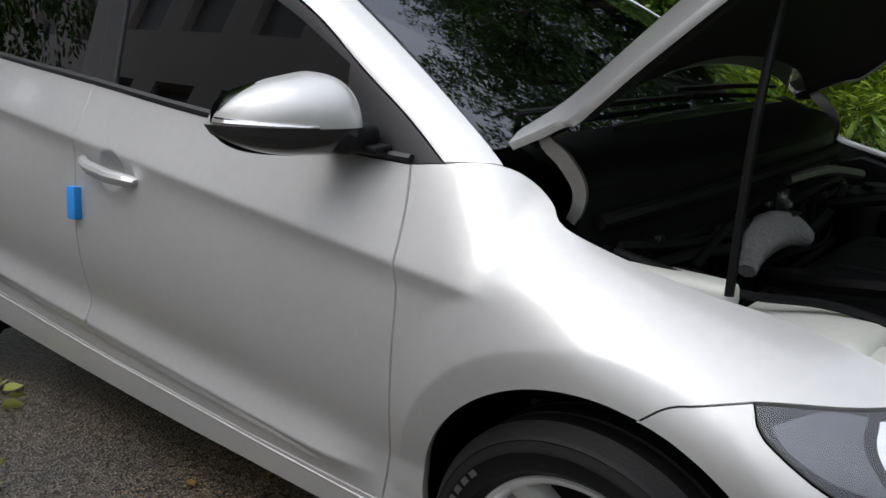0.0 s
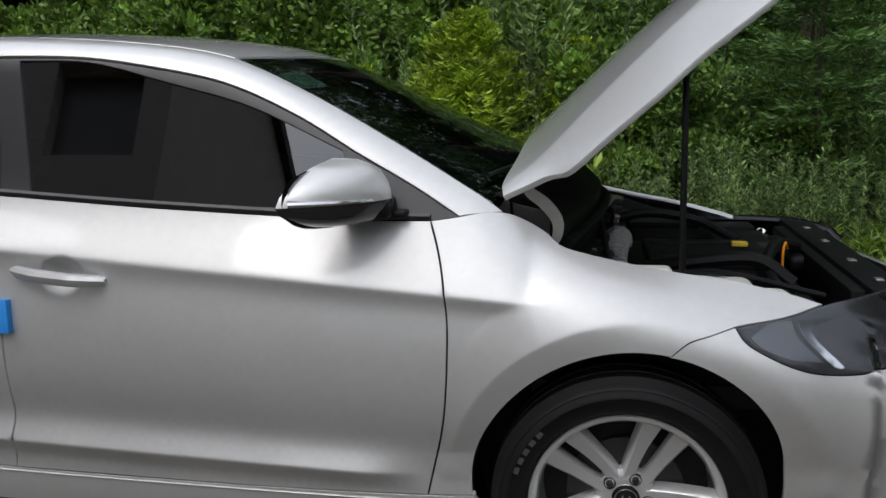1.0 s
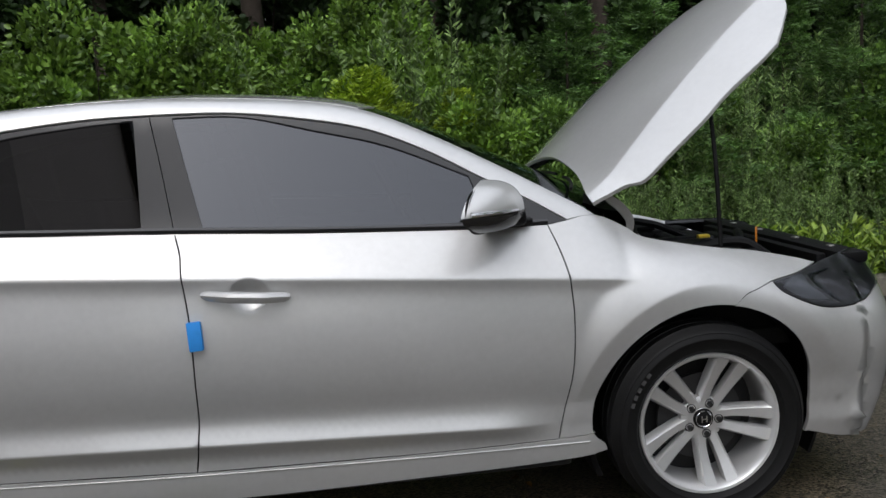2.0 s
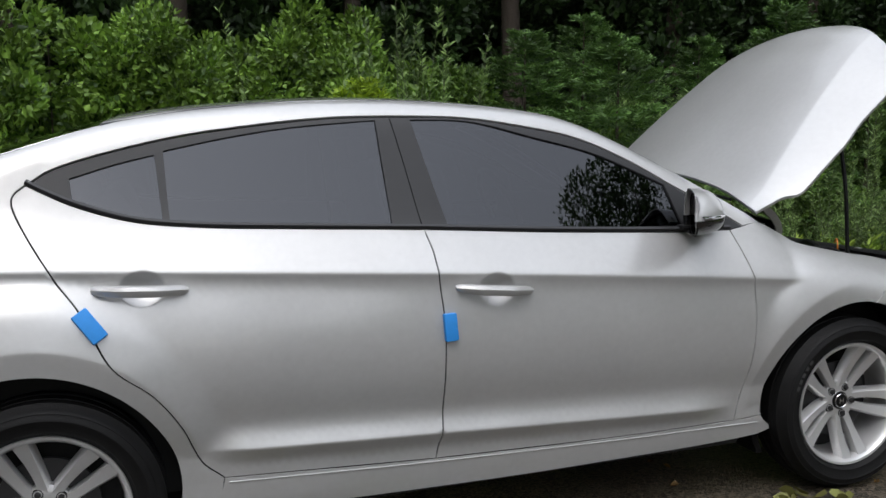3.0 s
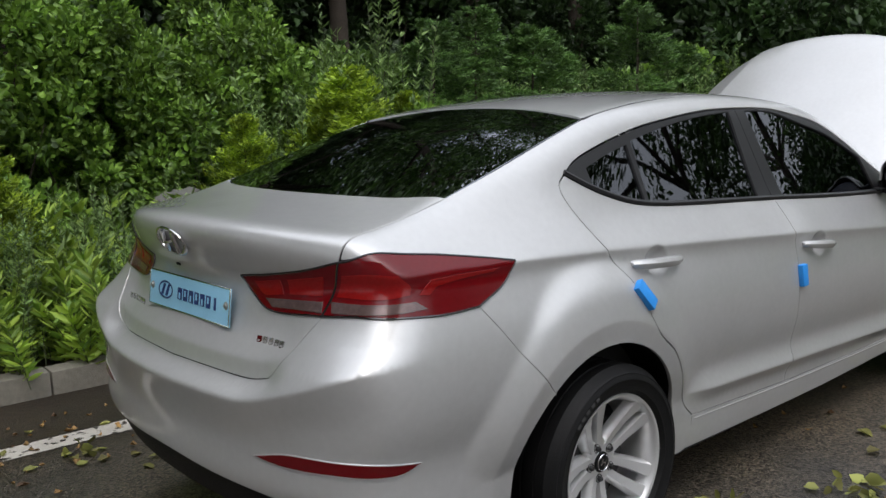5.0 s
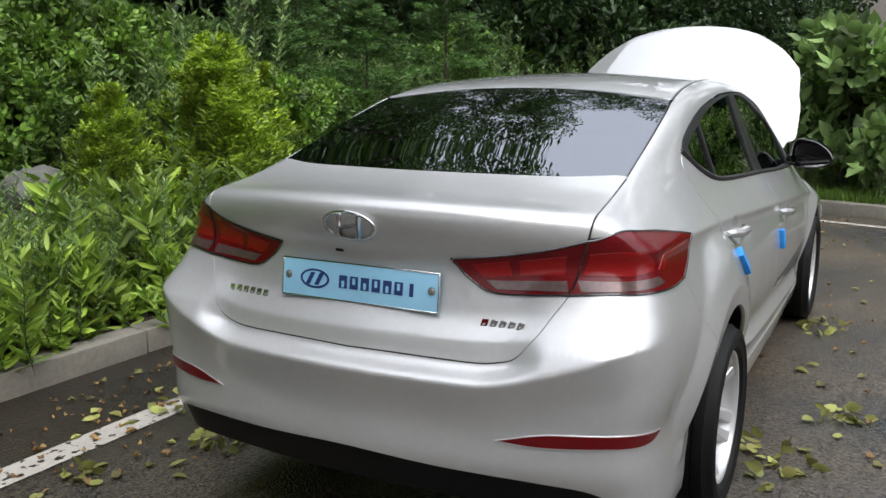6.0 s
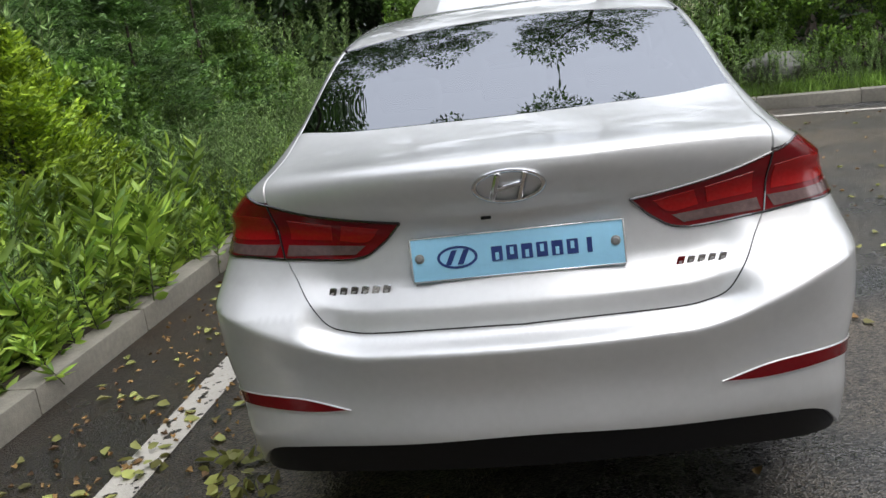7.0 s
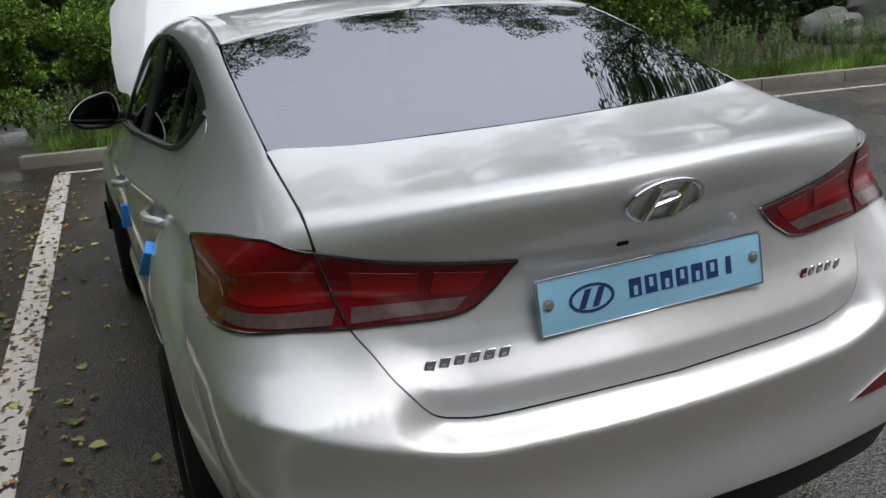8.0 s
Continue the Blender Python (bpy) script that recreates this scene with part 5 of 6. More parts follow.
part("coolant_tank", box_bm(1.36, -0.62, 0.815, 0.20, 0.06, 0.05, 0.022, 4), WHITE_TANK, bay, "milky white plastic bottle")
bm = tube_bm([(1.345, -0.29, 0.765), (1.335, -0.24, 0.80), (1.335, -0.17, 0.82), (1.35, -0.10, 0.815), (1.37, -0.04, 0.79)], lambda f: 0.018 + 0.022 * math.sin(math.pi * f) + 0.0016 * math.sin(f * 130), 18, 0.004)
part("heat_sleeve", bm, SLEEVE, bay, "silvery woven heat sleeve")
part("sensor_bracket", join_bm(box_bm(1.33, -0.10, 0.872, 0.006, 0.06, 0.05, 0.004, 2), box_bm(1.345, -0.10, 0.85, 0.04, 0.05, 0.006, 0.002, 2)), LUG, bay, "dark steel bracket")
for y, z in ((-0.118, 0.885), (-0.085, 0.865)):
    b1 = lathe_bm([(0.0, -0.012), (0.006, -0.012), (0.007, -0.008), (0.011, -0.006), (0.011, 0.0)], 12)
    bmesh.ops.transform(b1, matrix=Matrix.Translation((1.333, y, z)) @ Matrix.Rotation(radians(90), 4, "Z"), verts=b1.verts)
    part("bolt", b1, STEEL, bay, "grey bolt")
part("brace", tube_bm([(1.30, 0.00, 0.90), (1.32, 0.10, 0.905), (1.33, 0.20, 0.90), (1.36, 0.32, 0.88)], 0.012, 6, 0.03), STEEL, bay, "bare metal brace")
part("pipe", tube_bm([(1.31, -0.45, 0.80), (1.30, -0.30, 0.845), (1.29, -0.10, 0.875), (1.285, 0.15, 0.885)], 0.009, 8, 0.03), PLASTIC, bay, "black pipe along the firewall")
for pts, r in (([(1.25, -0.5, 0.84), (1.28, 0.0, 0.83), (1.27, 0.55, 0.80)], 0.012), ([(1.80, -0.35, 0.74), (1.70, -0.32, 0.80), (1.50, -0.30, 0.78), (1.36, -0.2, 0.74)], 0.02), ([(1.90, 0.1, 0.76), (1.80, -0.1, 0.80), (1.74, -0.3, 0.77), (1.76, -0.5, 0.72)], 0.018),
               ([(1.30, 0.3, 0.80), (1.45, 0.33, 0.83), (1.62, 0.36, 0.80), (1.75, 0.3, 0.74)], 0.016), ([(1.24, -0.62, 0.85), (1.45, -0.60, 0.82), (1.6, -0.50, 0.80), (1.85, -0.48, 0.74)], 0.008)):
    part("hose", tube_bm(pts, r, 8), PLASTIC, bay, "black rubber hose")
part("radiator_support", join_bm(box_bm(1.99, 0, 0.755, 0.10, 1.20, 0.04, 0.012), box_bm(1.93, 0, 0.70, 0.05, 1.0, 0.12, 0.01)), PLASTIC, bay, "black radiator support")
ORANGE = material("orange_plastic", (0.75, 0.25, 0.02), 0.4)
YELLOW = material("yellow_plastic", (0.75, 0.55, 0.05), 0.4)
part("dipstick_loop", tube_bm([(1.78, -0.30, 0.76), (1.78, -0.30, 0.82), (1.79, -0.28, 0.84), (1.80, -0.26, 0.82)], 0.0035, 6, 0.01), ORANGE, bay, "orange dipstick loop")
part("oil_cap", box_bm(1.72, 0.05, 0.775, 0.05, 0.03, 0.015, 0.006), YELLOW, bay, "small yellow cap")
for y in (-0.45, -0.2, 0.1, 0.35):
    part("support_clip", box_bm(1.985, y, 0.778, 0.022, 0.030, 0.006, 0.002, 1), STEEL, bay)
# slip of paper behind the windshield
PAPER = material("pale_green_paper", (0.55, 0.75, 0.68), 0.6, scale=20, vary=0.04)
q = [(0.447, -0.548), (0.465, -0.395), (0.556, -0.443), (0.528, -0.575)]
vs = [(x, y, float(top(np.array([x]), np.array([y]))[0]) - 0.008) for x, y in q]
bm = bmesh.new()
bm.faces.new([bm.verts.new(v) for v in vs])
bmesh.ops.solidify(bm, geom=bm.faces[:], thickness=0.0008)
part("paper_slip", bm, PAPER, car, "pale green paper slip behind the glass")


# ---- ground, kerbs, lines ----
def ground_material():
    m = bpy.data.materials.new("asphalt")
    m.use_nodes = True
    n, l = m.node_tree.nodes, m.node_tree.links
    b = n["Principled BSDF"]
    tc = n.new("ShaderNodeTexCoord")
    vor, na, nb, ramp, damp, bp, rr = (n.new("ShaderNode" + k) for k in ("TexVoronoi", "TexNoise", "TexNoise", "ValToRGB", "Mix", "Bump", "MapRange"))
    vor.inputs["Scale"].default_value = 120
    na.inputs["Scale"].default_value, na.inputs["Detail"].default_value = 0.8, 5
    nb.inputs["Scale"].default_value, nb.inputs["Detail"].default_value = 45, 6
    for t in (vor, na, nb):
        l.new(tc.outputs["Object"], t.inputs["Vector"])
    l.new(vor.outputs["Color"], ramp.inputs["Fac"])
    e = ramp.color_ramp.elements
    e[0].position = 0.22
    e[0].color, e[1].color = (0.009, 0.0082, 0.0072, 1), (0.175, 0.162, 0.143, 1)
    damp.data_type, damp.blend_type = "RGBA", "MULTIPLY"
    l.new(ramp.outputs[0], damp.inputs["A"])
    rr.inputs["From Min"].default_value, rr.inputs["From Max"].default_value = 0.35, 0.65
    rr.inputs["To Min"].default_value, rr.inputs["To Max"].default_value = 0.30, 1.05
    l.new(na.outputs["Fac"], rr.inputs["Value"])
    damp.inputs["Factor"].default_value = 1
    dirt = n.new("ShaderNodeValToRGB")
    dirt.color_ramp.elements[0].color, dirt.color_ramp.elements[1].color = (0.55, 0.60, 0.68, 1), (1.18, 1.0, 0.76, 1)
    dirt.color_ramp.elements[0].position, dirt.color_ramp.elements[1].position = 0.3, 1.0
    l.new(rr.outputs[0], dirt.inputs["Fac"])
    l.new(dirt.outputs[0], damp.inputs["B"])
    # leaf mould and dirt along the kerb, plus painted tree shade, with a ragged edge
    kd, kx, near, ragged, dirt_and_shade = n.new("ShaderNodeVectorMath"), n.new("ShaderNodeMath"), n.new("ShaderNodeMapRange"), n.new("ShaderNodeTexNoise"), n.new("ShaderNodeMix")
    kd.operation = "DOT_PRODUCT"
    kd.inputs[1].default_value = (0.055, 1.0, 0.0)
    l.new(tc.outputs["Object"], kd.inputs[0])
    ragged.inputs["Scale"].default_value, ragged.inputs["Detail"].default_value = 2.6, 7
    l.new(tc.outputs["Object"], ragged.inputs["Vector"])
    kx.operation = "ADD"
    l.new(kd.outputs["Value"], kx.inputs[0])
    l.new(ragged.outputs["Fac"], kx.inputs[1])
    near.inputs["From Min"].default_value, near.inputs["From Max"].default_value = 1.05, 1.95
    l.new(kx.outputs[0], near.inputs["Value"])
    dirt_and_shade.data_type, dirt_and_shade.blend_type = "RGBA", "MULTIPLY"
    dirt_and_shade.inputs["B"].default_value = (0.34, 0.28, 0.21, 1)
    l.new(near.outputs[0], dirt_and_shade.inputs["Factor"])
    l.new(damp.outputs["Result"], dirt_and_shade.inputs["A"])
    l.new(dirt_and_shade.outputs["Result"], b.inputs["Base Color"])
    r2 = n.new("ShaderNodeMapRange")
    r2.inputs["From Min"].default_value, r2.inputs["From Max"].default_value = 0.35, 0.65
    r2.inputs["To Min"].default_value, r2.inputs["To Max"].default_value = 0.22, 0.52
    l.new(na.outputs["Fac"], r2.inputs["Value"])
    l.new(r2.outputs[0], b.inputs["Roughness"])
    mix = n.new("ShaderNodeMath")
    mix.operation = "ADD"
    l.new(vor.outputs["Distance"], mix.inputs[0])
    l.new(nb.outputs["Fac"], mix.inputs[1])
    l.new(mix.outputs[0], bp.inputs["Height"])
    bp.inputs["Strength"].default_value, bp.inputs["Distance"].default_value = 0.6, 0.008
    l.new(bp.outputs["Normal"], b.inputs["Normal"])
    return m


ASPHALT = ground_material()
SOIL = material("dark_soil", (0.045, 0.034, 0.022), 0.9, scale=4, vary=0.3, bump=0.8, bump_scale=60)
CONCRETE = material("weathered_concrete", (0.195, 0.18, 0.148), 0.88, scale=4, vary=0.30, bump=0.35, bump_scale=120)
ROCK = material("pale_rock", (0.13, 0.13, 0.115), 0.85, scale=3, vary=0.3, bump=0.6, bump_scale=20)
BARK = material("bark", (0.055, 0.042, 0.032), 0.9, scale=6, vary=0.35, bump=0.8, bump_scale=30)


def kerb_y(x):
    return 2.13 - 0.055 * x


def kerb_x(y):
    return 5.85 + 0.26 * y


R = 400
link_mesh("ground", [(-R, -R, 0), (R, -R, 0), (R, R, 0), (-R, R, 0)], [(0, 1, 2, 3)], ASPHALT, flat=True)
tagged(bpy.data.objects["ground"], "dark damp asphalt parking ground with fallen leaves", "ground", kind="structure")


def planted(name, pts, far, label):
    """A planted bed behind a kerb, rising gently away from it."""
    bm = bmesh.new()
    rows = []
    n = 26
    for i in range(len(pts)):
        row = []
        for j in range(n + 1):
            d = far[2] * (j / n) ** 1.6
            h = 0.105 + 0.16 * max(0, d - 0.6) ** 1.15 * (0.6 if d < 5 else 0.6) + 0.05 * noise.noise((pts[i][0] * 0.8, d * 0.9, 3))
            row.append(bm.verts.new((pts[i][0] + far[0] * d, pts[i][1] + far[1] * d, min(h, 4.5) if j else 0.09)))
        rows.append(row)
    for a, b in zip(rows, rows[1:]):
        for j in range(n):
            bm.faces.new((a[j], a[j + 1], b[j + 1], b[j]))
    return tagged(part(name, bm, SOIL, None), label, "ground", kind="structure")


planted("planting_bed", [(x, kerb_y(x) + 0.14, 0) for x in np.linspace(-30, 7.5, 60)], (0, 1, 34), "dark soil bed rising behind the kerb")
planted("planting_bed_front", [(kerb_x(y) + 0.14, y, 0) for y in np.linspace(1.2, -40, 50)], (1, 0, 34), "dark soil bed behind the front kerb")


def bank(d):
    """Height of the bed at a distance behind its kerb."""
    return min(0.105 + 0.096 * max(0, d - 0.6) ** 1.15, 4.5)


def kerb_run(name, a, b, label):
    """A kerb of separate concrete stones along a line."""
    k = new(name)
    tagged(k, label, "kerb", kind="structure")
    a, b = Vector(a), Vector(b)
    d = (b - a).normalized()
    n = int((b - a).length)
    ang = math.atan2(d.y, d.x)
    me = []
    for v in range(4):
        bm = box_bm(0, 0, 0, 0.992, 0.15, 0.24, 0.012, 2)
        for q in bm.verts:
            q.co += Vector(noise.noise_vector(q.co * 6 + Vector((v * 9, 0, 0)))) * 0.003
        o = part("kerb_stone", bm, CONCRETE, k)
        me.append(o.data)
        scene.collection.objects.unlink(o)
        bpy.data.objects.remove(o)
    rng = random.Random(4)
    for i in range(n):
        o = new("kerb_stone", me[i % 4])
        o.parent = k
        c = a + d * (i + 0.5)
        o.matrix_basis = pose(c.x + rng.uniform(-0.003, 0.003), c.y + rng.uniform(-0.004, 0.004), 0.01 + rng.uniform(-0.004, 0.004), 0, 0, math.degrees(ang))


kerb_run("kerb", (-16, kerb_y(-16) + 0.075, 0), (6.2, kerb_y(6.2) + 0.075, 0), "weathered grey concrete kerb beside the planting")
kerb_run("kerb_front", (kerb_x(1.55) + 0.075, 1.55, 0), (kerb_x(-26) + 0.075, -26, 0), "weathered grey concrete kerb across the front")


def line_material():
    m = material("worn_white_paint", (0.38, 0.355, 0.31), 0.7, scale=9, vary=0.18, bump=0.3, bump_scale=150)
    n, l = m.node_tree.nodes, m.node_tree.links
    tc, nz, rp, tr, mx = (n.new("ShaderNode" + k) for k in ("TexCoord", "TexNoise", "ValToRGB", "BsdfTransparent", "MixShader"))
    nz.inputs["Scale"].default_value, nz.inputs["Detail"].default_value = 22, 8
    l.new(tc.outputs["Object"], nz.inputs["Vector"])
    l.new(nz.outputs["Fac"], rp.inputs["Fac"])
    e = rp.color_ramp.elements
    e[0].position, e[1].position = 0.385, 0.43
    l.new(rp.outputs[0], mx.inputs[0])
    l.new(tr.outputs[0], mx.inputs[1])
    l.new(n["Principled BSDF"].outputs[0], mx.inputs[2])
    l.new(mx.outputs[0], n["Material Output"].inputs["Surface"])
    return m


LINE = line_material()


def stripe(name, a, b, w, label):
    a, b = Vector(a), Vector(b)
    d = (b - a).normalized()
    s = Vector((-d.y, d.x, 0)) * w / 2
    n = 60
    vs, fs = [], []
    for i in range(n + 1):
        c = a + (b - a) * i / n
        e = 0.006 * noise.noise(c * 3)
        vs += [tuple(c + s * (1 + e)), tuple(c - s * (1 + e))]
    fs = [(2 * i, 2 * i + 1, 2 * i + 3, 2 * i + 2) for i in range(n)]
    o = link_mesh(name, vs, fs, LINE, flat=True)
    tagged(o, label, "road marking", kind="structure")


stripe("line_bay", (-5.2, 1.66, 0.004), (5.55, 1.165, 0.004), 0.15, "worn white painted parking line")

stripe("line_front", (5.66, 1.20, 0.004), (-1.15, -25.0, 0.004), 0.10, "worn white painted line along the front kerb")


# ---- the apartment building across the car park ----
FACADE = material("beige_render", (0.62, 0.54, 0.48), 0.85, scale=1.5, vary=0.10, bump=0.2, bump_scale=60)
ROOF_EDGE = material("dark_parapet", (0.06, 0.055, 0.05), 0.7, scale=3, vary=0.15)
CURTAINED = material("curtained_window_glass", (0.22, 0.20, 0.18), 0.25, spec=0.5)


def apartment_building(x1, y1, bays, floors):
    """A plain block: slabs of wall between window openings, recessed panes, a parapet."""
    b = empty("apartment_building", "tall beige apartment building with dim curtained windows", "building")
    bay, storey, w, h = 3.4, 2.85, 2.1, 1.5
    x0, top_z = x1 - bays * bay, floors * storey + 0.6
    bms = [box_bm((x0 + x1) / 2, y1 - 5.2, top_z / 2, x1 - x0, 9.6, top_z)]
    for k in range(floors + 1):
        low = 0 if k == 0 else (k - 1) * storey + 0.85 + h
        high = top_z if k == floors else k * storey + 0.85
        bms.append(box_bm((x0 + x1) / 2, y1 - 0.2, (low + high) / 2, x1 - x0, 0.4, high - low))
    for k in range(floors):
        for i in range(bays + 1):
            wide = bay - w if 0 < i < bays else (bay - w) / 2
            cx = min(max(x0 + i * bay, x0 + wide / 2), x1 - wide / 2)
            bms.append(box_bm(cx, y1 - 0.2, k * storey + 0.85 + h / 2, wide, 0.4, h))
    part("wall", join_bm(*bms), FACADE, b, smooth=False)
    part("roof", join_bm(box_bm((x0 + x1) / 2, y1 - 4.9, top_z + 0.15, x1 - x0 + 0.5, 10.6, 0.3), box_bm((x0 + x1) / 2, y1 - 6, top_z + 1.2, 6, 4, 2.0)), ROOF_EDGE, b, "dark flat roof", smooth=False)
    pane_me = None
    for k in range(floors):
        for i in range(bays):
            at = (x0 + (i + 0.5) * bay, y1 - 0.32, k * storey + 0.85 + h / 2)
            if pane_me is None:
                o = part("window", box_bm(0, 0, 0, w, 0.05, h, 0.01, 1), CURTAINED, b, "dim curtained window pane", smooth=False)
                pane_me = o.data
            else:
                o = new("window", pane_me)
                o.parent = b
            o.location = at


apartment_building(-5.9, -11.0, 12, 5)


# ---- plants ----
def leaf_material(name, dark, light, gloss=0.5):
    m = bpy.data.materials.new(name)
    m.use_nodes = True
    n, l = m.node_tree.nodes, m.node_tree.links
    b = n["Principled BSDF"]
    geo, rp, tl, mx, nz, tc, mul = (n.new("ShaderNode" + k) for k in ("NewGeometry", "ValToRGB", "BsdfTranslucent", "MixShader", "TexNoise", "TexCoord", "Mix"))
    l.new(geo.outputs["Random Per Island"], rp.inputs["Fac"])
    e = rp.color_ramp.elements
    e[0].color, e[1].color = (*dark, 1), (*light, 1)
    nz.inputs["Scale"].default_value, nz.inputs["Detail"].default_value = 2.2, 3
    l.new(tc.outputs["Object"], nz.inputs["Vector"])
    mul.data_type, mul.blend_type = "RGBA", "MULTIPLY"
    mul.inputs["Factor"].default_value = 1
    patch = n.new("ShaderNodeMapRange")
    patch.inputs["From Min"].default_value, patch.inputs["From Max"].default_value = 0.36, 0.64
    patch.inputs["To Min"].default_value, patch.inputs["To Max"].default_value = 0.40, 1.35
    l.new(nz.outputs["Fac"], patch.inputs["Value"])
    l.new(rp.outputs[0], mul.inputs["A"])
    l.new(patch.outputs[0], mul.inputs["B"])
    hs = n.new("ShaderNodeMix")
    hs.data_type, hs.blend_type = "RGBA", "MIX"
    hs.inputs["Factor"].default_value = 0.15
    l.new(mul.outputs["Result"], hs.inputs["A"])
    l.new(rp.outputs[0], hs.inputs["B"])
    l.new(hs.outputs["Result"], b.inputs["Base Color"])
    b.inputs["Roughness"].default_value = gloss
    l.new(hs.outputs["Result"], tl.inputs["Color"])
    mx.inputs[0].default_value = 0.25
    l.new(b.outputs[0], mx.inputs[1])
    l.new(tl.outputs[0], mx.inputs[2])
    l.new(mx.outputs[0], n["Material Output"].inputs["Surface"])
    return m


L_VINE = leaf_material("bright_hedge_leaf", (0.048, 0.105, 0.016), (0.250, 0.425, 0.058))
L_YEW = leaf_material("yellow_green_needles", (0.085, 0.160, 0.012), (0.420, 0.580, 0.035), 0.6)
L_FIR = leaf_material("dark_conifer_needles", (0.036, 0.085, 0.020), (0.140, 0.270, 0.055), 0.6)
L_WEED = leaf_material("grey_green_weed_leaf", (0.070, 0.125, 0.034), (0.280, 0.430, 0.125), 0.6)
L_LOW = leaf_material("light_green_border_leaf", (0.105, 0.205, 0.024), (0.440, 0.610, 0.085), 0.5)
L_SHRUB = leaf_material("mid_green_shrub_leaf", (0.045, 0.100, 0.019), (0.215, 0.375, 0.062), 0.5)
# woodland foliage: darker than tree_leaf, the canopy's shade put into its colour
L_WOOD_SHADE = leaf_material("shaded_wood_leaf", (0.016, 0.038, 0.010), (0.055, 0.110, 0.026))
L_TREE = leaf_material("tree_leaf", (0.024, 0.055, 0.012), (0.110, 0.210, 0.040))
L_GRASS = leaf_material("grass_blade", (0.075, 0.150, 0.020), (0.290, 0.480, 0.075), 0.5)
L_FLOWER = leaf_material("pale_seed_heads", (0.30, 0.32, 0.16), (0.55, 0.55, 0.35), 0.7)
L_FALLEN = leaf_material("fallen_leaf", (0.16, 0.14, 0.04), (0.42, 0.45, 0.12), 0.6)
L_BROWN = leaf_material("dry_leaf", (0.10, 0.05, 0.02), (0.40, 0.24, 0.08), 0.7)
STEM = material("green_stem", (0.06, 0.075, 0.03), 0.7, scale=12, vary=0.2)


def leaves(name, p, d, length, width, mat, parent, rng, fold=0.25, label=""):
    """Many leaves in one mesh: places p, pointing along d; each a folded lozenge."""
    n = len(p)
    d = d / (np.linalg.norm(d, axis=1)[:, None] + 1e-9)
    r = rng.normal(size=(n, 3))
    s = np.cross(d, r)
    s = s / (np.linalg.norm(s, axis=1)[:, None] + 1e-9)
    u = np.cross(s, d)
    L = (length * rng.uniform(0.6, 1.25, n))[:, None]
    W = (width * rng.uniform(0.6, 1.25, n))[:, None]
    v = np.stack([p, p + d * L * 0.25 + s * W * 0.42 + u * W * fold, p + d * L * 0.62 + s * W * 0.40 + u * W * fold, p + d * L,
                  p + d * L * 0.62 - s * W * 0.40 + u * W * fold, p + d * L * 0.25 - s * W * 0.42 + u * W * fold], 1).reshape(-1, 3)
    me = bpy.data.meshes.new(name)
    me.vertices.add(6 * n)
    me.vertices.foreach_set("co", v.astype(np.float32).ravel())
    i = 6 * np.arange(n)[:, None]
    f = np.concatenate([i, i + 1, i + 2, i + 3, i, i + 3, i + 4, i + 5], 1).astype(np.int32)
    me.loops.add(8 * n)
    me.loops.foreach_set("vertex_index", f.ravel())
    me.polygons.add(2 * n)
    me.polygons.foreach_set("loop_start", np.arange(0, 8 * n, 4, dtype=np.int32))
    me.update(calc_edges=True)
    me.validate()
    me.materials.append(mat)
    ob = new(name, me)
    ob.parent = parent
    if label:
        ob["label"] = label
    return ob


def clumps(rng, n, rx, ry, z0, z1, size, taper=0.5, power=0.8):
    """Centres of leaf clumps in an uneven crown."""
    out = []
    while len(out) < n:
        a, f = rng.uniform(0, 2 * math.pi), rng.uniform(0, 1)
        w = (1 - taper * f ** 1.3) * (0.55 + 0.45 * rng.uniform())
        out.append((rx * w * math.cos(a), ry * w * math.sin(a), z0 + (z1 - z0) * f ** power))
    c = np.array(out)
    return c, size * rng.uniform(0.55, 1.3, n)


def shell_leaves(rng, c, r, per):
    """Places on and in the clumps, with ways that point outward and a little up or down."""
    n = len(c) * per
    d = rng.normal(size=(n, 3))
    d = d / np.linalg.norm(d, axis=1)[:, None]
    k = np.repeat(np.arange(len(c)), per)
    p = c[k] + d * (r[k] * rng.uniform(0.45, 1.0, n) ** 0.6)[:, None] * (1, 1, 0.85)
    return p, d + rng.normal(size=(n, 3)) * 0.55


def bush(name, label, category, mat, seed, rx, ry, h, n, per, ll, lw, size, taper=0.45, droop=0.0, z0=0.12, group=""):
    rng = np.random.default_rng(seed)
    e = empty(name, label, category, group)
    c, r = clumps(rng, n, rx, ry, z0, h - size * 0.6, size, taper)
    bms = []
    for i in range(0, n, max(1, n // 9)):
        t = c[i]
        bms.append(tube_bm([(t[0] * 0.15, t[1] * 0.15, -0.05), (t[0] * 0.5, t[1] * 0.5, t[2] * 0.5), tuple(t)], lambda f: 0.014 * (1 - 0.75 * f), 5, 0.25))
    tagged(part("stem", join_bm(*bms), BARK, e), kind="stuff")
    p, d = shell_leaves(rng, c, r, per)
    p[:, 2] = np.maximum(p[:, 2], 0.02)
    d[:, 2] += 0.3 - droop
    leaves("crown", p, d, ll, lw, mat, e, rng)
    return e


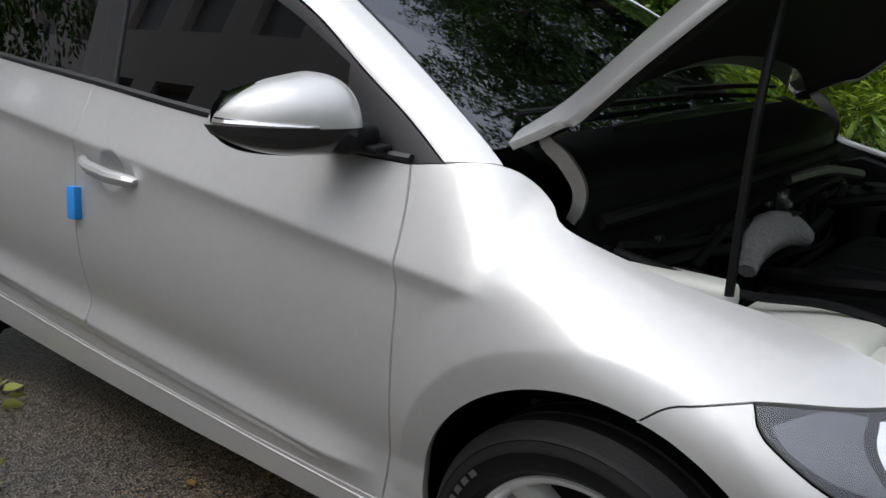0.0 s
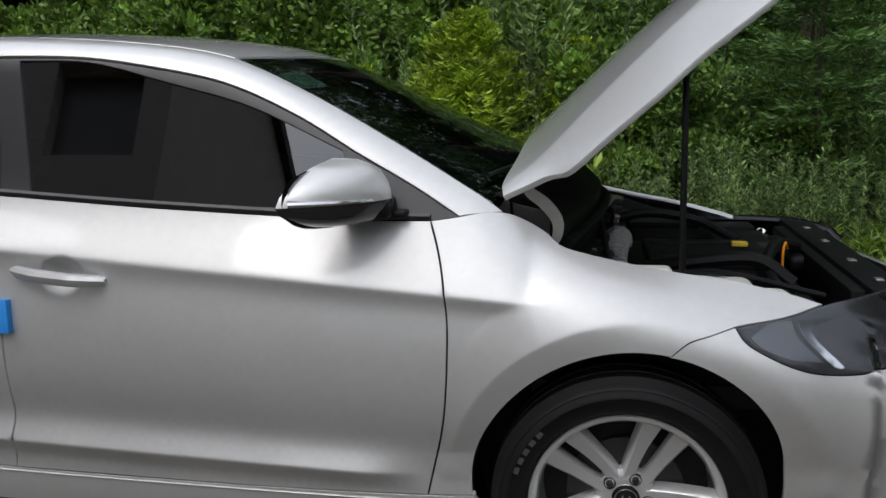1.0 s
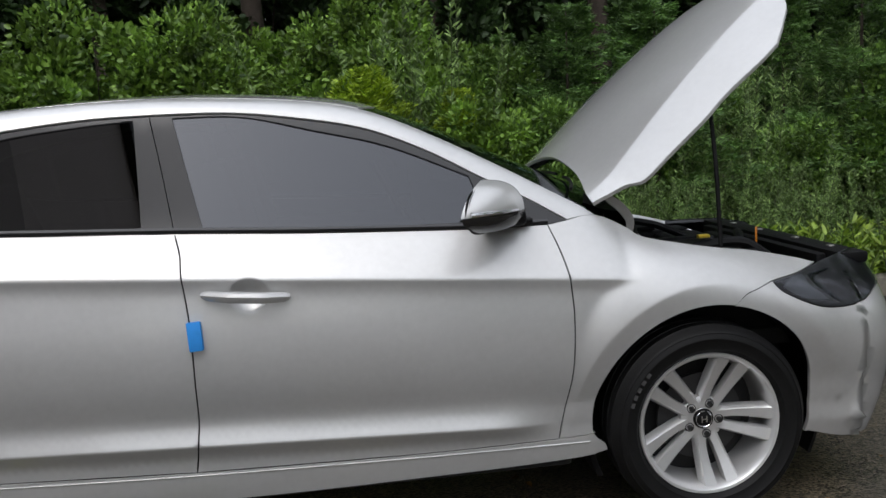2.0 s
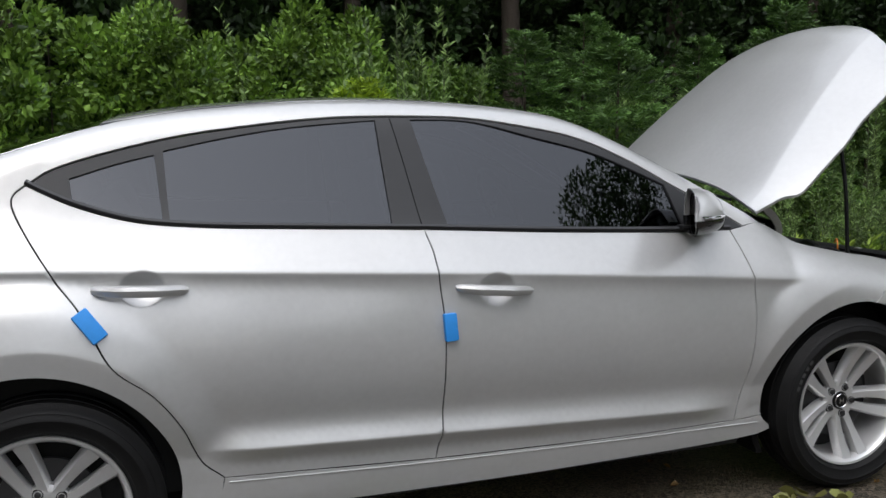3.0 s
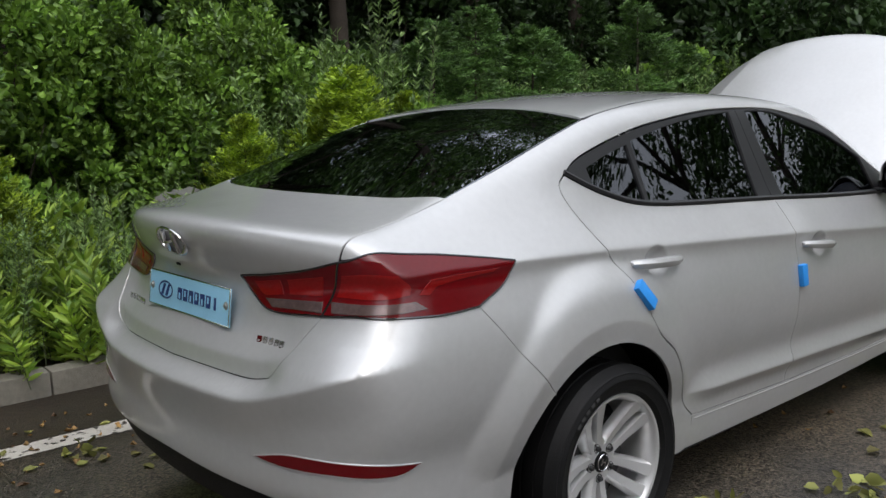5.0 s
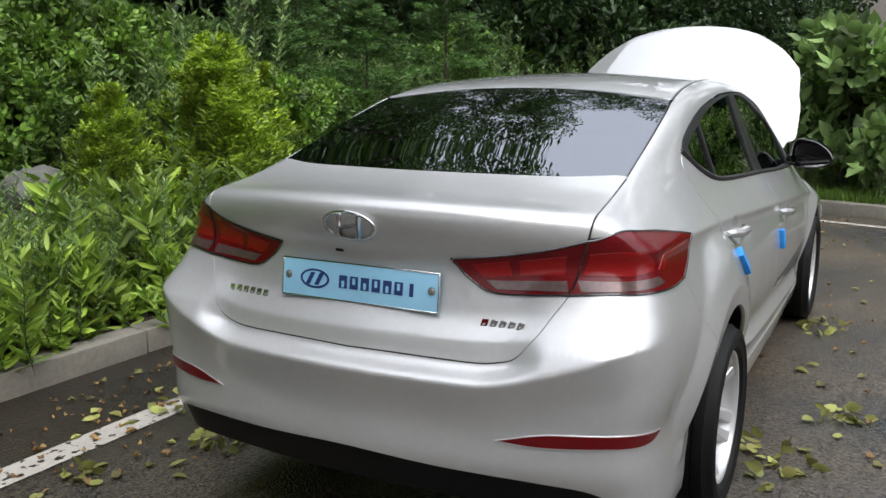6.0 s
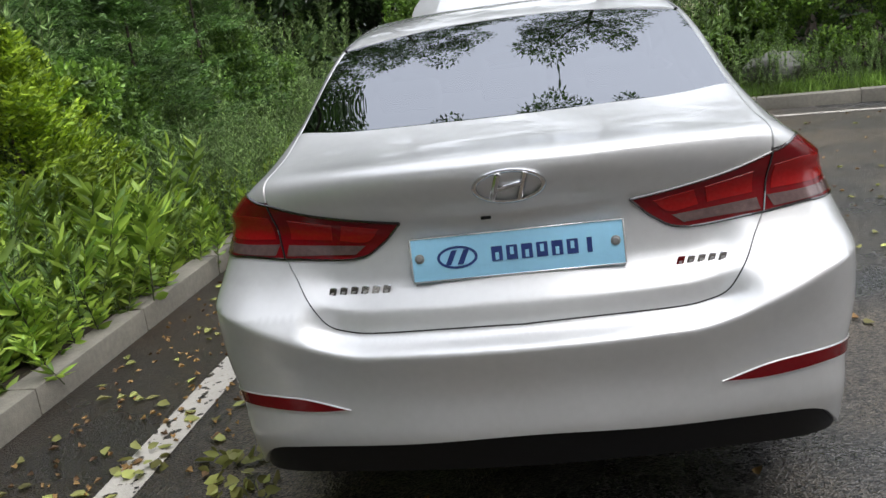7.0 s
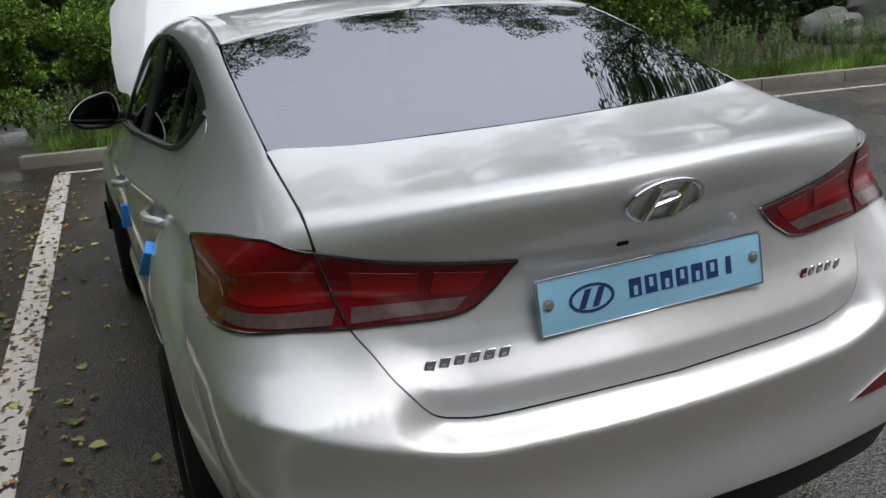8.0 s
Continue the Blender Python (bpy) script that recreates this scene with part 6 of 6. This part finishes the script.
def conifer(name, label, mat, seed, rad, h, n, per, spray=0.5, ll=0.055, lw=0.015, rise=0.3):
    """A conifer of flat needled branches in layers round a centre stem."""
    rng = np.random.default_rng(seed)
    e = empty(name, label, "conifer")
    part("trunk", tube_bm([(0, 0, -0.05), (0.02, 0.01, h * 0.5), (0, 0, h * 0.93)], lambda f: 0.035 * (1 - 0.85 * f), 7, 0.2), BARK, e)
    P, D = [], []
    for i in range(n):
        f = rng.uniform(0.02, 1)
        a = rng.uniform(0, 2 * math.pi)
        reach_ = rad * (1 - f) ** 0.7 * rng.uniform(0.75, 1.1) + 0.10
        tilt = rise + 0.35 * f + rng.normal() * 0.08
        out = np.array((math.cos(a) * math.cos(tilt), math.sin(a) * math.cos(tilt), math.sin(tilt)))
        wide = np.array((-math.sin(a), math.cos(a), 0.0))
        t, u = rng.uniform(0.2, 1, per) ** 0.7, rng.uniform(-1, 1, per)
        o = np.array((0.0, 0.0, 0.12 + (h - 0.25) * f))
        p = o + out * (reach_ * t)[:, None] + wide * (u * spray * reach_ * (1.08 - t))[:, None] + rng.normal(size=(per, 3)) * 0.014
        p[:, 2] -= 0.16 * reach_ * t ** 2 * (1 - rise)
        P.append(p)
        D.append(out * 0.7 + wide * (0.8 * np.sign(u))[:, None] + rng.normal(size=(per, 3)) * 0.3)
    leaves("crown", np.vstack(P), np.vstack(D), ll, lw, mat, e, rng, 0.05)
    return e


def weed_patch(name, label, seed, n, h, spread, mat, ll, lw, per=46, lean=0.16, category="weeds", head=None):
    """A patch of upright stems with leaves along them."""
    rng = np.random.default_rng(seed)
    e = empty(name, label, category)
    bms, P, D, H, HD = [], [], [], [], []
    for i in range(n):
        b = rng.normal(size=2) * spread
        hh = h * rng.uniform(0.6, 1.15)
        tip = np.array((b[0] + rng.normal() * lean * hh, b[1] + rng.normal() * lean * hh, hh))
        base = np.array((b[0], b[1], -0.03))
        bms.append(tube_bm([tuple(base), tuple(base * 0.5 + tip * 0.5 + (0, 0, 0.02)), tuple(tip)], lambda f: 0.005 * (1 - 0.7 * f), 4, 0.3))
        t = rng.uniform(0.12, 1.0, per)
        p = base + (tip - base) * t[:, None]
        a = rng.uniform(0, 2 * math.pi, per)
        d = np.stack([np.cos(a), np.sin(a), 0.35 + 0.6 * t + rng.normal(size=per) * 0.25], 1)
        P.append(p)
        D.append(d)
        if head:
            k = 26
            H.append(tip + rng.normal(size=(k, 3)) * (0.05, 0.05, 0.07))
            HD.append(rng.normal(size=(k, 3)) + (0, 0, 0.6))
    tagged(part("stem", join_bm(*bms), STEM, e), kind="stuff")
    leaves("crown", np.vstack(P), np.vstack(D), ll, lw, mat, e, rng, 0.2)
    if head:
        leaves("seed_heads", np.vstack(H), np.vstack(HD), 0.03, 0.018, head, e, rng, label="pale seed heads")
    return e


def tree(name, label, seed, h, crown_z, rad, n, per, ll, trunk=0.16):
    rng = np.random.default_rng(seed)
    e = empty(name, label, "tree")
    lean = rng.normal(size=2) * 0.25
    spine = [(0, 0, -0.2), (lean[0] * 0.4, lean[1] * 0.4, h * 0.4), (lean[0], lean[1], h * 0.95)]
    bms = [tube_bm(spine, lambda f: trunk * (1 - 0.85 * f), 10, 0.4)]
    c, r = clumps(rng, n, rad, rad, crown_z, h, 0.22 * rad, 0.55, 1.0)
    for i in range(0, n, max(1, n // 16)):
        t = c[i]
        f = min(0.9, max(0.15, (t[2] - 0.25 * rad) / h))
        s = np.array((lean[0] * f, lean[1] * f, h * f * 0.9))
        bms.append(tube_bm([tuple(s), tuple(s * 0.45 + t * 0.55 + (0, 0, 0.1)), tuple(t)], lambda q: trunk * 0.36 * (1 - 0.85 * q), 6, 0.4))
    part("trunk", join_bm(*bms), BARK, e)
    p, d = shell_leaves(rng, c, r, per)
    d[:, 2] -= 0.2
    leaves("crown", p, d, ll, ll * 0.55, L_TREE, e, rng)
    return e


def scatter(kinds, spots, rng, base):
    """Sets out copies of the kinds at the spots (x, y, z, scale, kind)."""
    used = set()
    for x, y, z, s, k in spots:
        e = kinds[k]
        m = pose(x, y, z, 0, 0, rng.uniform(0, 360))
        if k in used:
            o = copy_thing(e, m)
            o.name = e.name.split(".")[0]
        else:
            o = e
            o.matrix_basis = m
            used.add(k)
        o.scale = (s, s, s * rng.uniform(0.92, 1.08))
    for k, e in enumerate(kinds):
        if k not in used:
            for c in list(e.children_recursive) + [e]:
                bpy.data.objects.remove(c)


rng = random.Random(11)
VINE = [bush("hedge_bush", "bright green broad-leaved bush grown over with vines", "bush", L_VINE, 20 + i, 0.75, 0.62, 2.0 + 0.2 * i, 42, 260, 0.070, 0.050, 0.25) for i in range(3)]
YEW = [conifer("yew_bush", "yellow-green feathery yew bush", L_YEW, 30 + i, 0.78, 1.75 + 0.25 * i, 190, 105, 0.45, 0.055, 0.016, 0.65) for i in range(2)]
FIR = [conifer("dark_conifer", "dark green feathery conifer shrub", L_FIR, 40 + i, 0.98, 2.3 + 0.3 * i, 130, 150, 0.55, 0.060, 0.014, 0.15) for i in range(2)]
WEED = [weed_patch("weed_patch", "tall grey-green weeds with narrow leaves", 50 + i, 42, 1.15 + 0.15 * i, 0.24, L_WEED, 0.062, 0.015, 90) for i in range(2)]
LOW = [weed_patch("border_plant", "light green leafy border plants at the kerb", 60 + i, 30, 0.52, 0.21, L_LOW, 0.120, 0.033, 44, 0.22, "plant") for i in range(3)]
BACK = [bush("woodland_bush", "woodland bush with deep shade painted into its leaf colour", "bush", L_WOOD_SHADE, 70 + i, 1.5, 1.3, 3.3, 60, 120, 0.12, 0.075, 0.42) for i in range(2)]

SHRUB = [bush("shrub", "mid-green small-leaved shrub in the hedge", "bush", L_SHRUB, 120 + i, 0.62, 0.55, 1.7 + 0.25 * i, 44, 250, 0.055, 0.032, 0.20, 0.55) for i in range(2)]
TALL = [weed_patch("tall_weeds", "tall pale grey-green weeds in the hedge", 130 + i, 34, 1.75 + 0.2 * i, 0.26, L_WEED, 0.075, 0.020, 110, 0.10) for i in range(2)]
hedge = []
x = -8.0
while x < 8.5:
    y0 = kerb_y(x)
    # front row: low towards the car's rear, a mixed thicket ahead of it
    d = rng.uniform(1.05, 1.35)
    if x < -1.7:
        hedge.append((x, y0 + d, bank(d) - 0.02, rng.uniform(0.50, 0.68), rng.choice((0, 1, 7, 8, 10))))
    elif x > 0.9:
        hedge.append((x, y0 + d, bank(d) - 0.02, rng.uniform(0.62, 0.84), rng.choice((7, 8, 9, 10, 7, 8) if x > 1.5 else (7, 8, 9, 10, 0, 7))))
    # tall row: vine-covered bushes, then shrubs and weeds
    d = rng.uniform(1.9, 2.3)
    k = rng.choice((0, 1, 2)) if x < 0.2 else rng.choice((7, 8, 9, 10, 0, 2) if x < 1.8 else (7, 8, 0, 6, 10, 9))
    hedge.append((x + 0.3, y0 + d, bank(d) - 0.05, rng.uniform(0.80, 0.95) if k > 2 else rng.uniform(0.80, 0.95), k))
    d = rng.uniform(2.7, 3.2)
    hedge.append((x, y0 + d, bank(d) - 0.1, rng.uniform(0.82, 0.95) if x < 0.8 else rng.uniform(0.70, 0.84), rng.choice((0, 1, 2)) if x < 0.8 else rng.choice((7, 8, 6, 5))))
    x += rng.uniform(0.55, 0.75)
# yellow-green yews beside the car's rear, dark conifers beside its front
hedge += [(0.46, 2.95, 0.16, 0.98, 3), (-0.30, 3.15, 0.16, 0.66, 4), (0.05, 3.35, 0.16, 0.80, 9), (0.75, 3.25, 0.16, 0.95, 10), (-2.1, 2.95, 0.16, 0.62, 4), (1.15, 3.1, 0.16, 0.7, 4),
          (2.65, 3.1, 0.16, 0.92, 5), (4.35, 3.2, 0.15, 0.92, 6), (5.5, 3.4, 0.15, 0.85, 5)]
scatter(VINE + YEW + FIR + SHRUB + TALL, hedge, rng, 0)
spots = []
x = -6.5
while x < 7.0:
    for d in (0.45, 0.75) if x < 0.8 else (0.24, 0.50, 0.80):
        spots.append((x + rng.uniform(-0.15, 0.15), kerb_y(x) + d + rng.uniform(-0.1, 0.1), 0.10, rng.uniform(0.4, 0.68) if x < 1 else rng.uniform(0.35, 0.7), rng.choice((0, 1))))
    x += 0.5
scatter(WEED, spots, rng, 0)
spots = []
x = -6.0
while x < 5.5:
    if x >= 0.9:
        spots.append((x, kerb_y(x) + 0.26 + rng.uniform(-0.06, 0.10), 0.09, rng.uniform(0.5, 0.75), rng.choice((0, 1, 2))))
    else:
        spots.append((x, kerb_y(x) + 0.44 + rng.uniform(-0.06, 0.08), 0.09, rng.uniform(0.7, 1.05), rng.choice((0, 1, 2))))
        spots.append((x + 0.15, kerb_y(x) + 0.74 + rng.uniform(-0.06, 0.08), 0.10, rng.uniform(0.9, 1.35), rng.choice((0, 1, 2))))
    x += 0.27
scatter(LOW, spots, rng, 0)
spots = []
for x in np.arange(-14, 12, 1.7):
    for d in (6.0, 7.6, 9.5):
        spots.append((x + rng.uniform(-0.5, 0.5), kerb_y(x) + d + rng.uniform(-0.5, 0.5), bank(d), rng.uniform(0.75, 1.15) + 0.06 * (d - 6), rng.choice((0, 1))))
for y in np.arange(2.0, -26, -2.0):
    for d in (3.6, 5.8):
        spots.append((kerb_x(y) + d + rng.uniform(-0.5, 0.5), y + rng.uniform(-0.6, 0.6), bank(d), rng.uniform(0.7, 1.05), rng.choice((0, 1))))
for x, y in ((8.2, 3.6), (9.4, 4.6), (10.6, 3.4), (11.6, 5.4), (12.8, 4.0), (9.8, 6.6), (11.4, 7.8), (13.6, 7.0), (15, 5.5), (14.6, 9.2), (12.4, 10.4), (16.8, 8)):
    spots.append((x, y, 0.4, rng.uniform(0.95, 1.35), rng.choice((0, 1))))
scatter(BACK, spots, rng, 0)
# woodland behind, and trees round the open side of the car park
TREES = [tree("woodland_tree", "tall woodland tree with a bare dark trunk", 80 + i, 10.5 + i, 3.8, 2.9, 64, 270, 0.115) for i in range(3)]
spots = [(-9, 9.0, 0.8, 0.85, 0), (-5.5, 10.2, 0.9, 0.85, 1), (-2.2, 9.4, 0.8, 0.8, 2), (0.8, 10.6, 0.9, 0.8, 0), (3.6, 10.0, 0.9, 0.75, 1), (7.0, 10.4, 0.9, 0.8, 2), (-12, 11, 0.9, 1.0, 1), (10.4, 6.2, 0.6, 1.0, 0),
         (13.0, 5.6, 0.5, 1.1, 1), (11.0, -12.0, 0.5, 0.92, 0), (9.3, -11.0, 0, 0.80, 2), (8.4, -14.0, 0, 0.75, 1), (13.0, -9.2, 0.5, 0.90, 0), (12.0, -1.4, 0.5, 0.95, 2), (12.8, -6.0, 0.5, 0.95, 1), (11.6, 2.6, 0.5, 0.95, 0), (9.5, -15, 0.5, 0.8, 1), (-3.8, 14, 1, 0.9, 2), (2.0, 14.5, 1, 0.85, 0), (8.4, 14, 1, 0.9, 1),
         (-8, 15, 1, 0.9, 0), (5, 16, 1, 0.85, 0), (-13, 16, 1, 1.0, 1), (-17, 11, 0.8, 1.0, 2), (12, 13, 1, 1.0, 2), (-5.8, 6.2, 0.5, 0.72, 2),
         # first six: unseen, added behind the car to darken hood and rear bumper
         (-19.0, -3.6, 0, 1.3, 0), (-13.5, -0.6, 0, 1.2, 1), (-14.5, 2.8, 0, 1.25, 0), (-13.0, 6.4, 0.4, 1.15, 2), (-10.8, 1.0, 0, 1.0, 2), (-10.2, 4.6, 0.4, 0.95, 0), (9.2, 9.0, 0.9, 0.9, 0), (6.2, 12.4, 1, 1.0, 2), (11.2, 11.0, 1, 1.05, 1), (4.6, 13.0, 1, 0.95, 0), (8.6, 12.0, 1, 0.8, 1), (6.5, -19, 0, 0.85, 0), (0.5, -22, 0, 0.8, 1), (-22, 6, 0, 1.0, 0), (12, -22, 0, 1.0, 2)]
# row with crowns out of view, added to shade the understory and darken reflections
for x in np.arange(-9.0, 9.5, 2.1):
    spots.append((x + rng.uniform(-0.4, 0.4), kerb_y(x) + 5.2 + rng.uniform(-0.3, 0.5), 0.6, rng.uniform(0.82, 0.95), rng.choice((0, 1, 2))))
scatter(TREES, spots, rng, 0)

# behind the front kerb: big-leaved bush, pale seed heads, grass, rocks
BIGLEAF = bush("big_leaved_bush", "bush with large round grey-green leaves", "bush", L_WEED, 91, 0.75, 0.6, 1.9, 26, 42, 0.20, 0.17, 0.30)
BIGLEAF.matrix_basis = pose(kerb_x(-0.8) + 0.95, -0.75, 0.12)
SEED = weed_patch("flowering_weeds", "tall weeds with pale seed heads", 92, 40, 1.5, 0.30, L_WEED, 0.08, 0.03, 50, 0.12, "weeds", L_FLOWER)
SEED.matrix_basis = pose(kerb_x(-1.9) + 0.8, -1.85, 0.12)
front = []
y = 1.4
while y > -20:
    front.append((kerb_x(y) + rng.uniform(1.2, 2.0) + (2.2 if -11.5 < y < -6.5 else 0), y, bank(1.4), rng.uniform(0.6, 0.9), rng.choice((0, 1, 2))))
    y -= rng.uniform(0.8, 1.1)
for x, y, z, s, k in front:
    o = copy_thing(VINE[k], pose(x, y, z, 0, 0, rng.uniform(0, 360)))
    o.name, o.scale = "hedge_bush", (s, s, s)
for i in range(26):
    y = 1.3 - i * 0.42
    o = copy_thing(WEED[i % 2], pose(kerb_x(y) + rng.uniform(0.4, 0.7), y, 0.10, 0, 0, rng.uniform(0, 360)))
    s = rng.uniform(0.3, 0.6)
    o.name, o.scale = "weed_patch", (s, s, s)


def rock(x, y, z, r, seed):
    bm = bmesh.new()
    bmesh.ops.create_icosphere(bm, subdivisions=3, radius=r)
    for v in bm.verts:
        k = 1 + 0.35 * noise.noise(v.co * (1.6 / r) + Vector((seed, 0, 0))) + 0.12 * noise.noise(v.co * (5 / r) + Vector((seed, 4, 0)))
        v.co *= k
        v.co.z *= 0.72
    bmesh.ops.translate(bm, vec=(x, y, z), verts=bm.verts)
    tagged(part("rock", bm, ROCK, None), "pale weathered garden rock among the plants", "rock", "rocks")


for i, (x, y, z, r) in enumerate(((-0.62, 3.45, 0.46, 0.36), (-1.15, 3.50, 0.34, 0.34), (-0.66, 3.45, 0.74, 0.22), (kerb_x(-8.7) + 2.3, -8.8, 0.35, 0.46), (kerb_x(-9.5) + 2.3, -9.6, 0.45, 0.62), (kerb_x(-2.6) + 0.8, -2.7, 0.3, 0.32))):
    rock(x, y, z, r, i * 3.3)

# grass along the front kerb and fallen leaves on the asphalt
g = np.random.default_rng(5)
n = 26000
gy = g.uniform(-14, 1.3, n)
gx = kerb_x(gy) + 0.16 + np.abs(g.normal(size=n)) * 0.6
gp = np.stack([gx, gy, np.full(n, 0.09)], 1)
grass = leaves("grass", gp, np.stack([g.normal(size=n) * 0.4, g.normal(size=n) * 0.4, np.ones(n)], 1), 0.16, 0.012, L_GRASS, None, g)
tagged(grass, "long green grass behind the front kerb", "grass", kind="stuff")


def litter(name, n, mat, ll, lw, box, seed, label):
    g = np.random.default_rng(seed)
    p = np.stack([g.uniform(box[0], box[1], n), g.uniform(box[2], box[3], n), np.full(n, 0.006)], 1)
    a = g.uniform(0, 2 * math.pi, n)
    d = np.stack([np.cos(a), np.sin(a), g.normal(size=n) * 0.06], 1)
    L, W = ll * g.uniform(0.5, 1.3, n), lw * g.uniform(0.6, 1.3, n)
    vs, fs = [], []
    for i in range(n):
        s = np.array((-d[i][1], d[i][0], 0))
        lift = [0.002 + 0.018 * g.uniform() for _ in range(4)]
        k = len(vs)
        ring_ = [(0, 0), (0.25, 0.42), (0.6, 0.5), (1, 0), (0.6, -0.5), (0.25, -0.42)]
        vs.append(p[i] + d[i] * L[i] * 0.45)
        for j, (u, v) in enumerate(ring_):
            vs.append(p[i] + d[i] * L[i] * u + s * W[i] * v + (0, 0, 0.004 + 0.016 * g.uniform() * abs(v) * 2))
        fs += [(k, k + 1 + j, k + 1 + (j + 1) % 6) for j in range(6)]
    return tagged(link_mesh(name, vs, fs, mat), label, "leaves", kind="stuff")


litter("fallen_leaves", 190, L_FALLEN, 0.062, 0.042, (-3.6, 5.4, 0.95, 2.05), 3, "yellow-green fallen leaves scattered on asphalt")
litter("fallen_leaves", 130, L_FALLEN, 0.06, 0.042, (-4.5, 5.0, -5.0, -0.9), 4, "yellow-green fallen leaves scattered on asphalt")
litter("dry_leaves", 420, L_BROWN, 0.042, 0.026, (-4.5, 5.4, -4.0, 2.0), 6, "brown dry leaves scattered on asphalt")
litter("leaf_crumbs", 650, L_BROWN, 0.030, 0.020, (-4.2, 5.0, 1.15, 2.05), 8, "brown crumbled leaves gathered along the kerb")


def leaf_clump(x, y, r, n, seed):
    """A fallen sprig of green leaves lying in a loose heap."""
    g = np.random.default_rng(seed)
    e = empty("leaf_clump", "small heap of fresh green leaves on asphalt", "leaves", "leaf heaps")
    a = g.uniform(0, 2 * math.pi, n)
    w = r * np.sqrt(g.uniform(0, 1, n))
    p = np.stack([w * np.cos(a) * 1.4, w * np.sin(a) * 0.8, g.uniform(0.008, 0.05, n) * (1.2 - w / r)], 1)
    d = np.stack([np.cos(a + g.normal(size=n) * 0.7), np.sin(a + g.normal(size=n) * 0.7), g.uniform(-0.05, 0.25, n)], 1)
    leaves("fresh_foliage", p, d, 0.066, 0.046, L_FALLEN, e, g, 0.12)
    e.matrix_basis = pose(x, y, 0.004, 0, 0, g.uniform(0, 360))


for i, (x, y, r, n) in enumerate(((-1.68, 1.08, 0.17, 46), (-1.52, 1.50, 0.09, 10), (-0.85, -0.98, 0.13, 22), (-1.08, -1.0, 0.08, 9), (-0.33, -1.16, 0.10, 20), (1.12, -0.98, 0.13, 26), (-2.2, 1.38, 0.10, 9))):
    leaf_clump(x, y, r, n, 300 + i)
